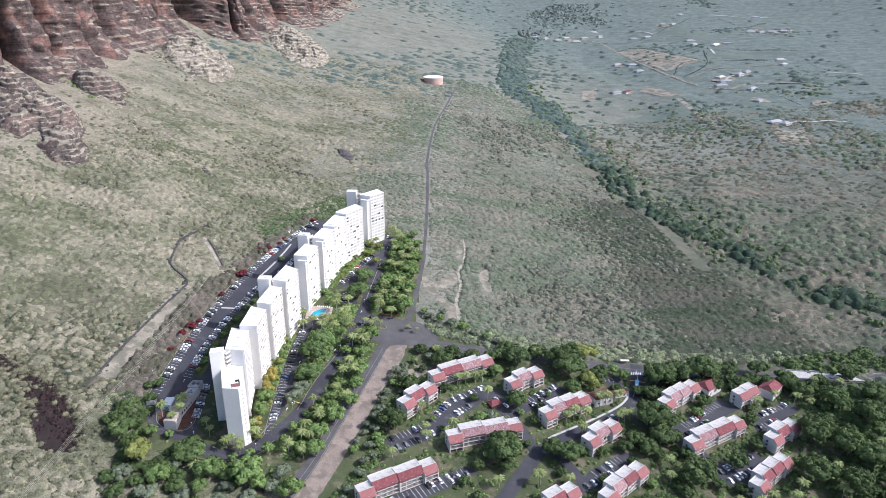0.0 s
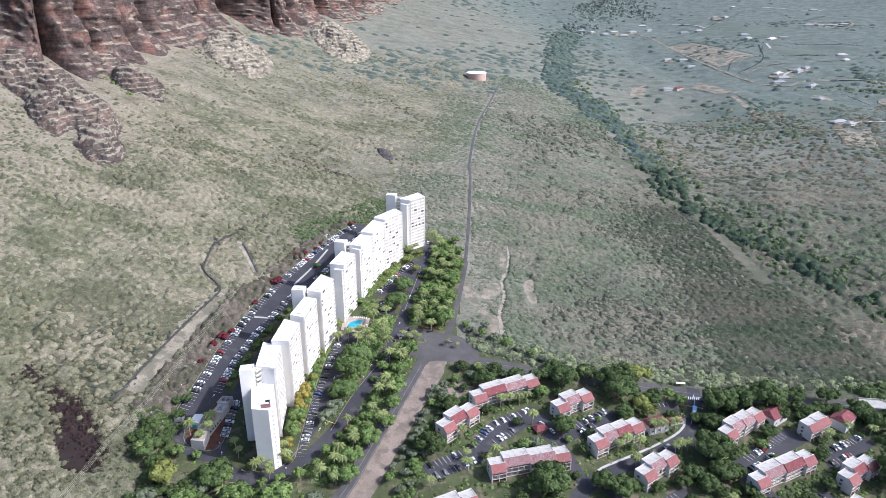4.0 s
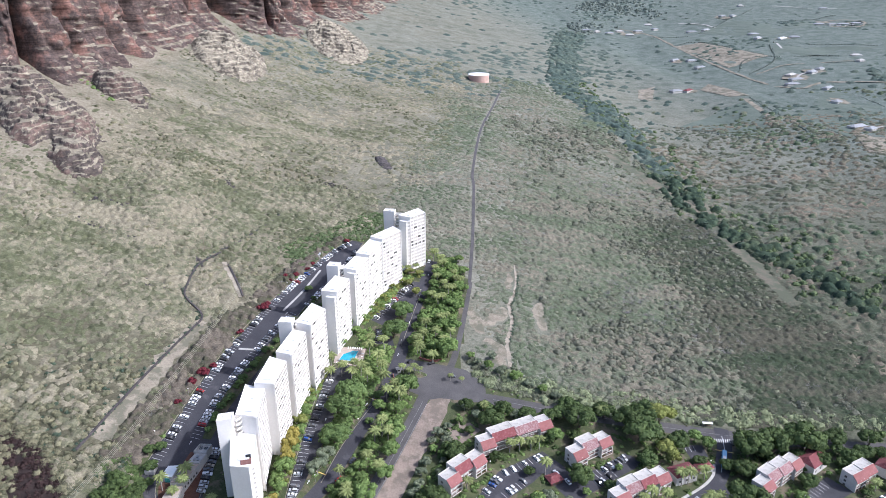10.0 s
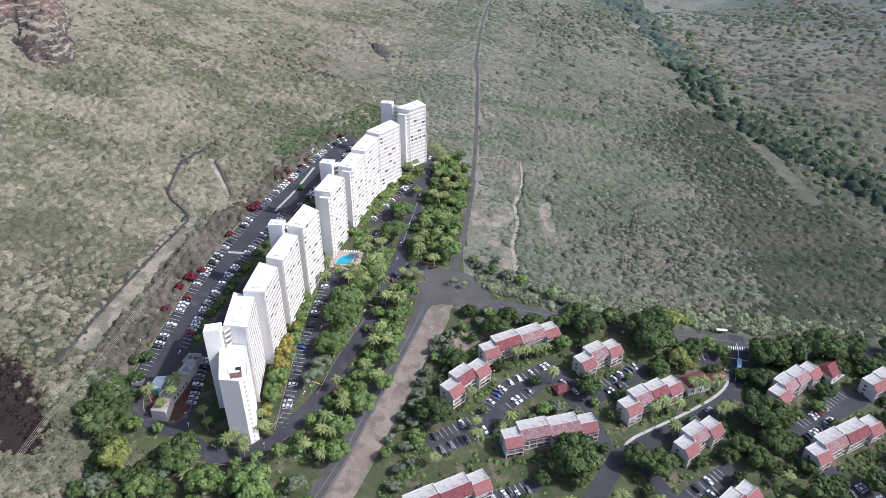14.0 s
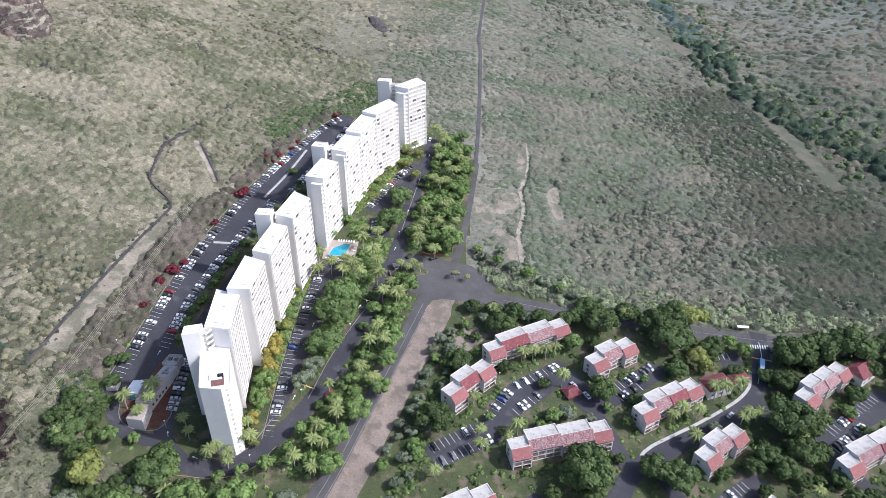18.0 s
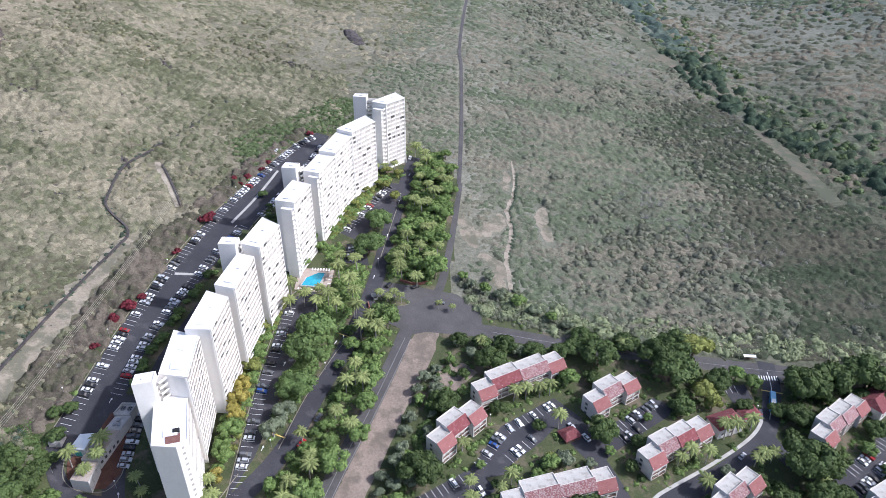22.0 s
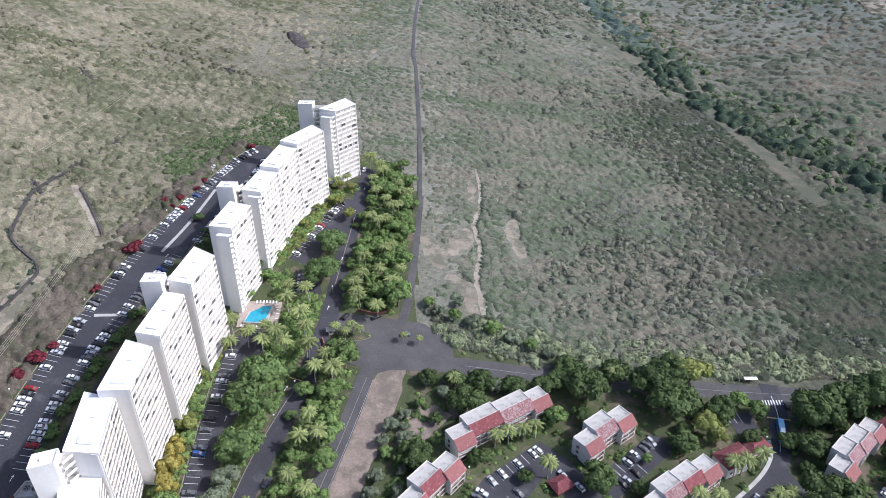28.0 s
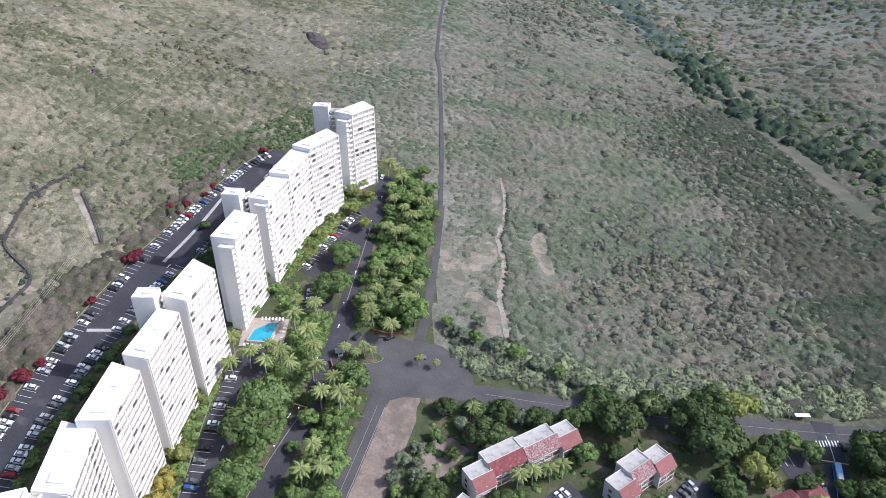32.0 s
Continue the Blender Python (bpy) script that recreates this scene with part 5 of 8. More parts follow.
def tree_kind(name, leaf_mat, variants, lobes, n, leaf, flat, stem, label, category, group, bark="bark"):
    """Prototypes of one kind, each a crown of one metre radius on a stem; they are placed by plant()."""
    made = []
    for k in range(variants):
        v, f = crown(hash_of(name) + k, lobes, n, leaf, flat)
        v[:, 2] += stem
        me = quick_mesh("crown", v, f, M[leaf_mat])
        tr = branches(hash_of(name) + 50 + k, stem + flat * 0.3, 0.45, 0.055).mesh("trunk", M[bark], smooth=True)
        made.append((name, me, tr, label, category, group))
    return made


def hash_of(name):
    return sum(ord(ch) * (i + 3) for i, ch in enumerate(name)) % 9973


first = {}


def plant(kind, x, y, size, r, tall=1.0):
    """One tree of a kind at a plan point, with a crown of that radius."""
    k = int(r.integers(0, len(kind)))
    name, me, tr, label, category, group = kind[k]
    s = size * r.uniform(0.92, 1.08)
    m = pose(x, y, gz(x, y) + LIFT, 0, 0, r.uniform(0, 360)) @ Matrix.Diagonal((s, s * r.uniform(0.88, 1.12), s * tall * r.uniform(0.9, 1.12), 1))
    key = (name, k)
    if key not in first:
        ob = tagged(new(name), label, category, group)
        part("trunk", tr, ob, "rough brown trunk with spreading limbs")
        part("crown", me, ob)
        first[key] = ob
        ob.matrix_basis = m
        return ob
    ob = first[key]
    was = ob.scale.copy()
    ob.scale = (1, 1, 1)
    c = copy_thing(ob, m)
    ob.scale = was
    return c


LIFT = 0.0
DEEP = tree_kind("shade_tree", "leaf_deep", 3, 26, 2000, 0.062, 0.62, 0.42, "broad shade tree with a dense dark green crown", "tree", "shade trees")
DOME = tree_kind("rain_tree", "leaf_dome", 3, 28, 2200, 0.060, 0.62, 0.40, "broad domed shade tree with a dense mid-green crown", "tree", "shade trees")
GREEN = tree_kind("leafy_tree", "leaf_green", 3, 13, 1050, 0.084, 0.75, 0.55, "round leafy tree with a bright green crown", "tree", "garden trees")
LIME = tree_kind("light_green_tree", "leaf_lime", 2, 11, 1000, 0.085, 0.75, 0.5, "garden tree with a yellow-green crown", "tree", "garden trees")
GOLD = tree_kind("golden_tree", "leaf_gold", 2, 11, 1000, 0.085, 0.8, 0.45, "garden tree with golden yellow foliage", "tree", "garden trees")
GREY = tree_kind("thorn_tree", "leaf_grey", 3, 12, 900, 0.078, 0.7, 0.5, "open-crowned grey-green thorn tree on dry ground", "tree", "thorn trees", "pale_bark")
ROUND = tree_kind("clipped_tree", "leaf_green", 1, 9, 700, 0.11, 0.9, 0.7, "small clipped round street tree on a short trunk", "tree", "clipped trees")
RED = tree_kind("flowering_bush", "leaf_red", 2, 8, 420, 0.14, 0.7, 0.12, "bougainvillea bush with crimson flowers beside the car park", "bush", "flowering bushes")

# coconut palms: a leaning ringed trunk and drooping fronds
def palm_meshes(seed):
    r = np.random.default_rng(seed)
    lean = r.uniform(-0.7, 0.7, 2)
    top = Vector((lean[0], lean[1], 6.6))
    g = Geo()
    g.tube([(0, 0, -0.6), (lean[0] * 0.15, lean[1] * 0.15, 2.5), (lean[0] * 0.5, lean[1] * 0.5, 4.6), tuple(top)], [0.24, 0.19, 0.16, 0.13], 6)
    trunk = g.mesh("trunk", M["pale_bark"], smooth=True)
    g = Geo()
    for k in range(30):
        a = k * 2.399 + r.uniform(-0.2, 0.2)
        up = r.uniform(-0.3, 1.15)
        reach = r.uniform(2.5, 3.5)
        pts = []
        for j in range(6):
            t = j / 5
            pts.append(top + Vector((math.cos(a) * reach * t, math.sin(a) * reach * t, 0.15 + up * 1.9 * t - (1.25 + 0.8 * up) * t * t)))
        side = Vector((-math.sin(a), math.cos(a), 0))
        for j in range(5):
            w0, w1 = (0.16, 0.44, 0.56, 0.50, 0.32)[j], (0.44, 0.56, 0.50, 0.32, 0.05)[j]
            for sgn in (1, -1):
                d0, d1 = side * sgn * w0 - Vector((0, 0, w0 * 0.55)), side * sgn * w1 - Vector((0, 0, w1 * 0.55))
                m = (pts[j] + pts[j + 1]) / 2
                ring = [pts[j], m, m + (d0 + d1) / 2 * 0.55, pts[j] + d0]
                g.face(ring if sgn > 0 else ring[::-1])
                ring = [m, pts[j + 1], pts[j + 1] + d1, m + (d0 + d1) / 2]
                g.face(ring if sgn > 0 else ring[::-1])
    return trunk, g.mesh("fronds", M["leaf_palm"])


PALM = [("coconut_palm", fr, tr, "coconut palm with drooping yellow-green fronds", "palm tree", "palms") for tr, fr in (palm_meshes(s) for s in (11, 12, 13))]

# where they stand: x, y, radius of the crown
DEEP_SPOTS_1 = [
    (-55.4, 362.1, 12), (-58.7, 347.6, 11.7), (-60.3, 328.5, 11.3), (-33.5, 426.5, 11.5), (-29.8, 449.9, 10.6), (-38.8, 366, 4.8), (-42.8, 345.1, 3.4), (-43.2, 320, 3.8),
    (-49.8, 308.2, 3.7), (-58.2, 295.5, 3.4), (-7.9, 486.2, 3.4), (-9.2, 442.8, 3.1), (-11.2, 462.7, 2.9), (-15.1, 449.4, 2.8), (-16.7, 470.7, 2.9), (-12, 412.8, 3.9),
    (-26.5, 382.6, 4.3), (-107.6, 407.5, 4.6), (-113.3, 397.7, 3.9), (-117, 383.6, 3.8), (-120.3, 370.4, 3.7), (-124, 353.8, 3.6), (-126.5, 345.8, 3.6), (-104.4, 422.8, 3.7),
    (-97.7, 469.7, 3.7), (-92.7, 459.8, 2.9), (-84.8, 452.8, 2.8), (-128.6, 338.5, 2.9), (-119.2, 377.6, 2.8), (-122.7, 362.6, 2.7),
]
DEEP_SPOTS_2 = [
    (-117.9, 255, 12.3), (-156.1, 266.7, 8.7), (-152.2, 275.9, 7.6), (-159.3, 283.5, 7.2), (-161.9, 278.3, 5.9), (-149.4, 282.9, 5.3), (-118, 267.4, 5.1), (-147, 287.4, 4.1),
    (-6.6, 287.4, 10.3), (4.4, 323.9, 7.8), (28.7, 323.4, 5), (27.4, 348.4, 9.4), (73.1, 311.1, 8.4), (46.2, 314.8, 3.9), (58.5, 265.1, 14.2), (75.6, 275.9, 3.2),
    (24.2, 286.1, 2.6), (80.5, 353.9, 11.7), (97.1, 365.6, 7.6), (114.2, 346.5, 14.1), (113.8, 327.8, 7.2), (175, 337.9, 14.5), (166.7, 323.3, 8.8), (158.1, 296.4, 15.2),
    (191.3, 342, 13.5), (210, 345.9, 13.9), (89.7, 269, 9.3), (167.4, 281.4, 6.5), (142.1, 278.5, 7.4), (147.7, 271.9, 7.4),
]
DEEP_SPOTS_3 = [
    (133.7, 273, 6.2), (14.6, 342.6, 4), (79.5, 367.4, 6.2), (76.2, 368.5, 8.3), (108.7, 355.3, 10.8), (121.1, 364, 10.2), (135.5, 342.8, 7.4), (175.3, 342.7, 8.5),
    (194.5, 345.5, 7.7), (212.2, 349.1, 7.9), (232, 352.5, 8), (251.8, 350.6, 8.2), (265.6, 337.5, 9.9), (158.8, 327.3, 5.7), (167.4, 296.5, 8.6), (169.9, 247.9, 14.8),
    (157.9, 279.6, 9.9), (199.3, 260, 8.4), (255.6, 282.1, 12.6), (240.7, 248.4, 13.5), (270.9, 271.2, 12.6), (258.6, 238.9, 13.6), (287.8, 313.4, 12.6), (299.7, 295.2, 12.4),
    (60.8, 340, 4.7), (98.5, 264.2, 9.3), (55.1, 264, 10.5), (120.1, 282, 5.9), (224.8, 299.9, 5.8), (271, 324.4, 8.9),
]
DEEP_SPOTS_4 = [
    (24, 361.5, 6.4), (36, 359.5, 7.2), (49, 357, 7.4), (62, 357.5, 6.6), (70, 361, 7.2), (13, 363, 5.2),
    (280.5, 260.8, 12.5), (311.8, 340.4, 8.5), (318.2, 318.6, 10.2), (-148.5, 309.8, 4.5), (-148.8, 297.1, 5), (-153.8, 307.6, 4),
]
GREY_SPOTS_1 = [
    (-62.8, 315.4, 7.1), (-66.5, 305.9, 6.4), (-66.4, 246.4, 6.4), (-69.5, 235.5, 6.3), (-92.9, 234.5, 5.3), (-123.2, 247.3, 6), (-146.7, 238.4, 6.6), (-131.6, 227.1, 7.5),
    (-113.9, 227.1, 6.4), (-95.5, 226.1, 6.3), (-80, 228.7, 5.7), (-7.3, 332.0, 4.0), (-9.9, 316.0, 4.0), (-12.8, 300.4, 4.0), (-16.3, 283.4, 4.0), (-19.1, 269.9, 4.0),
    (-21.5, 258.3, 4.0), (-23.5, 249.0, 4.0), (-29.5, 237.8, 4.0), (-31.7, 229.9, 4.0), (1.1, 332.8, 4.0), (-3.5, 339.0, 4.0), (-3.1, 309.5, 4.0), (-15.4, 294.3, 4.0),
    (-9.6, 285.0, 3.4), (-16.7, 262.5, 3.2), (55, 298.1, 4.6), (65.7, 297.1, 3.5), (165.7, 296, 4.2), (123.1, 294.4, 4),
]
GREY_SPOTS_2 = [
    (22, 405, 4.0), (38, 398, 4.4), (54, 388, 4.2), (70, 378, 4.2), (33, 412, 3.6), (46, 403, 3.4),
    (12.3, 361.7, 4.2), (19.4, 356.5, 4.1), (33, 363.9, 4.2), (42.9, 358.8, 4.2),
]
GREEN_SPOTS_1 = [
    (29, 401, 4.4), (46, 393, 4.6), (62, 383, 4.0), (18, 411, 3.6),
    (-21.5, 371.5, 7.9), (-27.9, 354.2, 5.8), (-28.2, 335.4, 7.3), (-28.8, 322.3, 6), (-31, 305.3, 6.9), (-44.8, 310.1, 3.8), (-40.7, 291, 7.8), (-47.9, 277.1, 8.1),
    (-48.9, 262.8, 7.4), (3.2, 500.5, 5.4), (10.6, 492.1, 5.3), (10, 463.7, 5.4), (7.8, 440.3, 5.5), (2.5, 410.3, 8.5), (12.2, 531.5, 4.9), (15.7, 514.3, 4.7),
    (7.4, 476.1, 4.8), (16.2, 491.8, 3.8), (-41.6, 330.5, 2.8), (-38.1, 356.1, 4.7), (-83, 303.9, 5.9), (-85.9, 299.2, 4.8), (-81, 350, 4.1), (-53.8, 468.5, 4.3),
    (-58.8, 455.5, 4.6), (-49.2, 477.2, 4.4), (-61, 444, 4.5), (-63.8, 433.1, 4.1), (-59.1, 426.1, 4), (-66.3, 425.7, 3.3),
]
GREEN_SPOTS_2 = [
    (-86, 296, 4.2), (-85.5, 287, 3.8), (-87.5, 312, 2.8), (-100, 425, 2.8), (-104.5, 415, 2.6), (-110.5, 399, 2.6), (-115.5, 388, 2.8), (-121.5, 366, 2.6), (-125, 351, 2.6), (-127.5, 335, 2.6), (-129, 327, 2.4),
    (-66.3, 412.5, 3.9), (-83.5, 292.9, 4.2), (-76.8, 397.5, 3.2), (-80.2, 334.1, 3.4), (-79.5, 357.7, 3), (-52.5, 454.1, 3.2), (-48.1, 463, 3.2), (-56.5, 442.3, 3.1),
    (-132, 270.5, 3.4), (-141.1, 270.1, 4.3), (-127.9, 236.9, 8.2), (-103.2, 242.1, 9.2), (-83.4, 242.8, 10.7), (-59, 232.7, 7.8), (-113.5, 256.2, 7.2), (-76.9, 237.4, 6.8),
    (-106.5, 233.1, 5.8), (63.8, 341.2, 5), (75.2, 303.5, 2.8), (153.6, 343.1, 4.8), (147.5, 349.4, 5.1), (48.4, 296, 4.3), (191.7, 307, 4.4), (1.6, 304.5, 3.2),
    (19.1, 293.9, 2.6), (96.7, 322, 2.6),
]
ROUND_SPOTS_1 = [
    (-64.4, 280.1, 4.3), (-67.9, 270.3, 3.8), (-75.3, 263, 4), (-84.5, 258.9, 4), (-92.8, 255, 3.8), (-75.5, 262, 4.1), (-68.5, 270.8, 3.6),
]
PALM_SPOTS_1 = [
    (-37.1, 375.9, 3.7), (-30.4, 372.5, 3.6), (-34.2, 363.8, 3.6), (-26.8, 360.5, 3.6), (-35.4, 340.4, 3.1), (-38.6, 330.4, 3.1), (-42, 314.6, 3), (-35.5, 308.6, 3),
    (-49.7, 292.3, 3.1), (-54.4, 302.8, 2.7), (-55.8, 279.9, 3.1), (-58.4, 273.8, 3), (-56, 261.5, 3), (-8.4, 530.1, 3.3), (-0.5, 518.7, 3.2), (-0.6, 470.9, 3.3),
    (-2.4, 446, 3.1), (-13.8, 423.7, 3.4), (-0.7, 420.5, 3.3), (-15.1, 408.4, 3.3), (-7.1, 402.2, 3.2), (-5.7, 430.1, 3.1), (-16.9, 415.6, 3.3), (-5.1, 499, 3.1),
    (-0.6, 489.9, 3), (-47.9, 403.9, 3.6), (-42.4, 394.4, 3.5), (-51.5, 384.2, 3.4), (-56.9, 379.2, 3.4), (-63.3, 382.7, 3.4),
]
PALM_SPOTS_2 = [
    (-39.8, 388.8, 3.4), (-70.9, 390.6, 3.5), (-38.1, 377.1, 3.4), (-69.1, 377.7, 3.4), (-47.1, 379.1, 3.4), (-47.4, 416.2, 3.3), (-39.1, 412.4, 3.3), (-56.6, 390.2, 2.9),
    (-83.9, 273.8, 2.8), (-87, 272.2, 2.6), (-86.4, 280.4, 2.6), (-96.1, 267.6, 2.8), (-91.9, 266.1, 2.3), (-38.1, 503.7, 2.3), (-32.6, 506.2, 2.3), (-27.1, 508.8, 2.3),
    (-21.5, 511.3, 2.4), (-111.5, 244.7, 3), (-139.9, 286, 3.3), (-130.6, 287.6, 3.2), (-129.9, 294.5, 3.3), (-99.7, 266, 3.1), (-91.4, 262.3, 2.5), (-158.6, 266.7, 2.9),
    (-132.9, 282.3, 2.9), (-113.2, 280.2, 2.3), (-110.5, 274.2, 2.3), (54.8, 315.6, 3.1), (31.2, 287, 2.6), (36.7, 329.9, 2.8),
]
PALM_SPOTS_3 = [
    (-25.5, 391, 2.2), (-22, 389.6, 2.0), (-18.5, 391.4, 2.2), (-15, 390, 2.0), (4, 387, 1.8), (11, 386, 1.8),
    (42.3, 331.1, 2.8), (49, 332.8, 2.9), (53.9, 334.3, 2.9), (15.2, 276.4, 2.8), (143.1, 318.5, 3.7), (132.9, 314.8, 3.3), (128.9, 313.1, 3.3), (108.6, 300.8, 3.1),
    (116.2, 300, 2.9), (111.1, 287.1, 3.1), (137.5, 299.2, 2.9), (141.7, 300.1, 3), (145.5, 301.2, 3), (155.6, 297.4, 3.3), (161.3, 287.5, 3.3), (13.6, 284.4, 2.6),
    (11.8, 302.1, 2.4), (95.5, 365.1, 3.1), (93.6, 335.7, 2.4), (103.6, 298.6, 2.5), (26.9, 282.4, 2.1), (22.9, 359.7, 2.7),
]
LIME_SPOTS_1 = [
    (-80.5, 380, 3.4), (-80, 368.5, 3.2), (-83.5, 341, 3.6), (-83.2, 334, 3.4), (-84, 324, 3.6), (-82.6, 354, 2.8), (-57, 448, 3.2), (-50.5, 461, 3.0), (-44, 470, 3.0), (-38, 484, 3.2), (-31, 493, 3.0),
    (-20.5, 477.9, 5.2), (-26.4, 489.9, 3.8), (-80.5, 339.7, 4.6), (-80.7, 374.6, 4.9), (-78.6, 384, 4.4), (-80.4, 365.2, 3.9), (-41.2, 492.2, 3.8), (-34.3, 500.2, 3.8),
    (-26.3, 505.5, 4.6), (-18.8, 506, 3.9), (-46.3, 486.1, 3.7), (-83.2, 273.8, 3.6), (-142.4, 250.6, 9.3), (130.3, 362.2, 9.7), (127.3, 334.1, 8), (129.1, 329.9, 4.9),
    (49.4, 298.3, 3.7),
]
GOLD_SPOTS_1 = [
    (-85.4, 318, 3.8), (-85, 306, 3.6), (-84.5, 346, 2.6),
    (-83.1, 318.4, 6.6), (-83.4, 329, 5.1), (-83.3, 311.8, 4.9), (-85.2, 284, 4.4),
]
RED_SPOTS_1 = [
    (-124.5, 441.8, 4.6), (-122.2, 446.5, 3.2), (-117.4, 484.1, 2.6), (-100.4, 505.1, 2.6), (-78.9, 543.8, 3.0), (-144.2, 370.4, 4.2), (-146.8, 362, 3.6),
    (-140.4, 378, 2.8), (-133.4, 413.1, 2.8), (-109.5, 486.6, 3.2), (-103.2, 496.5, 2.4), (-150.3, 343.8, 2.8), (-112.8, 478, 2.6),
]


seeded = np.random.default_rng(21)
for kind, lists, tall in ((DOME, (DEEP_SPOTS_1, ), 0.95), (DEEP, (DEEP_SPOTS_2, DEEP_SPOTS_3, DEEP_SPOTS_4, ), 1.0), (GREEN, (GREEN_SPOTS_1, GREEN_SPOTS_2, ), 1.05), (LIME, (LIME_SPOTS_1, ), 1.0), (GOLD, (GOLD_SPOTS_1, ), 1.1), (GREY, (GREY_SPOTS_1, GREY_SPOTS_2, ), 0.95), (ROUND, (ROUND_SPOTS_1, ), 1.1), (RED, (RED_SPOTS_1, ), 1.0)):
    for spots in lists:
        for x, y, size in spots:
            plant(kind, x, y, size, seeded, tall)
for spots in (PALM_SPOTS_1, PALM_SPOTS_2, PALM_SPOTS_3, ):
    for x, y, size in spots:
        plant(PALM, x, y, size / 2.4, seeded)

# ---- scrub, woods ----

def lanes(x, y):
    """Bare strips: the service road, the ditch, the gully and the track on the slope."""
    hit = np.zeros(x.shape, bool)
    for pts, w in ((SERVICE, 3.4), (DITCH, 2.6), (GULLY, 1.8), (TRACK, 3.4), (BERM, 5.6)) + tuple((q, max(e) * 0.6) for q, e in SOILS):
        line = curve_through(pts, 6.0)
        for a, b in zip(line, line[1:]):
            d = b - a
            t = np.clip(((x - a[0]) * d[0] + (y - a[1]) * d[1]) / (d @ d), 0, 1)
            hit |= (x - a[0] - t * d[0]) ** 2 + (y - a[1] - t * d[1]) ** 2 < w * w
    return hit


def built_on(x, y):
    """Where the towers, townhouses, pool and dirt strip stand."""
    hit = np.zeros(x.shape, bool)
    for ob in list(scene.objects):
        if ob.name.startswith(("apartment_tower", "townhouse", "lift_shaft")) and ob.parent is None:
            c = ob.matrix_world.translation
            if ob.name.startswith("townhouse"):
                a = ob.matrix_world.to_euler().z
                u, w = (x - c.x) * math.cos(a) + (y - c.y) * math.sin(a), -(x - c.x) * math.sin(a) + (y - c.y) * math.cos(a)
                hit |= (np.abs(u) < 4.7 * UNITS[ob.name] + 1) & (np.abs(w) < 8)
            else:
                hit |= np.hypot(x - c.x, y - c.y) < 13
    hit |= inside([(-72, 391), (-72, 414), (-50, 413), (-50, 391)], x, y)
    return hit | (np.abs((x + 20.5) - (y - 314) * 0.36) < 7.5) & (y < 372) & (x < 10)


def noise2(x, y, s, k):
    """Smooth patches between 0 and 1."""
    return 0.5 + 0.25 * (np.sin(x / s + 2.1 * np.sin(y / (1.7 * s) + k)) + np.sin(y / (1.3 * s) + 1.7 * np.sin(x / (2.1 * s) - k)))


def scatter(n, box, seed, keep):
    r = np.random.default_rng(seed)
    x, y = r.uniform(box[0], box[1], n), r.uniform(box[2], box[3], n)
    ok = keep(x, y, r.uniform(0, 1, n))
    return x[ok], y[ok], r


def bush_shape(seed, n, leaf, high, rings=3, sides=7):
    """A low lumpy mass of foliage, with leaf clumps standing out of it."""
    r = np.random.default_rng(seed)
    d = r.normal(0, 1, (n, 3))
    d[:, 2] = np.abs(d[:, 2])
    d /= np.linalg.norm(d, axis=1)[:, None]
    ph = r.uniform(0, 6.28, 3)

    def lump(u):
        a = np.arctan2(u[:, 1], u[:, 0])
        return 1 + 0.20 * np.sin(3 * a + ph[0]) + 0.13 * np.sin(5 * a + ph[1] + 4 * u[:, 2]) + 0.10 * np.sin(7 * u[:, 2] + 2 * a + ph[2])

    v, f = cards(d * (lump(d) * r.uniform(0.70, 1.0, n))[:, None] * [1, 1, high], d, leaf, r)
    e = np.array([(math.cos(t) * math.cos(b), math.sin(t) * math.cos(b), math.sin(b)) for b in np.linspace(-0.1, 1.5, rings + 1) for t in np.arange(sides) * 2 * math.pi / sides])
    m = e * (lump(e) * r.uniform(0.62, 0.80, len(e)))[:, None] * [1, 1, high]
    q = [(len(v) + b * sides + a, len(v) + b * sides + (a + 1) % sides, len(v) + (b + 1) * sides + (a + 1) % sides, len(v) + (b + 1) * sides + a) for b in range(rings) for a in range(sides)]
    return np.concatenate([v, m]), np.concatenate([f, np.array(q)])


def thicket(name, x, y, sizes, shapes, material, seed, label, category):
    """Many plants, one mesh."""
    r = np.random.default_rng(seed)
    vs, fs, base = [], [], 0
    pick = r.integers(0, len(shapes), len(x))
    for k, (v, f) in enumerate(shapes):
        i = np.where(pick == k)[0]
        if not len(i):
            continue
        a, s = r.uniform(0, 2 * math.pi, len(i)), sizes[i]
        c, sn = np.cos(a)[:, None], np.sin(a)[:, None]
        px = (v[None, :, 0] * c - v[None, :, 1] * sn) * s[:, None] + x[i][:, None]
        py = (v[None, :, 0] * sn + v[None, :, 1] * c) * s[:, None] + y[i][:, None]
        pz = v[None, :, 2] * s[:, None] * r.uniform(0.8, 1.2, (len(i), 1)) + (land(x[i], y[i]) - 0.15)[:, None]
        vs.append(np.stack([px, py, pz], -1).reshape(-1, 3))
        fs.append((f[None] + (np.arange(len(i)) * len(v))[:, None, None] + base).reshape(-1, 4))
        base += len(i) * len(v)
    return tagged(new(name, quick_mesh(name, np.concatenate(vs), np.concatenate(fs), material, smooth=True)), label, category, "", "stuff")


def wild(x, y):
    return ~inside(GROUNDS, x, y) & ~lanes(x, y)


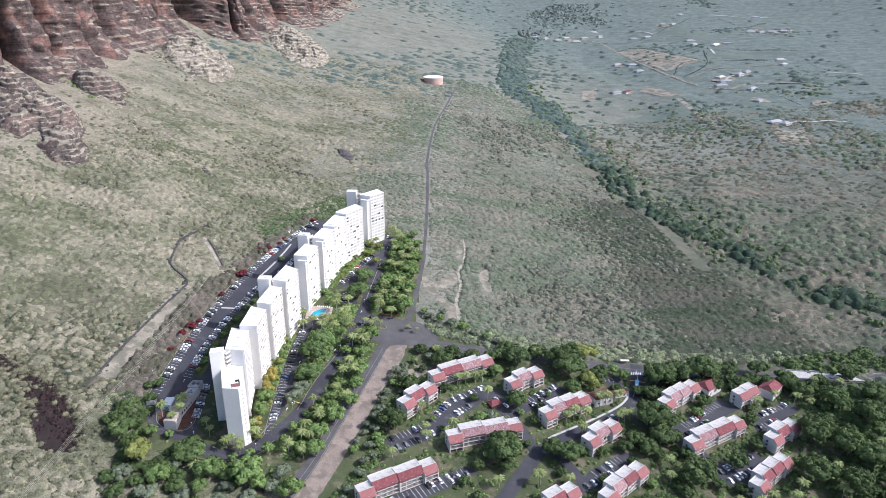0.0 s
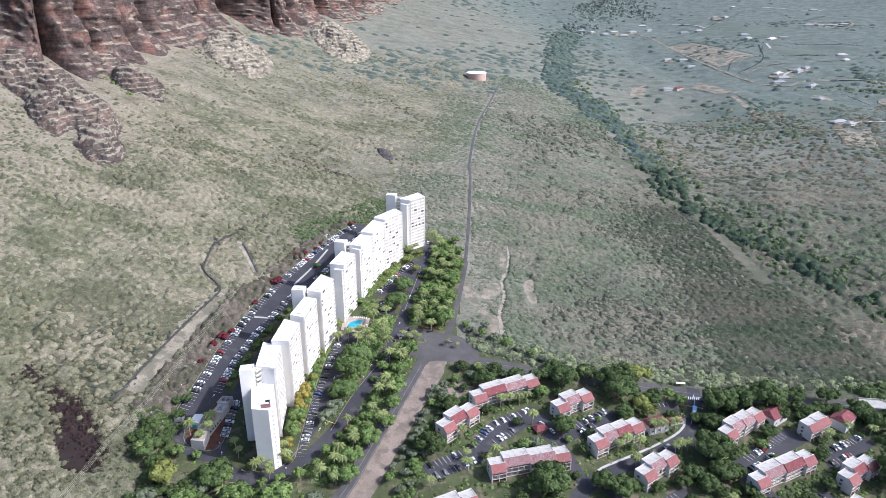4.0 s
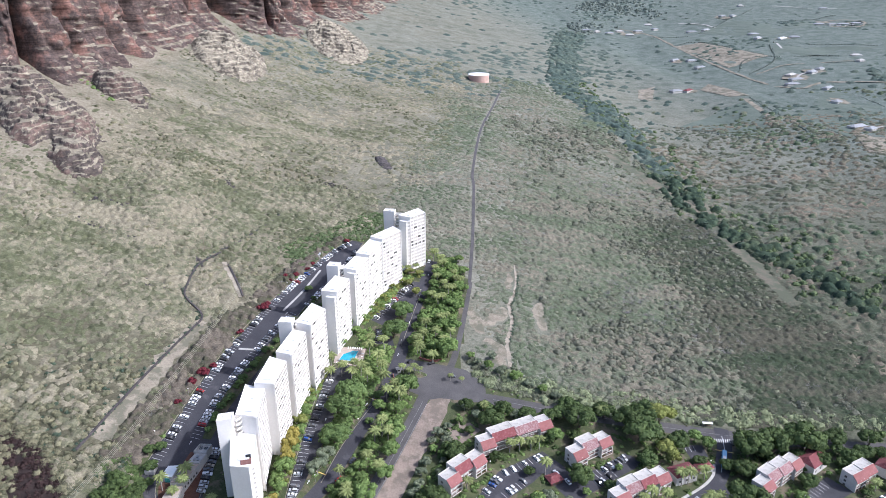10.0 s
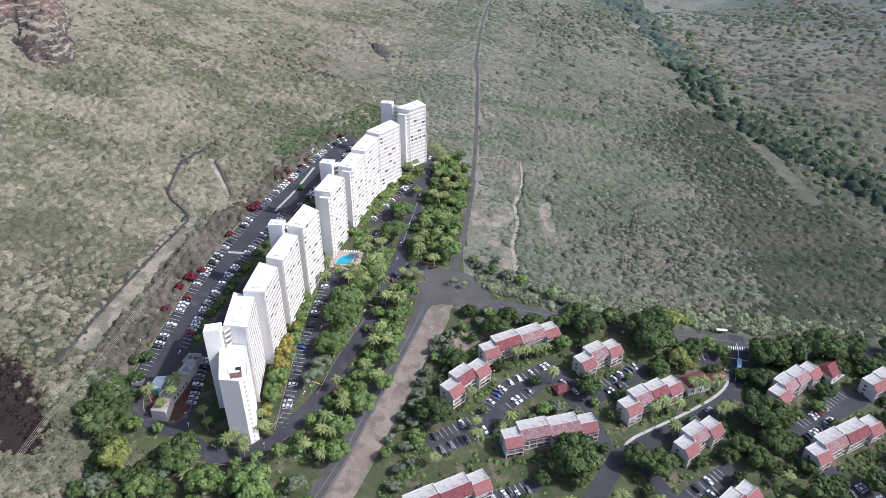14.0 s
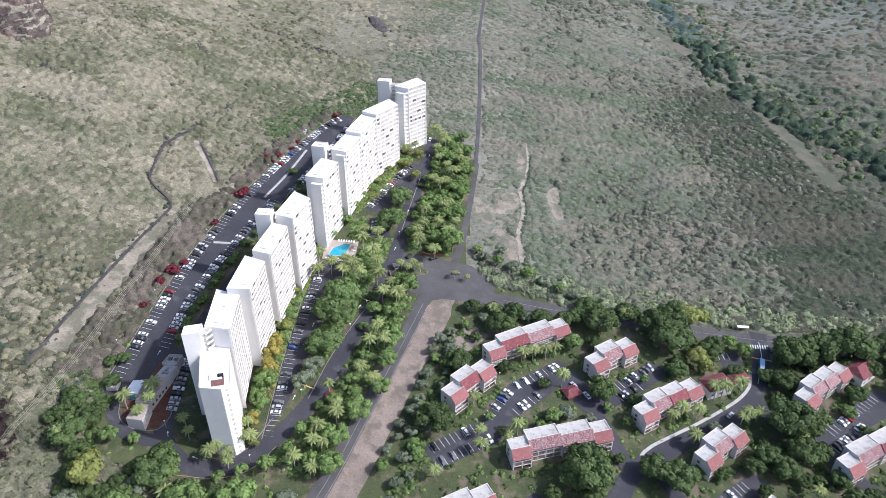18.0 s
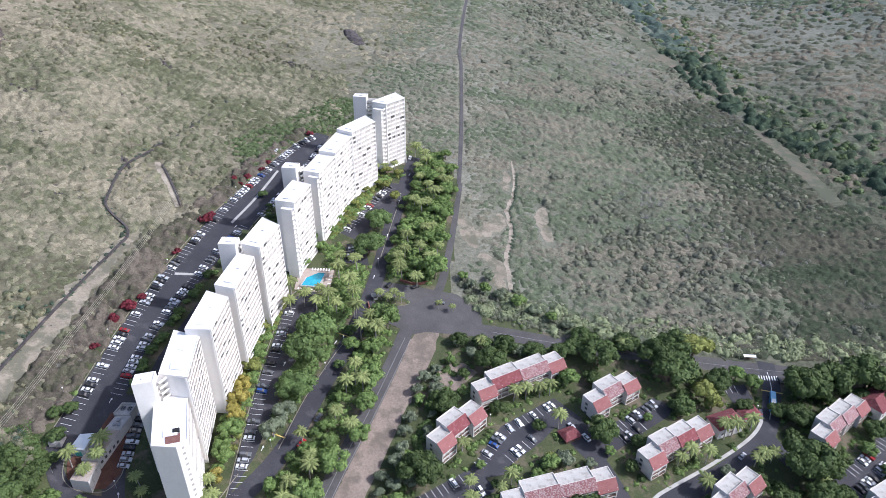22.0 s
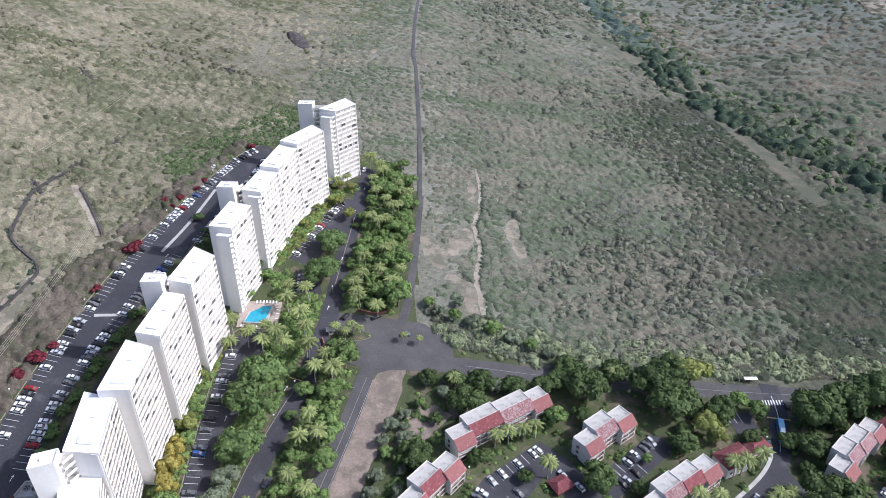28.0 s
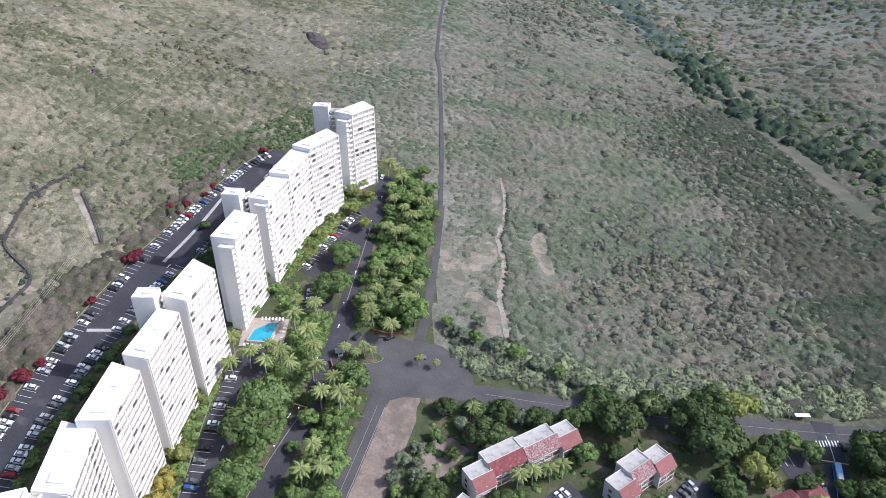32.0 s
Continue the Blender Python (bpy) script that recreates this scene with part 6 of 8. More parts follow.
def near_tree(x, y, gap):
    """Plan points that stand clear of the trees already planted."""
    spots = np.array([(ob.matrix_basis.translation.x, ob.matrix_basis.translation.y) for ob in scene.objects if ob.parent is None and ob.get("category") in ("tree", "palm tree")])
    return np.array([np.min(np.hypot(spots[:, 0] - a, spots[:, 1] - b)) < gap for a, b in zip(x, y)])


def fill(poly, tries, gap, kinds, seed, clear_of=0.6):
    """Further trees inside a polygon, a gap apart, off the paving and the houses; kinds: rows of kind, least and most radius."""
    r = np.random.default_rng(seed)
    lo, hi = np.min(poly, 0), np.max(poly, 0)
    x, y = r.uniform(lo[0], hi[0], tries), r.uniform(lo[1], hi[1], tries)
    ok = inside(poly, x, y) & ~in_paving(x, y, clear_of) & ~built_on(x, y)
    x, y = x[ok], y[ok]
    clear = ~near_tree(x, y, gap)
    taken = []
    for a, b in zip(x[clear], y[clear]):
        if all(math.hypot(a - c, b - d) > gap for c, d in taken):
            taken.append((a, b))
            kind, least, most = kinds[int(r.integers(0, len(kinds)))]
            plant(kind, a, b, r.uniform(least, most), r)


fill([(-76, 262), (-50, 262), (-29, 312), (-11, 362), (-24, 373), (-38, 372), (-54, 330), (-66, 298)], 420, 4.4, [(GREEN, 3.0, 4.6), (PALM, 1.0, 1.4), (GREEN, 2.6, 4.0), (GREEN, 3.2, 4.8)], 61, 2.0)
fill([(-26, 412), (0, 405), (6, 440), (14, 500), (-2, 530), (-10, 500), (-18, 455)], 700, 3.9, [(GREEN, 3.6, 5.6), (PALM, 1.0, 1.4), (GREEN, 3.0, 4.6), (GREEN, 3.2, 4.6), (GREEN, 2.6, 3.6)], 62)
fill([(-152, 226), (-60, 215), (-64, 240), (-118, 256), (-156, 262), (-168, 276), (-166, 292), (-157, 290)], 420, 5.6, [(DEEP, 4.0, 7.5), (DEEP, 3.5, 6.5), (DEEP, 4.0, 6.5)], 63)
fill([(-10, 200), (300, 160), (300, 346), (160, 352), (70, 366), (14, 366), (-4, 345), (-20, 270)], 420, 8.5, [(DEEP, 3.5, 6.5), (DEEP, 3.0, 5.0), (GREEN, 2.0, 3.5), (PALM, 1.0, 1.3)], 64)

fill([(-30, 262), (-21, 290), (-12, 318), (-3, 345), (4, 344), (3, 325), (-3, 300), (-10, 275), (-18, 256)], 200, 4.6, [(GREY, 2.8, 3.8), (GREEN, 2.6, 3.8), (GREY, 2.6, 3.4)], 65)

fill([(172, 334), (300, 326), (300, 348), (172, 351)], 160, 6.0, [(DEEP, 5.0, 8.5), (DEEP, 4.0, 7.0)], 66)
fill([(60, 200), (300, 160), (300, 340), (225, 330), (150, 300), (90, 268)], 420, 7.0, [(DEEP, 4.0, 7.5), (DEEP, 3.0, 5.5), (PALM, 1.0, 1.3)], 67)

MED = [bush_shape(30 + s, 22, 0.24, 0.70, 3, 6) for s in range(6)]
CANOPY = [bush_shape(50 + s, 70, 0.13, 0.60, 3, 8) for s in range(6)]
BIG = [bush_shape(70 + s, 40, 0.20, 0.85, 3, 7) for s in range(5)]
FAR = [bush_shape(90 + s, 8, 0.30, 0.7, 2, 7) for s in range(4)]


def twig_shape(seed):
    """A leafless thorn tree: forked pale twigs that fan out from one foot."""
    r = np.random.default_rng(seed)
    v, f = [], []
    for k in range(16):
        a, up = k * 2.4 + r.uniform(-0.4, 0.4), r.uniform(0.45, 0.95)
        p = np.zeros(3)
        for j, w in enumerate((0.030, 0.022, 0.014)):
            d = np.array([math.cos(a), math.sin(a), up]) * r.uniform(0.28, 0.42)
            q = p + d
            side = np.array([-math.sin(a), math.cos(a), 0.0]) * w
            k0 = len(v)
            v += [p - side, p + side, q + side * 0.7, q - side * 0.7]
            f.append((k0, k0 + 1, k0 + 2, k0 + 3))
            p, a, up = q, a + r.uniform(-0.8, 0.8), up * r.uniform(0.4, 1.0)
    return np.array(v), np.array(f)


TWIG = [twig_shape(s) for s in range(5)]


def cover(name, box, step, x, y, size, high, material, seed, label, category):
    """A closed cover of bushes: domes of foliage that run into one another, one mesh."""
    r = np.random.default_rng(seed)
    xs, ys = np.arange(box[0], box[1] + step, step), np.arange(box[2], box[3] + step, step)
    gx, gy = np.meshgrid(xs, ys)
    gx = gx + r.uniform(-0.35, 0.35, gx.shape) * step
    gy = gy + r.uniform(-0.35, 0.35, gy.shape) * step
    h = np.full(gx.shape, -1.0)
    for a, b, s, t in zip(x, y, size, high):
        i0, i1 = max(int((b - s - box[2]) / step) - 1, 0), int((b + s - box[2]) / step) + 2
        j0, j1 = max(int((a - s - box[0]) / step) - 1, 0), int((a + s - box[0]) / step) + 2
        d = ((gx[i0:i1, j0:j1] - a) ** 2 + (gy[i0:i1, j0:j1] - b) ** 2) / (s * s)
        h[i0:i1, j0:j1] = np.maximum(h[i0:i1, j0:j1], np.where(d < 1, t * np.sqrt(np.maximum(1 - d, 0)), -1))
    h = np.where(h > 0, h * r.uniform(0.72, 1.22, h.shape) + 0.05, -0.35)
    nx, ny = len(xs), len(ys)
    k = (np.arange(ny - 1)[:, None] * nx + np.arange(nx - 1)[None]).ravel()
    f = np.stack([k, k + 1, k + nx + 1, k + nx], -1)
    f = f[h.ravel()[f].max(1) > 0.1]
    used = np.zeros(nx * ny, bool)
    used[f.ravel()] = True
    where = np.cumsum(used) - 1
    v = np.stack([gx, gy, land(gx, gy) + h], -1).reshape(-1, 3)[used]
    return tagged(new(name, quick_mesh(name, v, where[f], material, smooth=True)), label, category, "", "stuff")


# slope to the west: low scrub in drifts that run down the fall, and taller thorn bushes among it
def drift(x, y, size, k):
    return noise2(x * 0.4 + y * 0.2, y - 0.3 * x, size, k)


def slope_edge(x, y, u):
    return x < -66 + 40 * u + np.clip((y - 560) / 300, 0, 1) * 90


BURNT = [(-242, 316), (-227, 315), (-199, 296), (-172, 266), (-176, 249), (-190, 246), (-232, 296)]
x, y, r = scatter(34000, (-420, -60, 215, 640), 1, lambda x, y, u: wild(x, y) & slope_edge(x, y, u) & ~inside(BURNT, x, y) & (u < (0.30 + 0.75 * drift(x, y, 24, 1.0)) * (1 - 0.8 * np.clip((-262 - x) / 50, 0, 1) * np.clip((y - 515) / 50, 0, 1))))
size = r.uniform(0.9, 2.1, len(x)) * (0.75 + 0.6 * drift(x, y, 33, 4.0)) * (1 + 0.35 * np.clip((430 - y) / 100, 0, 1))
cover("scrub", (-420, 20, 215, 640), 1.15, x, y, size, size * r.uniform(0.45, 0.95, len(x)), M["cover_slope"], 2, "dry olive-grey scrub closing over the lower slope", "scrub")
x, y, r = scatter(21000, (-420, 60, 636, 1250), 3, lambda x, y, u: wild(x, y) & slope_edge(x, y, u) & (u < (0.22 + 0.75 * drift(x, y, 30, 1.0)) * np.clip((x + 350) / 120, 0.10, 1) * np.clip((1300 - y) / 250, 0, 1)))
size = r.uniform(1.2, 2.7, len(x)) * (0.75 + 0.5 * drift(x, y, 40, 4.0))
cover("scrub", (-420, 70, 636, 1260), 1.9, x, y, size, size * r.uniform(0.3, 0.65, len(x)), M["cover_slope"], 4, "dry grey-green scrub on the upper slope", "scrub")
x, y, r = scatter(5200, (-400, -100, 215, 760), 85, lambda x, y, u: wild(x, y) & slope_edge(x, y, u) & ~inside(BURNT, x, y) & (u < np.clip(drift(x, y, 26, 7.0) * 1.9 - 0.75 + np.clip((380 - y) / 130, 0, 1), 0.03, 1)))
thicket("bushes", x[::2], y[::2], r.uniform(1.6, 3.4, len(x[::2])), CANOPY, M["scrub_tan"], 87, "dry yellow-olive bushes on the slope", "bushes")
x, y = x[1::2], y[1::2]
thicket("bushes", x, y, r.uniform(1.5, 3.2, len(x)), CANOPY, M["scrub_olive"], 86, "olive thorn bushes on the slope", "bushes")
runs = [curve_through(p, 2.4) for p in ([(-315, 896), (-249, 836), (-202, 810), (-155, 792)], [(-178, 1018), (-108, 948), (-45, 882), (0, 826)], [(-279, 676), (-229, 614), (-183, 541)], [(-202, 706), (-144, 659), (-87, 632)], [(-120, 800), (-80, 742), (-40, 690)], [(-135, 576), (-153, 537), (-171, 497)])]
p = np.concatenate(runs) + np.random.default_rng(51).normal(0, 5.5, (sum(len(q) for q in runs), 2))
thicket("bushes", p[:, 0], p[:, 1], np.random.default_rng(52).uniform(1.2, 3.0, len(p)), MED, M["scrub_olive"], 53, "green bushes along the dry runnels", "bushes")
x, y, r = scatter(300, (-392, -318, 690, 800), 54, lambda x, y, u: np.abs((y - 735) - (x + 358) * -0.9) < 14)
thicket("bushes", x, y, r.uniform(1.8, 3.6, len(x)), MED, M["leaf_green"], 55, "fresh green bushes in the cleft below the cliff", "bushes")
ROCK = [bush_shape(120 + k, 3, 0.5, 0.55, 2, 6) for k in range(4)]
LAVA = [[(-202, 548), (-186, 540), (-175, 529)], [(-282, 529), (-264, 526), (-247, 526.5)], [(-270, 495), (-258, 496), (-236, 489), (-214, 482)], [(-111, 645), (-95, 641.6), (-79, 620)], [(-186, 482), (-175, 478)], [(-215, 442), (-189, 443)], [(-204, 618), (-194, 611), (-177, 588)]]
p = np.concatenate([curve_through(q, 1.0) for q in LAVA])
p = p + np.random.default_rng(57).normal(0, 2.1, p.shape)
thicket("boulders", p[:, 0], p[:, 1], np.random.default_rng(58).uniform(1.0, 2.6, len(p)), ROCK, M["lava"], 59, "dark lava boulders in broken lines on the slope", "rocks")
p = p[::2] + np.random.default_rng(60).normal(0, 3.0, p[::2].shape)
thicket("bushes", p[:, 0], p[:, 1], np.random.default_rng(61).uniform(0.8, 2.0, len(p)), MED, M["scrub_olive"], 62, "dark bushes among the lava boulders", "bushes")
# the band of dense green behind the last tower
x, y, r = scatter(2600, (-135, -10, 490, 600), 5, lambda x, y, u: wild(x, y) & (np.abs((x + 85) * 0.78 - (y - 545) * 0.62) < 16 + 6 * u) & (np.hypot(x + 75, y - 550) < 62))
thicket("bushes", x, y, r.uniform(1.8, 3.4, len(x)), CANOPY, M["thicket_green"], 6, "dense bright green thicket above the car park", "bushes")
# the flat field to the east, and the bare bank where it ends above the creek
BANK = [(200, 868), (216, 830), (250, 744), (268, 664), (276, 602), (282, 520)]
ribbon("bank", BANK, [16, 15, 15, 14, 13, 9], 0.12, M["bank_soil"], ragged=0.16, label="bare brown bank above the creek", category="ground")


def bank(x, y):
    d = np.full(x.shape, 1e9)
    for a in curve_through(BANK, 4.0):
        d = np.minimum(d, np.hypot(x - a[0], y - a[1]))
    return d


def in_field(x, y, u):
    return wild(x, y) & (bank(x, y) > 7) & (x > -62 + 34 * u + np.clip((556 - y) / 24, 0, 1) * 78 + np.clip((y - 620) / 300, 0, 1) * 60) & (x < 300 - np.clip((y - 640) / 400, 0, 1) * 90 + 14 * np.sin(y / 50))


x, y, r = scatter(35000, (-62, 340, 366, 680), 7, lambda x, y, u: in_field(x, y, u) & (u < 0.45 + 0.6 * noise2(x, y, 40, 2.0)))
size = r.uniform(1.0, 2.4, len(x)) * (0.7 + 0.8 * noise2(x, y, 37, 6.0) * np.clip((x - 30) / 90, 0.2, 1))
low = x + 9 * np.sin(y / 23) + 45 * np.clip((402 - y) / 25, 0, 1) < r.uniform(165, 215, len(x))
cover("scrub", (-60, 225, 364, 682), 1.1, x[low], y[low], size[low], (size * r.uniform(0.4, 0.8, len(x)))[low], M["cover_field"], 8, "low grey-green scrub closing over the flat field", "scrub")
cover("scrub", (150, 345, 364, 682), 1.1, x[~low], y[~low], size[~low], (size * r.uniform(0.4, 0.8, len(x)))[~low], M["cover_east"], 28, "darker brown-green scrub towards the creek", "scrub")
x, y, r = scatter(18500, (-62, 300, 676, 1180), 9, lambda x, y, u: in_field(x, y, u) & (u < (0.4 + 0.6 * noise2(x, y, 40, 2.0)) * np.clip((1250 - y) / 250, 0, 1)))
size = r.uniform(1.2, 2.6, len(x)) * (0.7 + 0.7 * noise2(x, y, 37, 6.0))
cover("scrub", (-60, 310, 676, 1190), 1.8, x, y, size, size * r.uniform(0.35, 0.75, len(x)), M["cover_field"], 10, "grey-green scrub over the upper field", "scrub")


def grove(x, y):
    """Where the taller canopies of the field gather."""
    core = np.exp(-(((x - 158) / 42) ** 2 + ((y - 448) / 58) ** 2))
    return np.clip(noise2(x, y, 33, 9.0) * 2.6 - 0.85 + 0.7 * core, 0.04, 1) * np.clip((x - 70) / 60, 0.06, 1)


x, y, r = scatter(2900, (40, 300, 378, 960), 83, lambda x, y, u: in_field(x, y, u) & (x < 262) & (u < grove(x, y)))
thicket("bushes", x, y, r.uniform(2.6, 5.4, len(x)), CANOPY, M["scrub_grey"], 84, "broad grey-green thorn canopies over the field", "bushes")
x, y, r = scatter(2300, (60, 300, 378, 900), 81, lambda x, y, u: in_field(x, y, u) & (u < grove(x + 15, y - 10)))
thicket("bushes", x, y, r.uniform(1.8, 3.6, len(x)), CANOPY, M["scrub_green"], 82, "fresher green thorn canopies among the scrub", "bushes")
# the taller shrubs between the field and the road
p = curve_through([(46, 392), (63, 384), (78, 381), (102, 381), (124, 376), (140, 372)], 1.5)
p = p + np.random.default_rng(95).normal(0, 2.4, p.shape)
p = p[wild(p[:, 0], p[:, 1]) | inside(GROUNDS, p[:, 0], p[:, 1]) & ~lanes(p[:, 0], p[:, 1])]
thicket("bushes", p[:, 0], p[:, 1], np.random.default_rng(96).uniform(2.2, 4.2, len(p)), CANOPY, M["scrub_green"], 97, "tall pale green shrubs between field and road", "bushes")
p = curve_through([(17.3, 408.0), (25.1, 395.6), (32.9, 384.6), (48.1, 380.5), (68.1, 378.5)], 1.1)
p = np.concatenate([p, p]) + np.random.default_rng(98).normal(0, 2.0, (2 * len(p), 2)) + [0.8, 1.2]
thicket("bushes", p[:, 0], p[:, 1], np.random.default_rng(99).uniform(1.6, 3.4, len(p)), CANOPY, M["scrub_green"], 100, "pale green shrubs round the edge of the forecourt", "bushes")
x, y, r = scatter(1500, (60, 290, 400, 760), 91, lambda x, y, u: in_field(x, y, u) & (u < np.clip(noise2(x, y, 27, 3.1) * 3.0 - 1.9, 0.03, 1)))
thicket("bare_thorns", x, y, r.uniform(2.2, 4.6, len(x)), TWIG, M["twig_grey"], 92, "leafless pale grey thorn trees in the scrub", "bushes")
x, y, r = scatter(900, (-330, -140, 300, 620), 93, lambda x, y, u: wild(x, y) & (u < np.clip(drift(x, y, 21, 5.7) * 2.8 - 1.6, 0.02, 1)))
thicket("bare_thorns", x, y, r.uniform(1.6, 3.4, len(x)), TWIG, M["scrub_brown"], 94, "brown leafless thorn scrub on the slope", "bushes")
# woods along the creek
CREEK = [(420, 385), (350, 470), (318, 556), (292, 626), (268, 680), (260, 790), (255, 910), (234, 1057), (206, 1210), (240, 1450), (305, 1760)]
line = curve_through(CREEK, 5.0)


def off_creek(x, y):
    d = np.full(x.shape, 1e9)
    for a in line[::3]:
        d = np.minimum(d, np.hypot(x - a[0], y - a[1]))
    return d


x, y, r = scatter(11000, (150, 520, 352, 1800), 11, lambda x, y, u: wild(x, y) & (off_creek(x, y) < (12 + (y > 700) * 4 + (y > 1000) * 8) * (0.5 + u)))
size = r.uniform(3.0, 6.0, len(x))
near = y < 800
cover("creek_woods", (150, 525, 350, 810), 1.7, x[near], y[near], size[near], (size * r.uniform(0.7, 1.0, len(x)))[near], M["cover_creek"], 27, "closed dark canopy along the creek bed", "woods")
# the upper creek takes the haze-tinted canopy colour
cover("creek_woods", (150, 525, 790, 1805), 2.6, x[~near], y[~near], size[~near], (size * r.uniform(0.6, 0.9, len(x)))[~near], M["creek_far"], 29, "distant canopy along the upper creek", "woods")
x, y = x[near][::3], y[near][::3]
thicket("creek_woods", x, y, r.uniform(3.2, 6.0, len(x)), BIG, M["leaf_creek"], 12, "dark green woods along the creek bed", "woods")
x, y, r = scatter(3600, (180, 520, 352, 1250), 13, lambda x, y, u: wild(x, y) & (off_creek(x - 12, y) < 38 * u + 6) & (bank(x, y) > 12))
thicket("creek_woods", x, y, r.uniform(2.6, 4.6, len(x)), BIG, M["thicket_green"], 14, "lighter green trees on the creek banks", "woods")
# rough pasture and woods past the creek
x, y, r = scatter(15000, (250, 800, 300, 1020), 15, lambda x, y, u: wild(x, y) & (bank(x, y) > 9) & (x > 285 - np.clip((y - 560) / 300, 0, 1) * 30) & (u < 0.35 + 0.6 * noise2(x, y, 45, 3.0)))
size = r.uniform(1.5, 3.4, len(x)) * (0.7 + 0.6 * noise2(x, y, 52, 1.0))
cover("scrub", (240, 810, 295, 1030), 2.1, x, y, size, size * r.uniform(0.35, 0.75, len(x)), M["cover_bank"], 16, "dry scrub over the far bank", "scrub")
x, y, r = scatter(4200, (250, 800, 300, 1150), 17, lambda x, y, u: wild(x, y) & (bank(x, y) > 14) & (x > 290 - np.clip((y - 560) / 300, 0, 1) * 30) & (u < np.clip(noise2(x, y, 48, 5.0) * 3.4 - 1.9 + np.clip((500 - y) / 150, 0, 1), 0.04, 1)))
size = r.uniform(2.0, 5.0, len(x))
cover("woods", (240, 812, 295, 1160), 1.7, x, y, size, size * r.uniform(0.42, 0.70, len(x)), M["cover_woods"], 18, "grey-green thorn trees on the far bank", "woods")
# the far valley, its foliage coloured paler and bluer for haze
x, y, r = scatter(9000, (-330, 1500, 1000, 2700), 19, lambda x, y, u: wild(x, y) & (u < np.clip(noise2(x, y, 110, 2.5) * 2.4 - 1.0, 0.08, 1) * np.clip((420 - x) / 150, 0.12, 1)))
size = r.uniform(3.0, 7.0, len(x))
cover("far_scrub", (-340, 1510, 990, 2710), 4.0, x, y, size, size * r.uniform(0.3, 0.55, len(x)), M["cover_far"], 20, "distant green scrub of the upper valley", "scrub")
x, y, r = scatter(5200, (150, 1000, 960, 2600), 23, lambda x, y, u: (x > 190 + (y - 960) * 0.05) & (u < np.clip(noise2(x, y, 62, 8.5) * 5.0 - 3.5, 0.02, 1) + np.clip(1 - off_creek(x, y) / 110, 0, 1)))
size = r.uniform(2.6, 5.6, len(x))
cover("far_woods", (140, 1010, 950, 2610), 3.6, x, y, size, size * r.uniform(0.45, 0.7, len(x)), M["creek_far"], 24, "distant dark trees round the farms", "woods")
x, y, r = scatter(2200, (225, 440, 150, 372), 43, lambda x, y, u: (x > 262 + 25 * u) & (np.abs(y - 346 + 0.13 * (x - 290)) > 7))
thicket("woods", x, y, r.uniform(3.0, 5.5, len(x)), BIG, M["leaf_deep"], 44, "dense dark woods beside the creek", "woods")
x, y, r = scatter(900, (-260, -110, 190, 275), 45, lambda x, y, u: wild(x, y) & (u < 0.8) & ~inside(BURNT, x, y))
thicket("bushes", x, y, r.uniform(2.0, 4.0, len(x)), BIG, M["scrub_olive"], 46, "grey-green thorn thicket below the car park", "bushes")
# brown thorn scrub between the ditch and the car park
THORNS = [(-176, 300), (-165, 352), (-151, 418), (-134, 452), (-114, 500), (-88, 546), (-78, 551), (-93, 525), (-123, 451), (-143, 377), (-155, 300)]
x, y, r = scatter(6500, (-195, -70, 290, 560), 87, lambda x, y, u: inside(THORNS, x, y) & ~in_paving(x, y, 0.2))
size = r.uniform(1.1, 2.7, len(x))
cover("scrub", (-196, -68, 290, 562), 1.0, x, y, size, size * r.uniform(0.7, 1.25, len(x)), M["cover_brown"], 88, "brown thorn scrub above the car park", "scrub")
x, y, r = scatter(1300, (-195, -70, 290, 560), 89, lambda x, y, u: inside(THORNS, x, y) & ~in_paving(x, y, 0.8))
thicket("bare_thorns", x, y, r.uniform(1.6, 3.0, len(x)), TWIG, M["twig_grey"], 90, "leafless grey thorn bushes above the car park", "bushes")
x, y, r = scatter(700, (-200, -148, 225, 312), 97, lambda x, y, u: inside([(-150, 300), (-160, 305), (-176, 298), (-168, 270), (-160, 248), (-150, 234), (-118, 240), (-118, 254), (-146, 264), (-150, 284)], x, y) & ~in_paving(x, y, 0.8))
thicket("bushes", x, y, r.uniform(1.8, 3.6, len(x)), CANOPY, M["leaf_deep"], 98, "dark bushes under the trees at the foot of the slope", "bushes")
# pale green trees along the valley road
x, y, r = scatter(800, (18, 300, 366, 402), 99, lambda x, y, u: ~in_paving(x, y, 2.6) & (y < 386 - 0.07 * (x - 30) + 9 * u + np.clip((80 - x) / 50, 0, 1) * 12) & (y > 374 - 0.09 * (x - 30)))
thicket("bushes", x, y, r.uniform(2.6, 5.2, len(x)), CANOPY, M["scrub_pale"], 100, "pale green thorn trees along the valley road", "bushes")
# under the trees of the grounds
x, y, r = scatter(5200, (-152, 330, 150, 560), 25, lambda x, y, u: inside(GROUNDS, x, y) & ~in_paving(x, y) & ~built_on(x, y))
thicket("undergrowth", x, y, r.uniform(0.8, 2.1, len(x)), MED, M["leaf_green"], 26, "low garden shrubs and undergrowth", "shrubs")

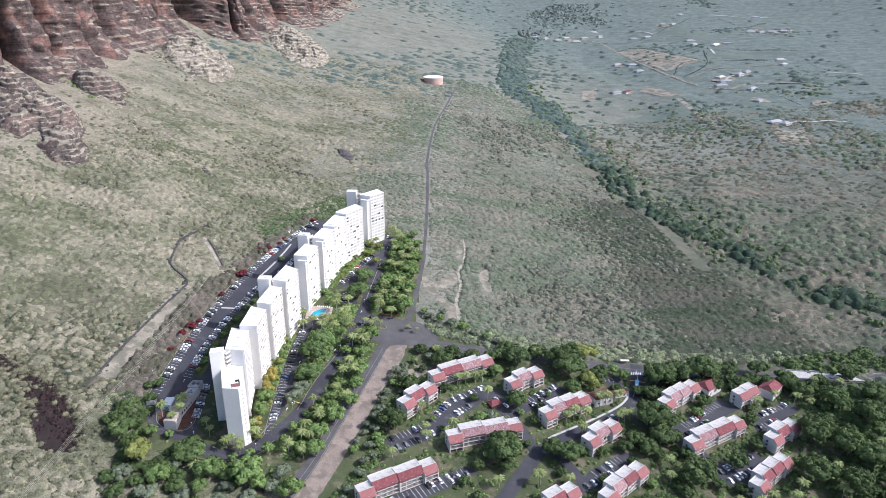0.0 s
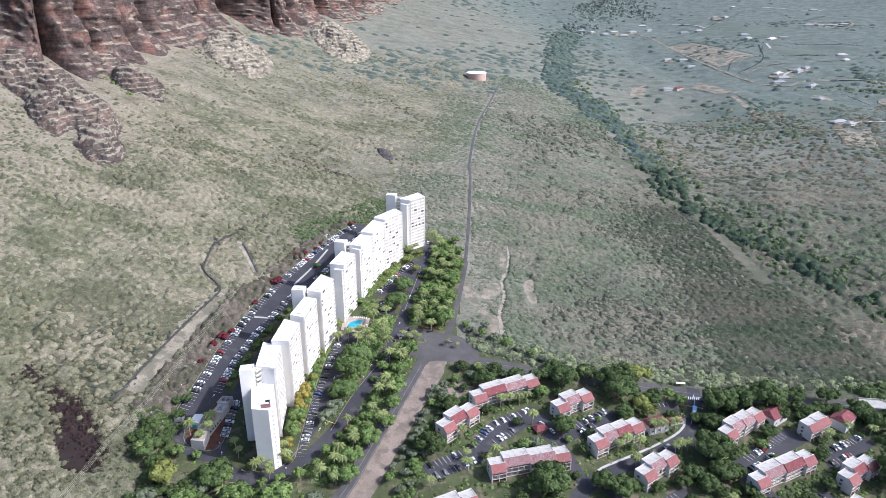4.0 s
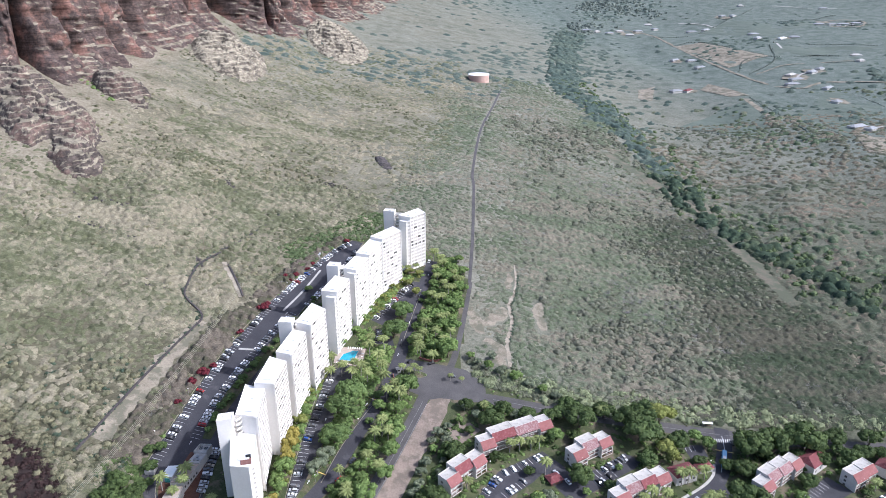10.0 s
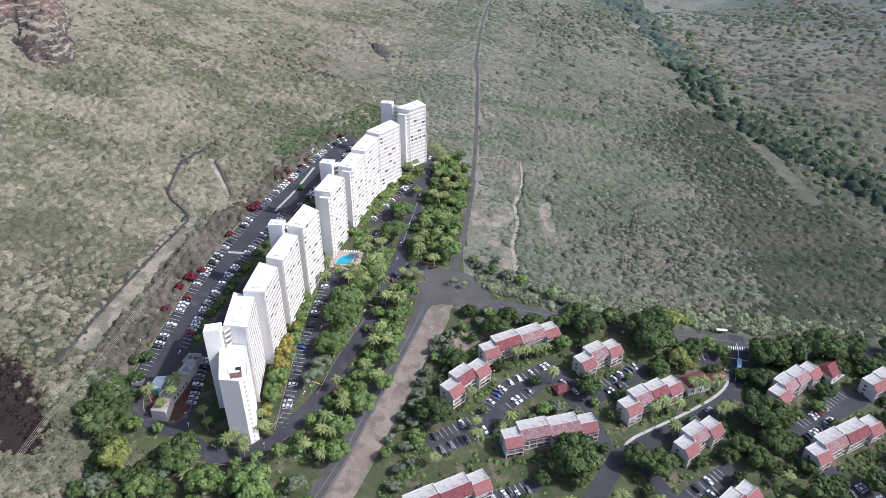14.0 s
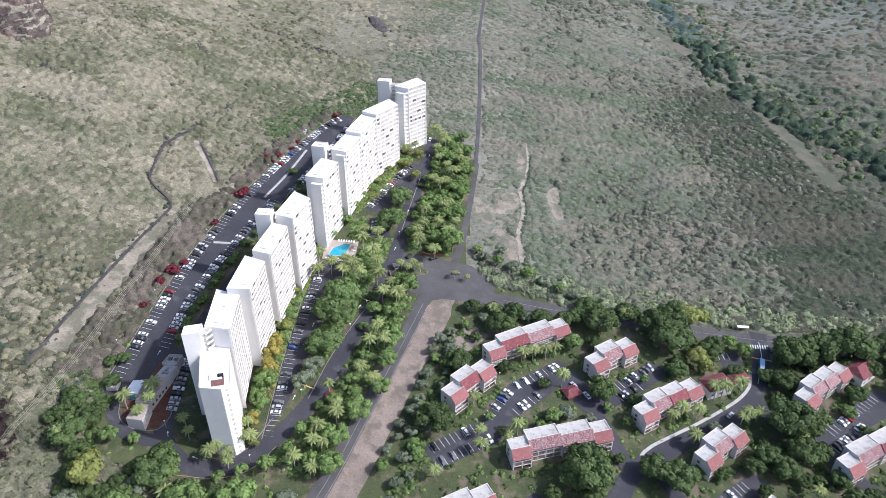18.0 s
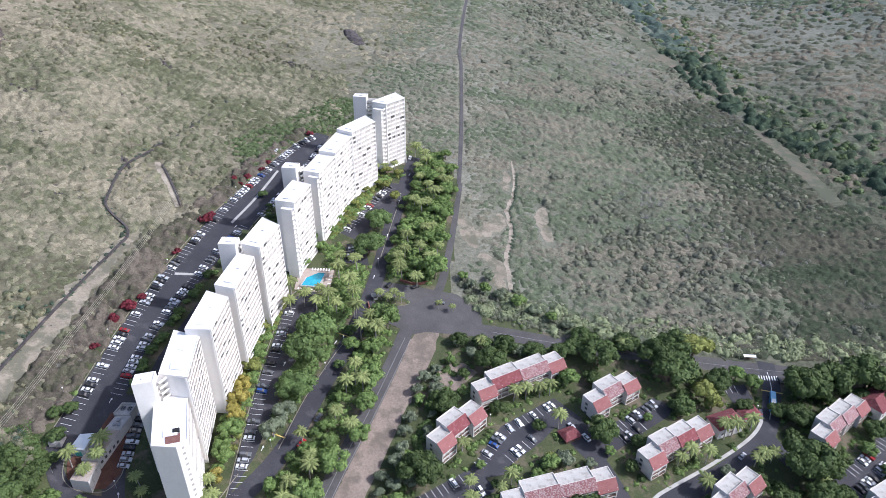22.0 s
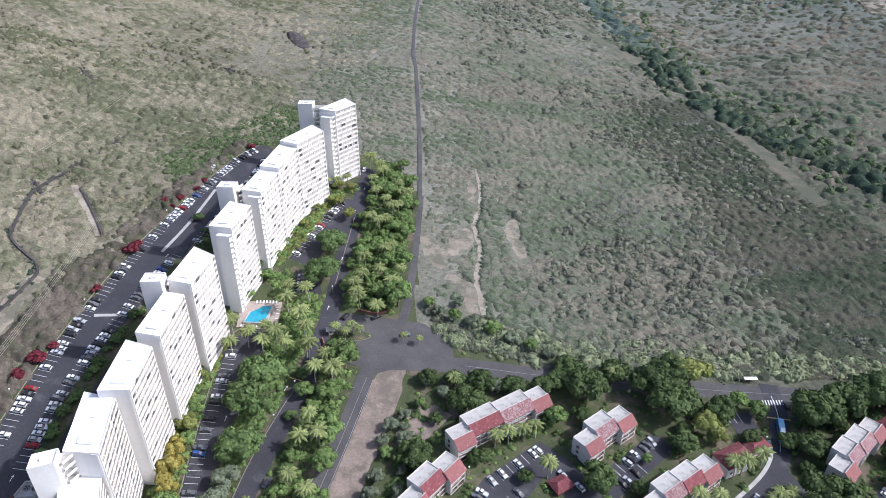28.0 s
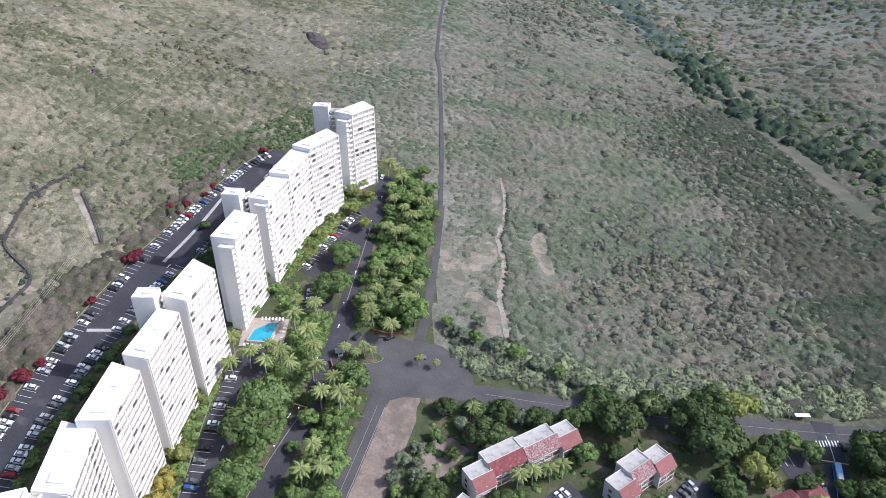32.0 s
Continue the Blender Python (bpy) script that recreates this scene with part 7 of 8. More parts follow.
x, y, r = scatter(4200, (-96, -14, 296, 510), 71, lambda x, y, u: inside([(-86, 298), (-81, 298), (-79.5, 330), (-74, 384), (-77, 392), (-82, 384), (-86, 345)], x, y) | inside([(-60, 434), (-51, 440), (-26, 497), (-16, 507), (-28, 508), (-44, 478)], x, y))
thicket("shrubs", x[1::2], y[1::2], r.uniform(1.4, 3.0, len(x[1::2])), CANOPY, M["leaf_green"], 77, "green shrubs along the foot of the towers", "shrubs")
x, y = x[::2], y[::2]
thicket("shrubs", x, y, r.uniform(1.4, 2.8, len(x)), CANOPY, M["leaf_lime"], 72, "yellow-green shrubs along the foot of the towers", "shrubs")
STRIPS = (
    ([(-74, 264), (-50, 256), (-29, 312), (-12, 360), (-24, 373), (-38, 370), (-54, 330), (-66, 298)], 1500, "leaf_green", "dense green planting between the drive and the road"),
    ([(-24, 410), (2, 405), (8, 440), (16, 500), (8, 540), (-4, 532), (-10, 500), (-18, 455)], 2200, "leaf_green", "dense green planting beside the upper drive"),
    ([(-64, 300), (-56, 328), (-44, 360), (-38, 374), (-56, 388), (-62, 360), (-67, 330), (-70, 304)], 700, "leaf_dome", "low green planting under the domed trees"),
    ([(-104, 330), (-98, 372), (-86, 412), (-72, 440), (-58, 480), (-46, 505), (-60, 528), (-76, 508), (-97, 447), (-112, 381), (-117, 330)], 1500, "leaf_deep", "dark planting between the towers and the car park"),
    ([(-72, 388), (-56, 376), (-38, 376), (-30, 400), (-32, 416), (-50, 434), (-64, 432), (-72, 416)], 900, "leaf_green", "lush green planting round the pool"),
    ([(-40, 230), (-22, 262), (-10, 300), (2, 340), (8, 338), (0, 300), (-12, 262), (-26, 228)], 800, "leaf_dome", "green bushes along the dirt strip"),
)
for k, (poly, tries, leaf, label) in enumerate(STRIPS):
    lo, hi = np.min(poly, 0), np.max(poly, 0)
    x, y, r = scatter(int(tries * 1.6), (lo[0], hi[0], lo[1], hi[1]), 120 + k, lambda x, y, u: inside(poly, x, y) & ~in_paving(x, y, 1.4) & ~built_on(x, y) & (u < 0.25 + 0.75 * noise2(x, y, 9, 2.0 + k)))
    thicket("undergrowth", x, y, r.uniform(0.9, 2.6, len(x)), CANOPY, M[leaf], 130 + k, label, "shrubs")
x, y, r = scatter(90, (-36, -8, 386, 396), 73, lambda x, y, u: ((x + 20) / 8.6) ** 2 + ((y - 390.5) / 3.0) ** 2 < 1)
thicket("shrubs", x, y, r.uniform(0.7, 1.3, len(x)), MED, M["leaf_green"], 74, "low shrubs in the entrance island", "shrubs")

x, y, r = scatter(2500, (-8, 320, 165, 352), 75, lambda x, y, u: inside(GROUNDS, x, y) & ~in_paving(x, y, 1.2) & ~built_on(x, y) & (u < np.clip((x - 40) / 120, 0.35, 1)))
thicket("undergrowth", x, y, r.uniform(1.2, 2.8, len(x)), MED, M["leaf_deep"], 76, "dark shrubs between the townhouses", "shrubs")

fx, fy = [], []
front = np.random.default_rng(111)
for ob in list(scene.objects):
    if ob.name.startswith("townhouse") and ob.parent is None:
        half = UNITS[ob.name] * 4.7
        for k in range(UNITS[ob.name] * 11):
            side = -1 if k % 3 else 1
            q = ob.matrix_world @ Vector((front.uniform(-half, half), -front.uniform(6.8, 10.2) if side < 0 else front.uniform(6.4, 9.5), 0))
            fx.append(q.x)
            fy.append(q.y)
fx, fy = np.array(fx), np.array(fy)
clear = ~in_paving(fx, fy, 0.6)
fx, fy = fx[clear], fy[clear]
thicket("shrubs", fx[::2], fy[::2], front.uniform(1.0, 2.4, len(fx[::2])), CANOPY, M["leaf_green"], 112, "green shrubs along the townhouse walls", "shrubs")
thicket("shrubs", fx[1::2], fy[1::2], front.uniform(1.0, 2.2, len(fx[1::2])), CANOPY, M["leaf_deep"], 113, "dark shrubs along the townhouse walls", "shrubs")

# ---- parked cars ----
def car_meshes(kind):
    """Body and glass of a car 4.6 m long that faces +x, on the ground at z = 0."""
    prof = {"sedan": ([(-2.25, 0.35), (-2.28, 0.75), (-1.95, 0.98), (-1.3, 1.02), (1.0, 0.98), (2.1, 0.80), (2.3, 0.55), (2.25, 0.3)], [(-1.75, 1.0), (-1.15, 1.44), (0.25, 1.46), (1.05, 0.98)]),
            "wagon": ([(-2.3, 0.35), (-2.32, 0.9), (-2.2, 1.1), (0.95, 1.08), (2.05, 0.95), (2.3, 0.65), (2.25, 0.32)], [(-2.2, 1.1), (-1.95, 1.72), (0.2, 1.74), (1.05, 1.08)]),
            "pickup": ([(-2.6, 0.45), (-2.62, 1.0), (-0.75, 1.02), (-0.7, 1.06), (1.15, 1.06), (2.35, 1.0), (2.55, 0.7), (2.5, 0.4)], [(-0.75, 1.06), (-0.55, 1.74), (0.55, 1.76), (1.2, 1.06)])}[kind]
    low, cab = prof
    g = Geo()

    def loft(line, half, half_top, lid):
        k = len(g.v)
        zmax, zmin = max(p[1] for p in line), min(p[1] for p in line)
        for sgn in (-1, 1):
            for px, pz in line:
                w = half + (half_top - half) * (pz - zmin) / (zmax - zmin)
                g.v.append((px, sgn * w, pz))
        n = len(line)
        for j in range(n - 1):
            g.f.append((k + j, k + j + 1, k + n + j + 1, k + n + j))
            g.m.append(0)
        g.f.append((k + n - 1, k, k + n, k + 2 * n - 1))
        g.m.append(0)
        g.f.append(tuple(k + j for j in range(n))[::-1])
        g.f.append(tuple(k + n + j for j in range(n)))
        g.m += [0, 0]

    loft(low, 0.92, 0.84, True)
    # the roof panel over the glass
    (ax, az), (bx, bz), (cx, cz), (dx, dz) = cab
    g.prism([(bx - 0.02, -0.63), (cx + 0.02, -0.63), (cx + 0.02, 0.63), (bx - 0.02, 0.63)], bz - 0.02, bz + 0.05)
    if kind == "pickup":
        for x0, y0, x1, y1 in ((-2.55, -0.86, -0.85, -0.76), (-2.55, 0.76, -0.85, 0.86), (-2.58, -0.75, -2.48, 0.75)):
            g.box(x0, y0, 1.005, x1, y1, 1.28)
    body = g
    h = Geo()
    k = len(h.v)
    for sgn in (-1, 1):
        h.v += [(ax, sgn * 0.80, az), (bx, sgn * 0.62, bz - 0.02), (cx, sgn * 0.62, cz - 0.02), (dx, sgn * 0.80, dz)]
    h.f += [(0, 1, 5, 4), (2, 3, 7, 6), (3, 2, 1, 0), (4, 5, 6, 7)]
    h.m += [0] * 4
    return body, h.mesh("glasshouse", M["glass_dark"])


WHEEL = Geo()
WHEEL.tube([(0, -0.1, 0), (0, 0.1, 0)], [0.33, 0.33], 10)
WHEEL.face([(0.33 * math.cos(a), -0.1, 0.33 * math.sin(a)) for a in np.linspace(0, 2 * math.pi, 11)[:-1]])
WHEEL_ME = WHEEL.mesh("wheel", M["rubber"])
PAINTS = {"white": ((0.70, 0.70, 0.69), (0.80, 0.80, 0.79)), "silver": ((0.42, 0.43, 0.44), (0.52, 0.53, 0.54)), "grey": ((0.10, 0.105, 0.11), (0.16, 0.165, 0.17)),
          "black": ((0.012, 0.012, 0.014), (0.03, 0.03, 0.032)), "red": ((0.25, 0.012, 0.015), (0.36, 0.02, 0.02)), "blue": ((0.02, 0.06, 0.22), (0.04, 0.10, 0.32)), "tan": ((0.32, 0.27, 0.20), (0.42, 0.36, 0.28))}
CAR = {}
for kind in ("sedan", "wagon", "pickup"):
    body, glass = car_meshes(kind)
    for paint, (dark, light) in PAINTS.items():
        if "paint_" + paint not in M:
            M["paint_" + paint] = surface("paint_" + paint, dark, light, 0.3, 1.0, 6.0, 0.0, 0.05, spec=0.5)
        CAR[kind, paint] = (body.mesh("body", M["paint_" + paint]), glass)
models = {}


def on_slope(x, y, turn, lift=0.0):
    """A pose that lies on the land and faces turn degrees from +x."""
    c, s = math.cos(radians(turn)), math.sin(radians(turn))
    u = Vector((c, s, (gz(x + c, y + s) - gz(x - c, y - s)) / 2)).normalized()
    w = Vector((-s, c, (gz(x - s, y + c) - gz(x + s, y - c)) / 2)).normalized()
    n = u.cross(w).normalized()
    w = n.cross(u)
    m = Matrix((u, w, n)).transposed().to_4x4()
    m.translation = (x, y, gz(x, y) + lift)
    return m


def park(x, y, turn, kind, paint, lift=0.22):
    m = on_slope(x, y, turn, lift)
    key = (kind, paint)
    if key in models:
        return copy_thing(models[key], m)
    ob = tagged(new("parked_car"), paint + " " + {"sedan": "sedan", "wagon": "sport utility car", "pickup": "pickup truck"}[kind] + " parked on dark asphalt", "car", "parked cars")
    body, glass = CAR[kind, paint]
    part("body", body, ob)
    part("glasshouse", glass, ob)
    for wx in (-1.4, 1.42):
        for wy in (-0.82, 0.82):
            part("wheel", WHEEL_ME, ob, at=Matrix.Translation((wx, wy, 0.33)))
    ob.matrix_basis = m
    models[key] = ob
    return ob


chance = random.Random(5)


def stall_row(pts, fill, side, depth=4.9, pitch=2.7, lean=90, lines=True):
    """Stalls along a line, on the right (side 1) or left (-1) of it, some with cars."""
    line = curve_through(pts, 0.5)
    d = np.concatenate([[0], np.cumsum(np.linalg.norm(np.diff(line, axis=0), axis=1))])
    marks = []
    for k in range(int(d[-1] / pitch)):
        t = k * pitch
        p = np.array([np.interp(t, d, line[:, 0]), np.interp(t, d, line[:, 1])])
        q = np.array([np.interp(t + 0.5, d, line[:, 0]), np.interp(t + 0.5, d, line[:, 1])])
        way = (q - p) / np.linalg.norm(q - p)
        out = np.array([way[1], -way[0]]) * side
        marks.append((p, p + out * depth))
        if chance.random() < fill:
            c = p + way * pitch / 2 + out * (depth / 2 + chance.uniform(-0.3, 0.2))
            turn = math.degrees(math.atan2(out[1], out[0])) + (180 if chance.random() < 0.7 else 0) + chance.uniform(-3, 3)
            paint = chance.choices(list(PAINTS), (44, 19, 15, 18, 2, 2, 2))[0]
            kind = chance.choices(("sedan", "wagon", "pickup"), (45, 40, 15))[0]
            park(c[0], c[1], turn, kind, paint)
    if lines:
        stripes("stall_lines", marks, 0.262, M["line_white"], "white painted parking stall lines", 0.16)


stall_row([(-151.6, 302), (-140.6, 376), (-120.6, 450), (-90.6, 523), (-77, 544)], 0.62, 1)
stall_row([(-137.2, 322), (-133.5, 352), (-126.5, 382), (-114.5, 420), (-104.5, 444)], 0.5, 1)
stall_row([(-98.5, 452), (-88, 480), (-79, 507), (-71, 535)], 0.55, 1)
stall_row([(-79.8, 279), (-77.9, 328), (-72.0, 384)], 0.42, 1)
stall_row([(-49.6, 446), (-36.5, 474), (-26, 495)], 0.45, 1)
stall_row([(-119.5, 287), (-119.5, 318)], 0.85, -1, lines=False)
stall_row([(-119.5, 335), (-116, 355), (-110.5, 378), (-103, 405)], 0.6, 1, lines=False)
stall_row([(-45.5, 420), (-45.0, 433)], 0.6, 1)
for a, b, fill, side in (((-8.5, 279.5), (12.5, 292.5), 0.25, 1), ((-2.2, 268.3), (22, 283.0), 0.3, -1), ((16.6, 297), (28, 313.5), 0.6, 1), ((30.8, 316.0), (55, 331.8), 0.6, 1), ((33.2, 297.5), (45.5, 308.5), 0.5, -1),
                         ((81.5, 319.8), (102, 334), 0.45, 1), ((84, 309.2), (99, 319.2), 0.6, -1), ((178, 299), (212, 322.5), 0.45, 1), ((179, 285.6), (202, 301), 0.8, -1), ((-7.5, 234.3), (36, 257.6), 0.3, 1),
                         ((4, 230.6), (41, 252.2), 0.3, -1), ((109.5, 256.6), (132, 271.4), 0.35, 1), ((104, 242), (128, 256.6), 0.4, -1), ((229, 307), (257, 320.5), 0.5, 1), ((228.5, 292.8), (250, 302), 0.5, -1),
                         ((184.5, 259), (213, 273.4), 0.6, 1), ((190, 247.4), (213, 258), 0.7, -1), ((140, 345), (150, 345.8), 0.1, 1)):
    stall_row([a, ((a[0] + b[0]) / 2, (a[1] + b[1]) / 2), b], fill, side)
for x, y, turn, kind, paint in ((-66.5, 336, 70, "wagon", "black"), (-55, 303, 60, "sedan", "red"), (-49.5, 316, 62, "sedan", "grey"), (-11.8, 528, 80, "sedan", "white"), (-25, 372, 40, "wagon", "grey"), (-22, 402, 60, "wagon", "black"),
                                (134, 304, 40, "sedan", "silver"), (170, 349, 85, "sedan", "black"), (61, 316.5, 120, "wagon", "silver"), (-8, 402, 30, "sedan", "black"), (66.5, 311, 120, "sedan", "white"), (5, 391, 10, "sedan", "grey"), (-97, 520, 60, "sedan", "white")):
    park(x, y, turn, kind, paint, 0.28)

# ---- the pool garden ----
patch("pool_deck", [(-69.5, 411), (-51.2, 411.4), (-52.3, 393.2), (-70, 394.4)], 0.28, M["pool_paving"], 4.0, "tan paved pool terrace", "terrace")
pool_z = gz(-60.5, 402) + 0.9
pool = thing("swimming_pool", (-61.0, 402.3, pool_z), "turquoise swimming pool with a pale coping", "swimming pool")
g = Geo()
g.prism([(-5.6, -5.3), (3.2, -6.6), (5.4, 5.2), (-2.6, 6.3)], -1.8, 0.1)
part("water", g.mesh("water", M["water"]), pool, "clear turquoise water")
rim = [(-5.6, -5.3), (3.2, -6.6), (5.4, 5.2), (-2.6, 6.3)]
g = Geo()
for a, b in zip(rim, rim[1:] + rim[:1]):
    d = Vector((b[0] - a[0], b[1] - a[1])).normalized()
    n = Vector((d.y, -d.x)) * 0.7
    g.prism([(a[0] + n.x - d.x * 0.5, a[1] + n.y - d.y * 0.5), (b[0] + n.x + d.x * 0.5, b[1] + n.y + d.y * 0.5), (b[0] + d.x * 0.5, b[1] + d.y * 0.5), (a[0] - d.x * 0.5, a[1] - d.y * 0.5)], -1.8, 0.22)
part("coping", g.mesh("coping", M["concrete"]), pool, "pale concrete coping")
lounger = thing("sun_lounger", (-62.5, 410.2, gz(-62.5, 410.2) + 0.28), "white reclining sun lounger on the pool terrace", "sun lounger", "sun loungers")
g = Geo()
g.box(-0.35, -0.9, 0.25, 0.35, 0.35, 0.36)
part("seat", g.mesh("seat", M["white_paint"]), lounger)
g = Geo()
g.prism([(-0.35, 0.36), (0.35, 0.36), (0.35, 0.95), (-0.35, 0.95)], [0.25, 0.25, 0.62, 0.62], [0.36, 0.36, 0.72, 0.72])
part("backrest", g.mesh("backrest", M["white_paint"]), lounger)
leg = Geo()
leg.box(-0.04, -0.04, 0, 0.04, 0.04, 0.25)
leg_me = leg.mesh("leg", M["white_paint"])
for lx in (-0.3, 0.3):
    for ly in (-0.8, 0.3):
        part("leg", leg_me, lounger, at=Matrix.Translation((lx, ly, 0)))
for k in range(6):
    x, y = -61.0 + k * 1.45, 410.3 + 0.02 * k
    copy_thing(lounger, pose(x, y, gz(x, y) + 0.28, 0, 0, chance.uniform(-8, 8)))
for k in range(5):
    x, y = -68.0 + k * 1.7, 394.9
    copy_thing(lounger, pose(x, y, gz(x, y) + 0.28, 0, 0, 180 + chance.uniform(-8, 8)))
for k in range(4):
    x, y = -53.0 + 0.2 * k, 397 + k * 3.0
    copy_thing(lounger, pose(x, y, gz(x, y) + 0.28, 0, 0, -90 + chance.uniform(-8, 8)))
shade = thing("parasol", (-68.3, 408.6, gz(-68.3, 408.6) + 0.28), "green parasol on the pool terrace", "parasol")
g = Geo()
g.tube([(0, 0, 0), (0, 0, 2.4)], [0.05, 0.05], 6)
part("pole", g.mesh("pole", M["white_paint"]), shade)
g = Geo()
for k in range(8):
    a, b = k * math.pi / 4, (k + 1) * math.pi / 4
    g.face([(0, 0, 2.7), (1.6 * math.cos(a), 1.6 * math.sin(a), 2.1), (1.6 * math.cos(b), 1.6 * math.sin(b), 2.1)])
M["teal_cloth"] = surface("teal_cloth", (0.05, 0.25, 0.22), (0.10, 0.36, 0.32), 0.8, 1.0, 6.0, 0.0, 0.0)
part("canopy", g.mesh("canopy", M["teal_cloth"]), shade, "green cloth canopy")


# ---- small buildings ----
def block(parent, name, poly, z0, z1, material, roof=None, label=""):
    g = Geo()
    g.prism(poly, z0, z1, 0, 1 if roof else 0)
    return part(name, g.mesh(name, *([material, roof] if roof else [material])), parent, label)


M["tan_roof"] = surface("tan_roof", (0.36, 0.29, 0.24), (0.50, 0.42, 0.35), 0.85, 0.25, 10.0, 0.15, 0.04, stain=(0.28, 0.23, 0.19), stain_size=0.3, stain_at=0.64)
oz = gz(-131, 292)
office = thing("site_office", (-131, 292, oz), "long low site office with flat tan roofs", "building")
block(office, "near_wing", [(-5.6, -14.6), (1.7, -15.8), (1.9, -6.6), (-4.5, -5.6)], -2, 4.2, M["cream_wall"], M["tan_roof"])
block(office, "long_wing", [(-4.8, -5.5), (1.6, -5.6), (5.2, 8.6), (-1.2, 9.0)], -2, 5.2, M["cream_wall"], M["tan_roof"])
block(office, "middle_wing", [(-1.2, 9.05), (5.2, 8.65), (7.0, 16.0), (0.8, 16.4)], -2, 5.8, M["cream_wall"], M["concrete"])
block(office, "plant_wing", [(0.0, 16.45), (7.0, 16.05), (8.0, 22.0), (1.6, 22.4)], -2, 6.4, M["concrete"], M["concrete"])
for a, b in (((1.6, 22.4), (0.0, 16.45)), ((8.0, 22.0), (1.6, 22.4)), ((7.0, 16.05), (8.0, 22.0))):
    d = Vector((b[0] - a[0], b[1] - a[1])).normalized()
    block(office, "parapet", [a, b, (b[0] - d.y * 0.4, b[1] + d.x * 0.4), (a[0] - d.y * 0.4, a[1] + d.x * 0.4)][::-1] if d.x * 0 else [a, b, (b[0] + d.y * -0.4, b[1] + d.x * 0.4), (a[0] + d.y * -0.4, a[1] + d.x * 0.4)], 6.404, 7.3, M["concrete"])
for cx, cy in ((3.0, 19.6), (5.8, 19.3)):
    g = Geo()
    g.tube([(cx, cy, 6.404), (cx, cy, 7.0)], [1.15, 1.15], 14, 0, False)
    g.tube([(cx, cy, 6.404), (cx, cy, 6.7)], [1.05, 1.05], 14)
    fan = part("fan_housing", g.mesh("fan_housing", M["metal_grey"]), office, "round grey cooling fan housing")
    g = Geo()
    for k in range(4):
        a = k * math.pi / 2 + 0.4
        g.prism([(cx, cy), (cx + math.cos(a) * 1.0, cy + math.sin(a) * 1.0), (cx + math.cos(a + 0.6) * 1.0, cy + math.sin(a + 0.6) * 1.0)], 6.85, 6.9)
    part("fan_blades", g.mesh("fan_blades", M["rubber"]), fan)
g = Geo()
g.box(-1.6, -11.4, 4.204, 0.0, -9.6, 4.9)
part("skylight", g.mesh("skylight", M["white_paint"]), office)
g = Geo()
for x0, y0 in ((1.6, 10.5), (3.4, 10.4), (2.4, 12.8)):
    g.box(x0, y0, 5.804, x0 + 1.2, y0 + 1.4, 6.5)
part("roof_units", g.mesh("roof_units", M["metal_grey"]), office, "grey roof air units")
for k in range(5):
    g = Geo()
    g.box(-0.05, -0.6, 0, 0.05, 0.6, 1.2)
    part("window", g.mesh("window", M["glass_dark"]), office, at=pose(1.9 + (k * 2.4 + 0.8) * 0.246, -4.3 + k * 2.5, 1.4, 0, 0, -14))
M["pale_teal_roof"] = surface("pale_teal_roof", (0.66, 0.70, 0.70), (0.80, 0.83, 0.82), 0.6, 0.3, 8.0, 0.05, 0.0)
shed = thing("storage_shed", (-138.8, 295, gz(-138.8, 295)), "boxy white storage shed beside the office", "shed")
block(shed, "body", [(-3.2, -3.8), (2.8, -4.4), (3.2, 4.2), (-2.1, 3.8)], -1.5, 3.8, M["cream_wall"], M["pale_teal_roof"])
g = Geo()
g.box(-1.2, -4.35, 0.2, 1.2, -4.05, 2.6)
part("roller_door", g.mesh("roller_door", M["teal_cloth"]), shed, "blue-green roller door")
bx = thing("shipping_container", (-148.7, 296, gz(-148.7, 296)), "weathered cream storage container", "container")
block(bx, "body", [(-2.4, -2.3), (2.4, -2.5), (2.2, 2.6), (-2.3, 2.3)], 0.1, 2.7, M["cream_wall"], M["cream_roof"])
g = Geo()
for k in range(9):
    g.box(-2.2 + k * 0.5, -2.55, 0.3, -2.05 + k * 0.5, -2.42, 2.5)
part("ribs", g.mesh("ribs", M["cream_wall"]), bx)


def hip_house(name, x, y, w, d, turn, wall_h, roof_h, roof_mat, label, category="house", group="", wall="cream_wall", hip=0.5, eave=0.6, lift=0.0):
    """A house with a hipped roof, windows and a door; w along the ridge."""
    low = min(gz(x + a * w / 2, y + b * d / 2) for a in (-1, 1) for b in (-1, 1))
    ob = thing(name, (x, y, low + lift), label, category, group, turn=turn)
    g = Geo()
    g.box(-w / 2, -d / 2, -1.0, w / 2, d / 2, wall_h)
    part("wall", g.mesh("wall", M[wall]), ob)
    W, D = w / 2 + eave, d / 2 + eave
    r = W - D * 2 * hip
    g = Geo()
    lo = [(-W, -D, wall_h), (W, -D, wall_h), (W, D, wall_h), (-W, D, wall_h)]
    up = [(-r, 0, wall_h + roof_h), (r, 0, wall_h + roof_h)]
    g.face([lo[0], lo[1], up[1], up[0]])
    g.face([lo[2], lo[3], up[0], up[1]])
    g.face([lo[1], lo[2], up[1]])
    g.face([lo[3], lo[0], up[0]])
    g.face(lo[::-1])
    part("roof", g.mesh("roof", M[roof_mat]), ob)
    wn_ = Geo()
    wn_.box(-0.6, -0.05, 0, 0.6, 0.05, 1.2)
    me = wn_.mesh("window", M["glass_dark"])
    n = max(2, int(w / 4))
    for k in range(n):
        for sgn in (-1, 1):
            part("window", me, ob, at=Matrix.Translation((-w / 2 + (k + 0.5) * w / n, sgn * d / 2, wall_h * 0.38)))
    return ob


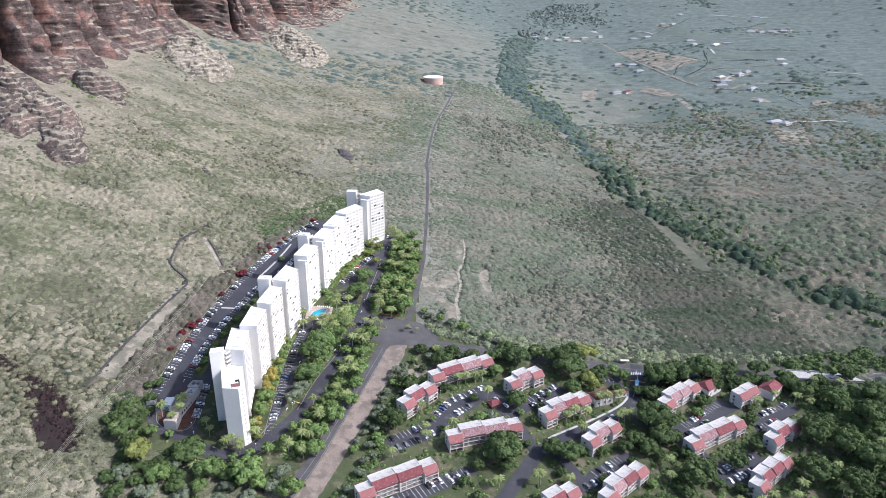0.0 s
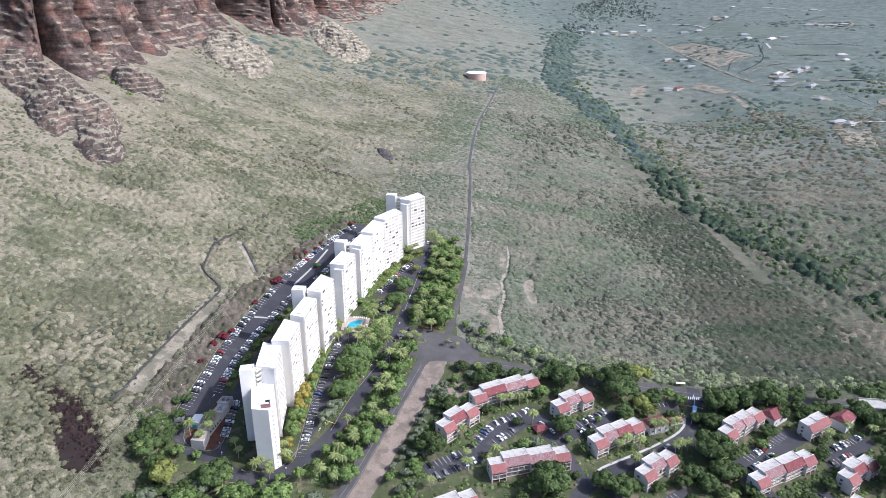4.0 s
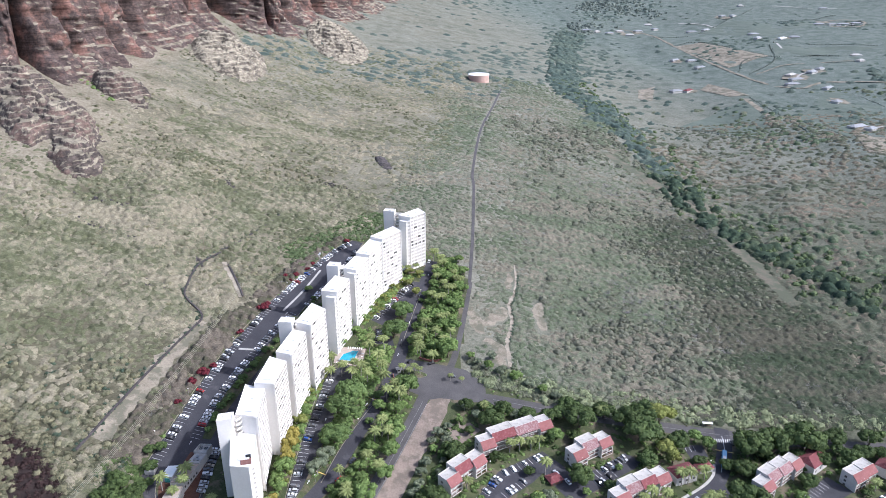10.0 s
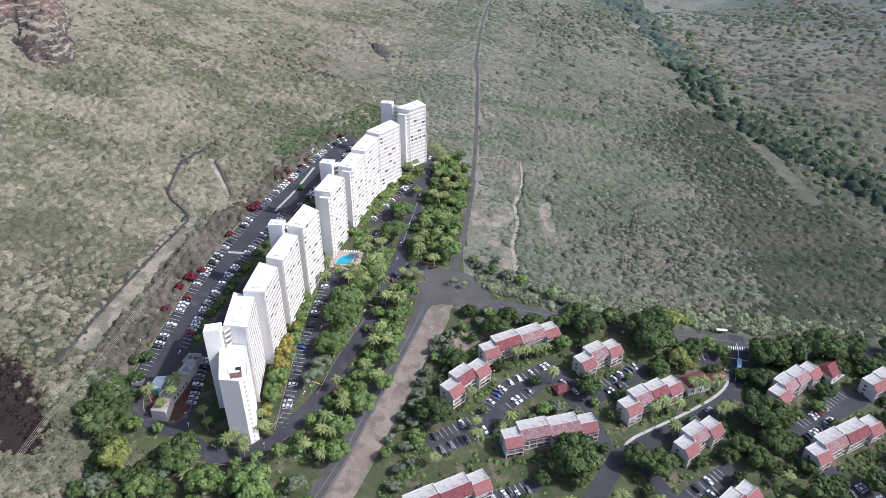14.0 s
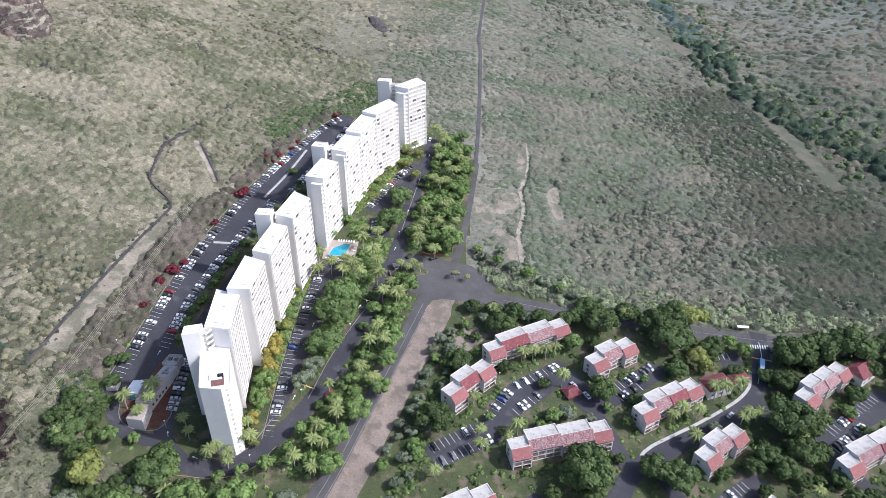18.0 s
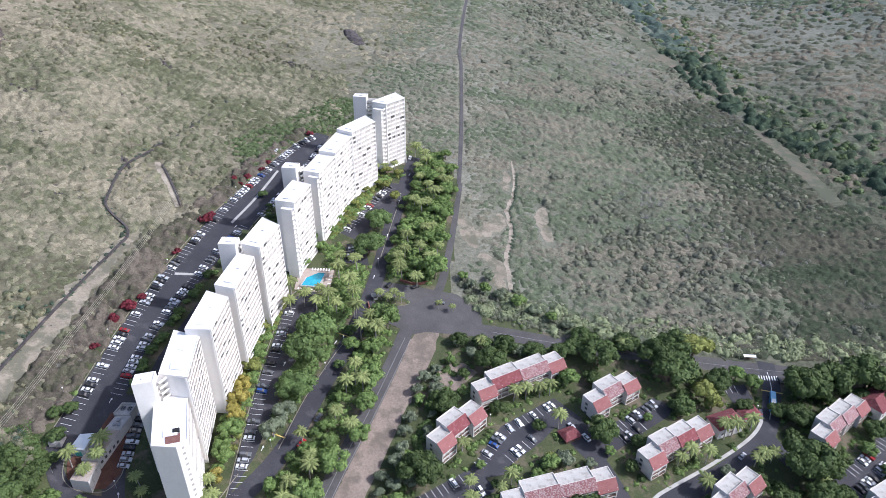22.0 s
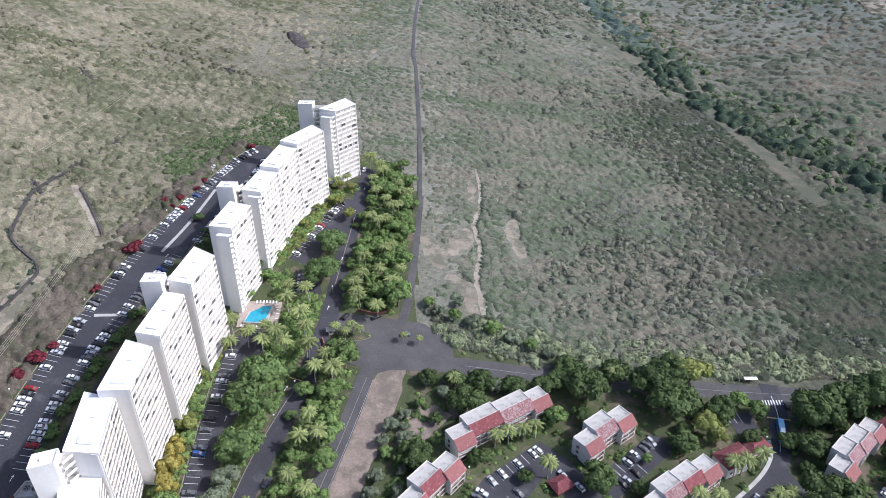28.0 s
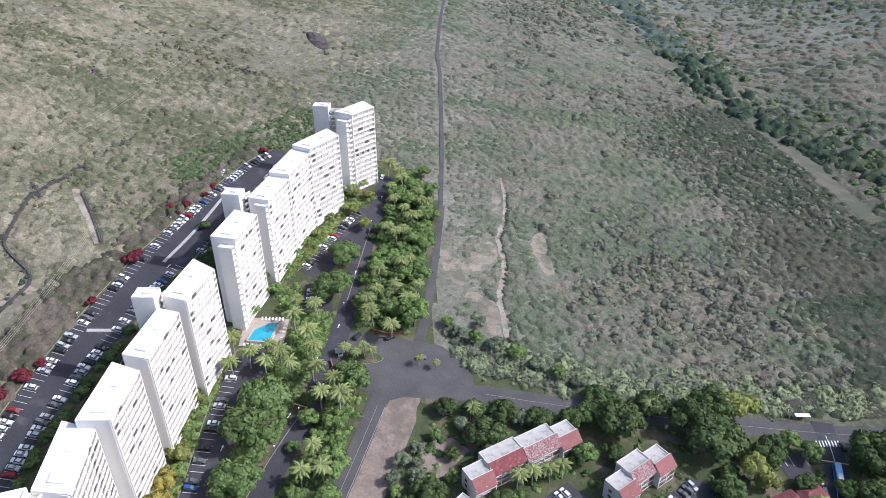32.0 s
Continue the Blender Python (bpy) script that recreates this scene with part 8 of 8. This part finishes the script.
hip_house("garden_hut", 59.2, 311.8, 7.2, 6.0, 25, 2.6, 1.8, "red_shingle", "small hut with a red shingle roof in the car park", "hut", wall="brown_wood", hip=0.35)
hip_house("clubhouse", 131.0, 319.3, 13.5, 8.5, 20, 6.5, 2.6, "red_shingle", "two-storey clubhouse with a dark red roof", "clubhouse", hip=0.3)
hip_house("gatehouse", 145.6, 327.0, 9.0, 5.6, 18, 2.8, 1.6, "red_shingle", "low gatehouse with a dark red roof", "gatehouse", hip=0.4)
hip_house("pavilion", 209.5, 333.5, 15.0, 11.0, 35, 6.5, 3.0, "red_shingle", "red-roofed pavilion at the end of a townhouse row", "pavilion", hip=0.25)
hip_house("pavilion", 252.0, 330.0, 14.0, 10.0, 40, 6.5, 3.0, "red_shingle", "red-roofed pavilion among dark trees", "pavilion", hip=0.25)

# the bus
bus = tagged(new("bus"), "bright blue bus waiting at the junction", "bus")
bus.matrix_world = on_slope(159.6, 334.2, 70, 0.3)
M["bus_blue"] = surface("bus_blue", (0.04, 0.24, 0.52), (0.07, 0.33, 0.65), 0.35, 0.6, 6.0, 0.0, 0.0, spec=0.5)
M["bus_top"] = surface("bus_top", (0.30, 0.55, 0.72), (0.40, 0.64, 0.80), 0.5, 0.6, 6.0, 0.0, 0.0)
g = Geo()
g.prism([(-5.9, -1.25), (5.8, -1.25), (5.95, -0.9), (5.95, 0.9), (5.8, 1.25), (-5.9, 1.25)], 0.35, 2.95)
part("body", g.mesh("body", M["bus_blue"]), bus)
g = Geo()
g.prism([(-5.85, -1.15), (5.75, -1.15), (5.75, 1.15), (-5.85, 1.15)], 2.954, 3.08)
part("roof", g.mesh("roof", M["bus_top"]), bus, "pale blue roof")
g = Geo()
g.box(-2.6, -0.8, 3.084, 0.4, 0.8, 3.34)
part("roof_unit", g.mesh("roof_unit", M["white_paint"]), bus, "white roof air unit")
g = Geo()
g.box(0, -1.28, 1.5, 1.5, -1.252, 2.5)
g2 = Geo()
g2.box(0, 1.252, 1.5, 1.5, 1.28, 2.5)
sides = (g.mesh("window", M["glass_dark"]), g2.mesh("window", M["glass_dark"]))
for k in range(6):
    for me in sides:
        part("window", me, bus, at=Matrix.Translation((-5.3 + k * 1.75, 0, 0)))
g = Geo()
g.box(5.952, -0.88, 1.2, 5.98, 0.88, 2.7)
part("windscreen", g.mesh("windscreen", M["glass_dark"]), bus)
for wx in (-3.6, 3.6):
    for wy in (-1.14, 1.14):
        part("wheel", WHEEL_ME, bus, at=Matrix.Translation((wx, wy, 0.48)) @ Matrix.Diagonal((1.45, 1.6, 1.45, 1)))

# bus shelter, entrance walls, gate
stop = thing("bus_shelter", (160, 363.6, gz(160, 363.6)), "white-roofed bus shelter at the roadside", "bus shelter", turn=-6)
g = Geo()
g.box(-3.0, -1.0, 2.4, 3.0, 1.0, 2.55)
part("roof", g.mesh("roof", M["white_paint"]), stop)
g = Geo()
g.box(-0.06, -0.06, -0.3, 0.06, 0.06, 2.4)
me = g.mesh("post", M["metal_grey"])
for px_ in (-2.8, 2.8):
    for py_ in (-0.85, 0.85):
        part("post", me, stop, at=Matrix.Translation((px_, py_, 0)))
g = Geo()
g.box(-2.2, 0.3, 0.42, 2.2, 0.7, 0.5)
g.box(-2.0, 0.4, -0.2, -1.9, 0.6, 0.42)
g.box(1.9, 0.4, -0.2, 2.0, 0.6, 0.42)
part("bench", g.mesh("bench", M["brown_wood"]), stop)
gate = thing("guard_booth", (-28.4, 391.6, gz(-28.4, 391.6) + 0.2), "small pale guard booth on the entrance island", "booth", turn=10)
g = Geo()
g.box(-1.0, -1.0, 0, 1.0, 1.0, 2.4)
part("wall", g.mesh("wall", M["cream_wall"]), gate)
g = Geo()
g.box(-2.0, -1.6, 2.404, 2.0, 1.6, 2.65)
part("roof", g.mesh("roof", M["cream_roof"]), gate)
g = Geo()
g.box(-0.7, -1.05, 1.1, 0.7, -0.98, 2.0)
part("window", g.mesh("window", M["glass_dark"]), gate)
kerb("boundary_wall", [(-16, 406.5), (-10, 404.4), (-5, 404.8), (-1, 407)], "curved red brick entrance wall", "brick_red", 0.5, 1.5)
kerb("boundary_wall", [(-33, 380), (-31, 384), (-32, 388)], "curved red brick entrance wall", "brick_red", 0.5, 1.5)

# ---- power line ----
poles = [(-139.5, 450), (-156.7, 339), (-173, 262), (-196, 150)]
wires = tagged(new("power_lines"), "power lines sagging between wooden poles", "power lines")
tops = []
for k, (x, y) in enumerate(poles):
    ob = thing("utility_pole", (x, y, gz(x, y)), "weathered wooden utility pole with a crossarm", "utility pole", "utility poles", turn=-10)
    g = Geo()
    g.tube([(0, 0, -0.5), (0, 0, 11.5)], [0.17, 0.12], 8)
    part("pole", g.mesh("pole", M["pole_wood"]), ob)
    g = Geo()
    g.box(-1.5, -0.08, 10.7, 1.5, 0.08, 10.85)
    part("crossarm", g.mesh("crossarm", M["pole_wood"]), ob)
    g = Geo()
    for o in (-1.4, -0.5, 0.5, 1.4):
        g.tube([(o, 0, 10.85), (o, 0, 11.1)], [0.06, 0.04], 6)
    part("insulators", g.mesh("insulators", M["white_paint"]), ob)
    tops.append(ob.matrix_world.copy())
M["wire"] = surface("wire", (0.30, 0.29, 0.21), (0.40, 0.385, 0.29), 0.6, 1.0, 4.0, 0.0, 0.0)
for a, b in zip(tops, tops[1:]):
    for o in (-1.4, -0.5, 0.5, 1.4):
        p, q = a @ Vector((o, 0, 11.1)), b @ Vector((o, 0, 11.1))
        g = Geo()
        g.tube([tuple(p.lerp(q, t) - Vector((0, 0, 2.2 * 4 * t * (1 - t)))) for t in np.linspace(0, 1, 11)], [0.055] * 11, 4)
        part("wire", g.mesh("wire", M["wire"]), wires)
lone = []
for x, y in ((-177.8, 494), (-134.2, 652), (-111.4, 760)):
    ob = thing("utility_pole", (x, y, gz(x, y)), "lone wooden utility pole on the slope", "utility pole", "utility poles", turn=30)
    g = Geo()
    g.tube([(0, 0, -0.5), (0, 0, 12)], [0.2, 0.14], 8)
    part("pole", g.mesh("pole", M["pole_wood"]), ob)
    g = Geo()
    g.box(-1.6, -0.1, 11.0, 1.6, 0.1, 11.2)
    part("crossarm", g.mesh("crossarm", M["pole_wood"]), ob)
    lone.append(ob.matrix_world.copy())
for a, b in zip(lone, lone[1:]):
    for o in (-1.4, 1.4):
        p, q = a @ Vector((o, 0, 11.2)), b @ Vector((o, 0, 11.2))
        g = Geo()
        g.tube([tuple(p.lerp(q, t) - Vector((0, 0, 3.0 * 4 * t * (1 - t)))) for t in np.linspace(0, 1, 11)], [0.05] * 11, 4)
        part("wire", g.mesh("wire", M["wire"]), wires)

# ---- water tank, ditch, tracks, bridge ----
M["pink_paint"] = surface("pink_paint", (0.52, 0.34, 0.28), (0.66, 0.46, 0.39), 0.7, 0.1, 8.0, 0.05, 0.0, stain=(0.45, 0.32, 0.26), stain_size=0.1)
tank = thing("water_tank", (55.5, 1136, gz(55.5, 1136)), "round pinkish water tank on the valley slope", "water tank")
g = Geo()
g.tube([(0, 0, -4), (0, 0, 9)], [16.0, 16.0], 40)
part("wall", g.mesh("wall", M["pink_paint"]), tank)
g = Geo()
g.tube([(0, 0, 9.004), (0, 0, 9.5), (0, 0, 10.6)], [16.5, 16.4, 1.0], 40)
part("roof", g.mesh("roof", M["roof_white"]), tank, "pale shallow cone roof")
# the ditch's shadow and plants, drawn as a low strip of dark stone
kerb("ditch_wall", DITCH, "low dark strip for the shadow and plants of the ditch winding across the slope", "lava", 1.1, 1.0)
kerb("ditch_wall", WALL, "broken dark stone wall running up the slope", "lava", 1.0, 0.9)
p = np.concatenate([curve_through(DITCH, 1.3), curve_through(WALL, 2.2)])
p = p + np.random.default_rng(61).normal(0, 1.3, p.shape) - [1.2, 0]
thicket("bushes", p[:, 0], p[:, 1], np.random.default_rng(62).uniform(0.6, 1.7, len(p)), MED, M["leaf_creek"], 63, "dark bushes along the ditch", "bushes")
ribbon("berm", BERM, [6, 11, 11, 12], 0.16, M["sand"], ragged=0.22, label="pale bare earth bank below the ditch", category="ground")
ribbon("track", TRACK, [3.2, 4.2, 4.0, 3.2, 2.2], 0.25, M["pale_earth"], label="short pale concrete track on the slope", category="track")
kerb("track_wall", [(-158.6, 485), (-154.4, 478), (-148.6, 468), (-143.0, 457.5), (-139.8, 451)], "dark low wall beside the track", "lava", 1.2, 1.0)
ribbon("gully", GULLY, [1.0, 2.2, 1.6, 4.0, 2.2, 3.4, 2.2, 3.6], 0.14, M["pale_earth"], ragged=0.3, label="eroded pale gully through the scrub", category="ground")
for pts, w in SOILS:
    ribbon("bare_soil", pts, w, 0.10, M["sand"], ragged=0.35, label="bare pinkish soil beside the gully", category="ground")
p = curve_through(GULLY, 0.8) + [1.9, 0]
p = p + np.random.default_rng(71).normal(0, 0.7, p.shape)
p = p[noise2(p[:, 0], p[:, 1], 9, 2.0) > 0.42]
thicket("bushes", p[:, 0], p[:, 1], np.random.default_rng(72).uniform(0.7, 1.6, len(p)), MED, M["leaf_creek"], 73, "dark bushes along the cut edge of the gully", "bushes")
patch("bare_yard", [(-2, 336), (4, 349), (15, 351.5), (21.5, 346), (11, 335), (3, 331)], 0.16, M["dirt"], 4.0, "bare dirt yard behind the townhouses", "ground")
bridge = thing("bridge", (312, 343.5, gz(312, 343.5)), "pale concrete road bridge with low parapets", "bridge", turn=-8)
g = Geo()
g.box(-38, -5.6, -1.0, 38, 5.6, 0.5)
part("deck", g.mesh("deck", M["concrete"]), bridge)
for sgn in (-1, 1):
    g = Geo()
    g.box(-38, sgn * 5.4 - 0.18, 0.504, 38, sgn * 5.4 + 0.18, 1.45)
    part("parapet", g.mesh("parapet", M["concrete"]), bridge)
g = Geo()
g.box(-3, -5, -6, -2, 5, -1.004)
part("pier", g.mesh("pier", M["concrete"]), bridge)

# ---- the far valley ----
for n, poly in enumerate(([(508, 1614), (563, 1618), (636, 1426), (536, 1368)], [(532, 913), (575, 901), (540, 815), (512, 840)], [(321, 1182), (336, 1240), (369, 1258), (340, 1165)], [(437, 1226), (463, 1262), (492, 1153), (460, 1154)])):
    patch("field_%d" % (n + 1), poly, 0.6, M["sand"], 12.0, "bare tan field in the far valley", "field")
M["pasture"] = surface("pasture", (0.096, 0.120, 0.094), (0.148, 0.170, 0.136), 0.95, 0.02, 14.0, 0.3, 0)
for n, poly in enumerate(([(640, 1420), (690, 1540), (860, 1450), (760, 1410)], [(500, 1000), (620, 1160), (640, 1040), (520, 900)], [(600, 1740), (700, 1850), (900, 1780), (720, 1640)], [(340, 1020), (470, 1120), (465, 1000), (420, 950)])):
    patch("field_%d" % (n + 5), poly, 0.5, M["pasture"], 14.0, "smooth green pasture in the far valley", "field")
hedges = []
for pts in ([(300, 1045), (358, 999), (412, 945), (515, 880)], [(508, 1622), (563, 1626), (640, 1430)], [(684, 1545), (628, 1387), (550, 1304)], [(701, 1564), (790, 1510), (879, 1454)], [(632, 1174), (640, 1100), (644, 1032)], [(978, 1864), (880, 1825), (786, 1793)], [(492, 1724), (590, 1732), (702, 1860), (862, 2062)], [(487, 1141), (486, 1002), (484, 900)], [(540, 1330), (600, 1420), (760, 1400)]):
    hedges.append(curve_through(pts, 5.0))
p = np.concatenate(hedges)
# hedges and far woods carry the haze in their leaf colour
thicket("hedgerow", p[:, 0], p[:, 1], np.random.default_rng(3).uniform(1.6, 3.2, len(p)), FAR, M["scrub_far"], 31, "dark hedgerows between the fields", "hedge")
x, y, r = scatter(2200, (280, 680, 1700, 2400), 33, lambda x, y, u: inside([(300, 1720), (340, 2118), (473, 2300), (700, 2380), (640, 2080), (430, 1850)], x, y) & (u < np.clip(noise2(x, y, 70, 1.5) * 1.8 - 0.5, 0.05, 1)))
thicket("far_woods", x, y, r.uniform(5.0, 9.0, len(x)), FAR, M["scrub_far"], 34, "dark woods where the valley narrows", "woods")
for pts, w in (([(440, 1850), (490, 1751), (509, 1588), (531, 1314), (575, 1178), (646, 1201), (760, 1120)], 6.0), ([(477, 1131), (467, 998)], 9.0), ([(560, 1300), (640, 1340), (760, 1345)], 4.0), ([(880, 1740), (930, 1800), (990, 1760), (950, 1700), (885, 1735)], 6.0)):
    ribbon("farm_road", pts, w, 0.7, M["sand"], label="pale farm road through the far fields", category="road")
yard = random.Random(31)
for n, (x, y) in enumerate(((371, 1800), (430, 1785), (470, 1795), (605, 1250), (650, 1280), (740, 1615), (950, 1745), (910, 1790), (560, 938), (597, 1085), (470, 1470), (418, 1222), (797, 1390), (797, 1269), (716, 1915), (673, 1033))):
    w, d = yard.uniform(12, 26), yard.uniform(14, 30)
    a = yard.uniform(0, 3)
    ring = [(x + math.cos(a + k * 0.9) * w * yard.uniform(0.6, 1.1), y + math.sin(a + k * 0.9) * d * yard.uniform(0.6, 1.1)) for k in range(7)]
    patch("yard_%d" % (n + 1), ring, 0.6, M["sand"], 8.0, "pale bare yard round a distant farmhouse", "ground")
for pts in ([(600, 1232), (622, 1262), (650, 1272), (660, 1300)], [(900, 1752), (940, 1722), (985, 1738)], [(797, 1260), (830, 1225), (860, 1190)], [(690, 1500), (705, 1560)], [(560, 940), (600, 930), (650, 925)], [(600, 1900), (640, 1860), (660, 1800)], [(880, 2060), (960, 1990), (1030, 1960)]):
    ribbon("farm_road", pts, 4.5, 0.75, M["concrete"], label="pale drive between distant farmhouses", category="road")
M["farm_roof"] = surface("farm_roof", (0.22, 0.225, 0.23), (0.36, 0.365, 0.37), 0.8, 0.1, 8.0, 0.0, 0.35)
farm = random.Random(9)
for x, y in ((351, 1818), (371, 1794), (397, 1772), (428, 1803), (444, 1762), (474, 1807), (526, 1910), (521, 1831), (594, 1774), (626, 1771), (718, 1924), (748, 1932), (822, 2076), (735, 1604), (764, 1610), (999, 1972), (912, 1749), (936, 1741), (960, 1732), (887, 1758), (786, 1396), (765, 1341),
             (605, 1264), (600, 1231), (643, 1269), (582, 1205), (667, 1290), (468, 1477), (494, 1456), (491, 1394), (414, 1220), (393, 1217), (620, 1163), (590, 1075), (554, 946), (562, 929), (700, 1672), (689, 1621)):
    roof = "red_shingle" if (x, y) == (414, 1220) else "roof_white" if (x, y) in ((735, 1604),) else farm.choice(("farm_roof", "farm_roof", "cream_roof"))
    hip_house("farmhouse", x, y, farm.uniform(14, 26), farm.uniform(8, 12), farm.uniform(-10, 45), 3.4, 2.4, roof, {"red_shingle": "distant farmhouse with a red roof", "roof_white": "distant white-roofed farmhouse among fields", "cream_roof": "distant farmhouse with a pale roof", "farm_roof": "distant farmhouse with a grey roof"}[roof], "house", "farmhouses", hip=0.4)

# dark bare thicket at the foot of the slope
M["burnt"] = leafy("burnt", (0.018, 0.011, 0.010), (0.052, 0.030, 0.027), 0.3, 0.05)
RAVINE = [(-250, 316), (-234, 320), (-225, 308), (-215, 307), (-205, 298), (-195, 292), (-183, 276), (-174, 263), (-178, 248), (-190, 244), (-203, 254), (-207, 270), (-214, 284), (-227, 302), (-244, 304)]
M["burnt_soil"] = surface("burnt_soil", (0.014, 0.010, 0.009), (0.036, 0.024, 0.021), 0.95, 0.2, 10.0, 0.4, 0)
patch("ravine", RAVINE, 0.12, M["burnt_soil"], 4.0, "dark burnt soil of the ravine", "ground")
x, y, r = scatter(2600, (-250, -160, 235, 325), 41, lambda x, y, u: wild(x, y) & inside(RAVINE, x, y) & (u < 1.7 * noise2(x, y, 7, 4.0)))
thicket("bare_thicket", x, y, r.uniform(0.8, 2.1, len(x)), MED, M["burnt"], 42, "dark reddish bare thicket", "thicket")
x, y, r = scatter(1300, (-300, -178, 236, 372), 43, lambda x, y, u: wild(x, y) & ~inside(RAVINE, x, y) & (u < 1.5 * noise2(x, y, 19, 6.0) - 0.1))
for k, (paint, words) in enumerate((("scrub_olive", "olive thorn bushes round the ravine"), ("scrub_tan", "dry yellow-olive bushes round the ravine"), ("leaf_creek", "dark evergreen bushes round the ravine"))):
    a, b = x[k::3], y[k::3]
    thicket("bushes", a, b, r.uniform(1.6, 3.6, len(a)) * (0.6 if k == 2 else 1), CANOPY, M[paint], 44 + k, words, "bushes")
x, y, r = scatter(420, (-180, -148, 244, 312), 47, lambda x, y, u: wild(x, y) & ~inside(RAVINE, x, y) & (x < -150 - (y - 262) * 0.5 + 6))
thicket("bushes", x[::2], y[::2], r.uniform(1.4, 3.0, len(x[::2])), CANOPY, M["leaf_creek"], 48, "dark undergrowth between ravine and trees", "bushes")
thicket("bushes", x[1::2], y[1::2], r.uniform(1.6, 3.2, len(x[1::2])), CANOPY, M["scrub_olive"], 49, "olive undergrowth between ravine and trees", "bushes")
p = curve_through(RAVINE + RAVINE[:1], 1.3)
p = np.concatenate([p + np.random.default_rng(74 + k).normal(0, 2.0 + k, p.shape) for k in range(3)])
p = p[(noise2(p[:, 0], p[:, 1], 11, 3.0) > 0.40) & wild(p[:, 0], p[:, 1])]
thicket("bushes", p[::2, 0], p[::2, 1], np.random.default_rng(78).uniform(1.4, 3.2, len(p[::2])), CANOPY, M["scrub_tan"], 79, "dry bushes leaning over the ravine", "bushes")
thicket("bushes", p[1::2, 0], p[1::2, 1], np.random.default_rng(80).uniform(1.2, 2.8, len(p[1::2])), CANOPY, M["scrub_olive"], 81, "olive bushes leaning over the ravine", "bushes")

# ---- street lamps along the drives ----
lamp_post, lamp_head = Geo(), Geo()
lamp_post.tube([(0, 0, -0.3), (0, 0, 4.2)], [0.09, 0.06], 6)
lamp_head.tube([(0, 0, 4.204), (0, 0, 4.3), (0, 0, 4.65), (0, 0, 4.8)], [0.10, 0.30, 0.34, 0.12], 10)
post_me, head_me = lamp_post.mesh("pole", M["metal_grey"]), lamp_head.mesh("globe", M["white_paint"])
lamp = None
for x, y in ((-121.5, 279), (-146, 283), (-101, 268), (-83, 266), (-67, 301), (-59, 318), (-49, 343), (-42, 360), (-37, 385), (-28, 418), (-23, 455), (-17, 480), (-154, 318), (-147, 352), (-134, 402), (-113, 470), (-96, 510), (25, 318), (71, 322), (150, 329)):
    z = gz(x, y)
    if lamp is None:
        lamp = thing("street_lamp", (x, y, z), "short street lamp with a white globe beside the drive", "street lamp", "street lamps")
        part("pole", post_me, lamp)
        part("globe", head_me, lamp, "white globe")
    else:
        copy_thing(lamp, pose(x, y, z))
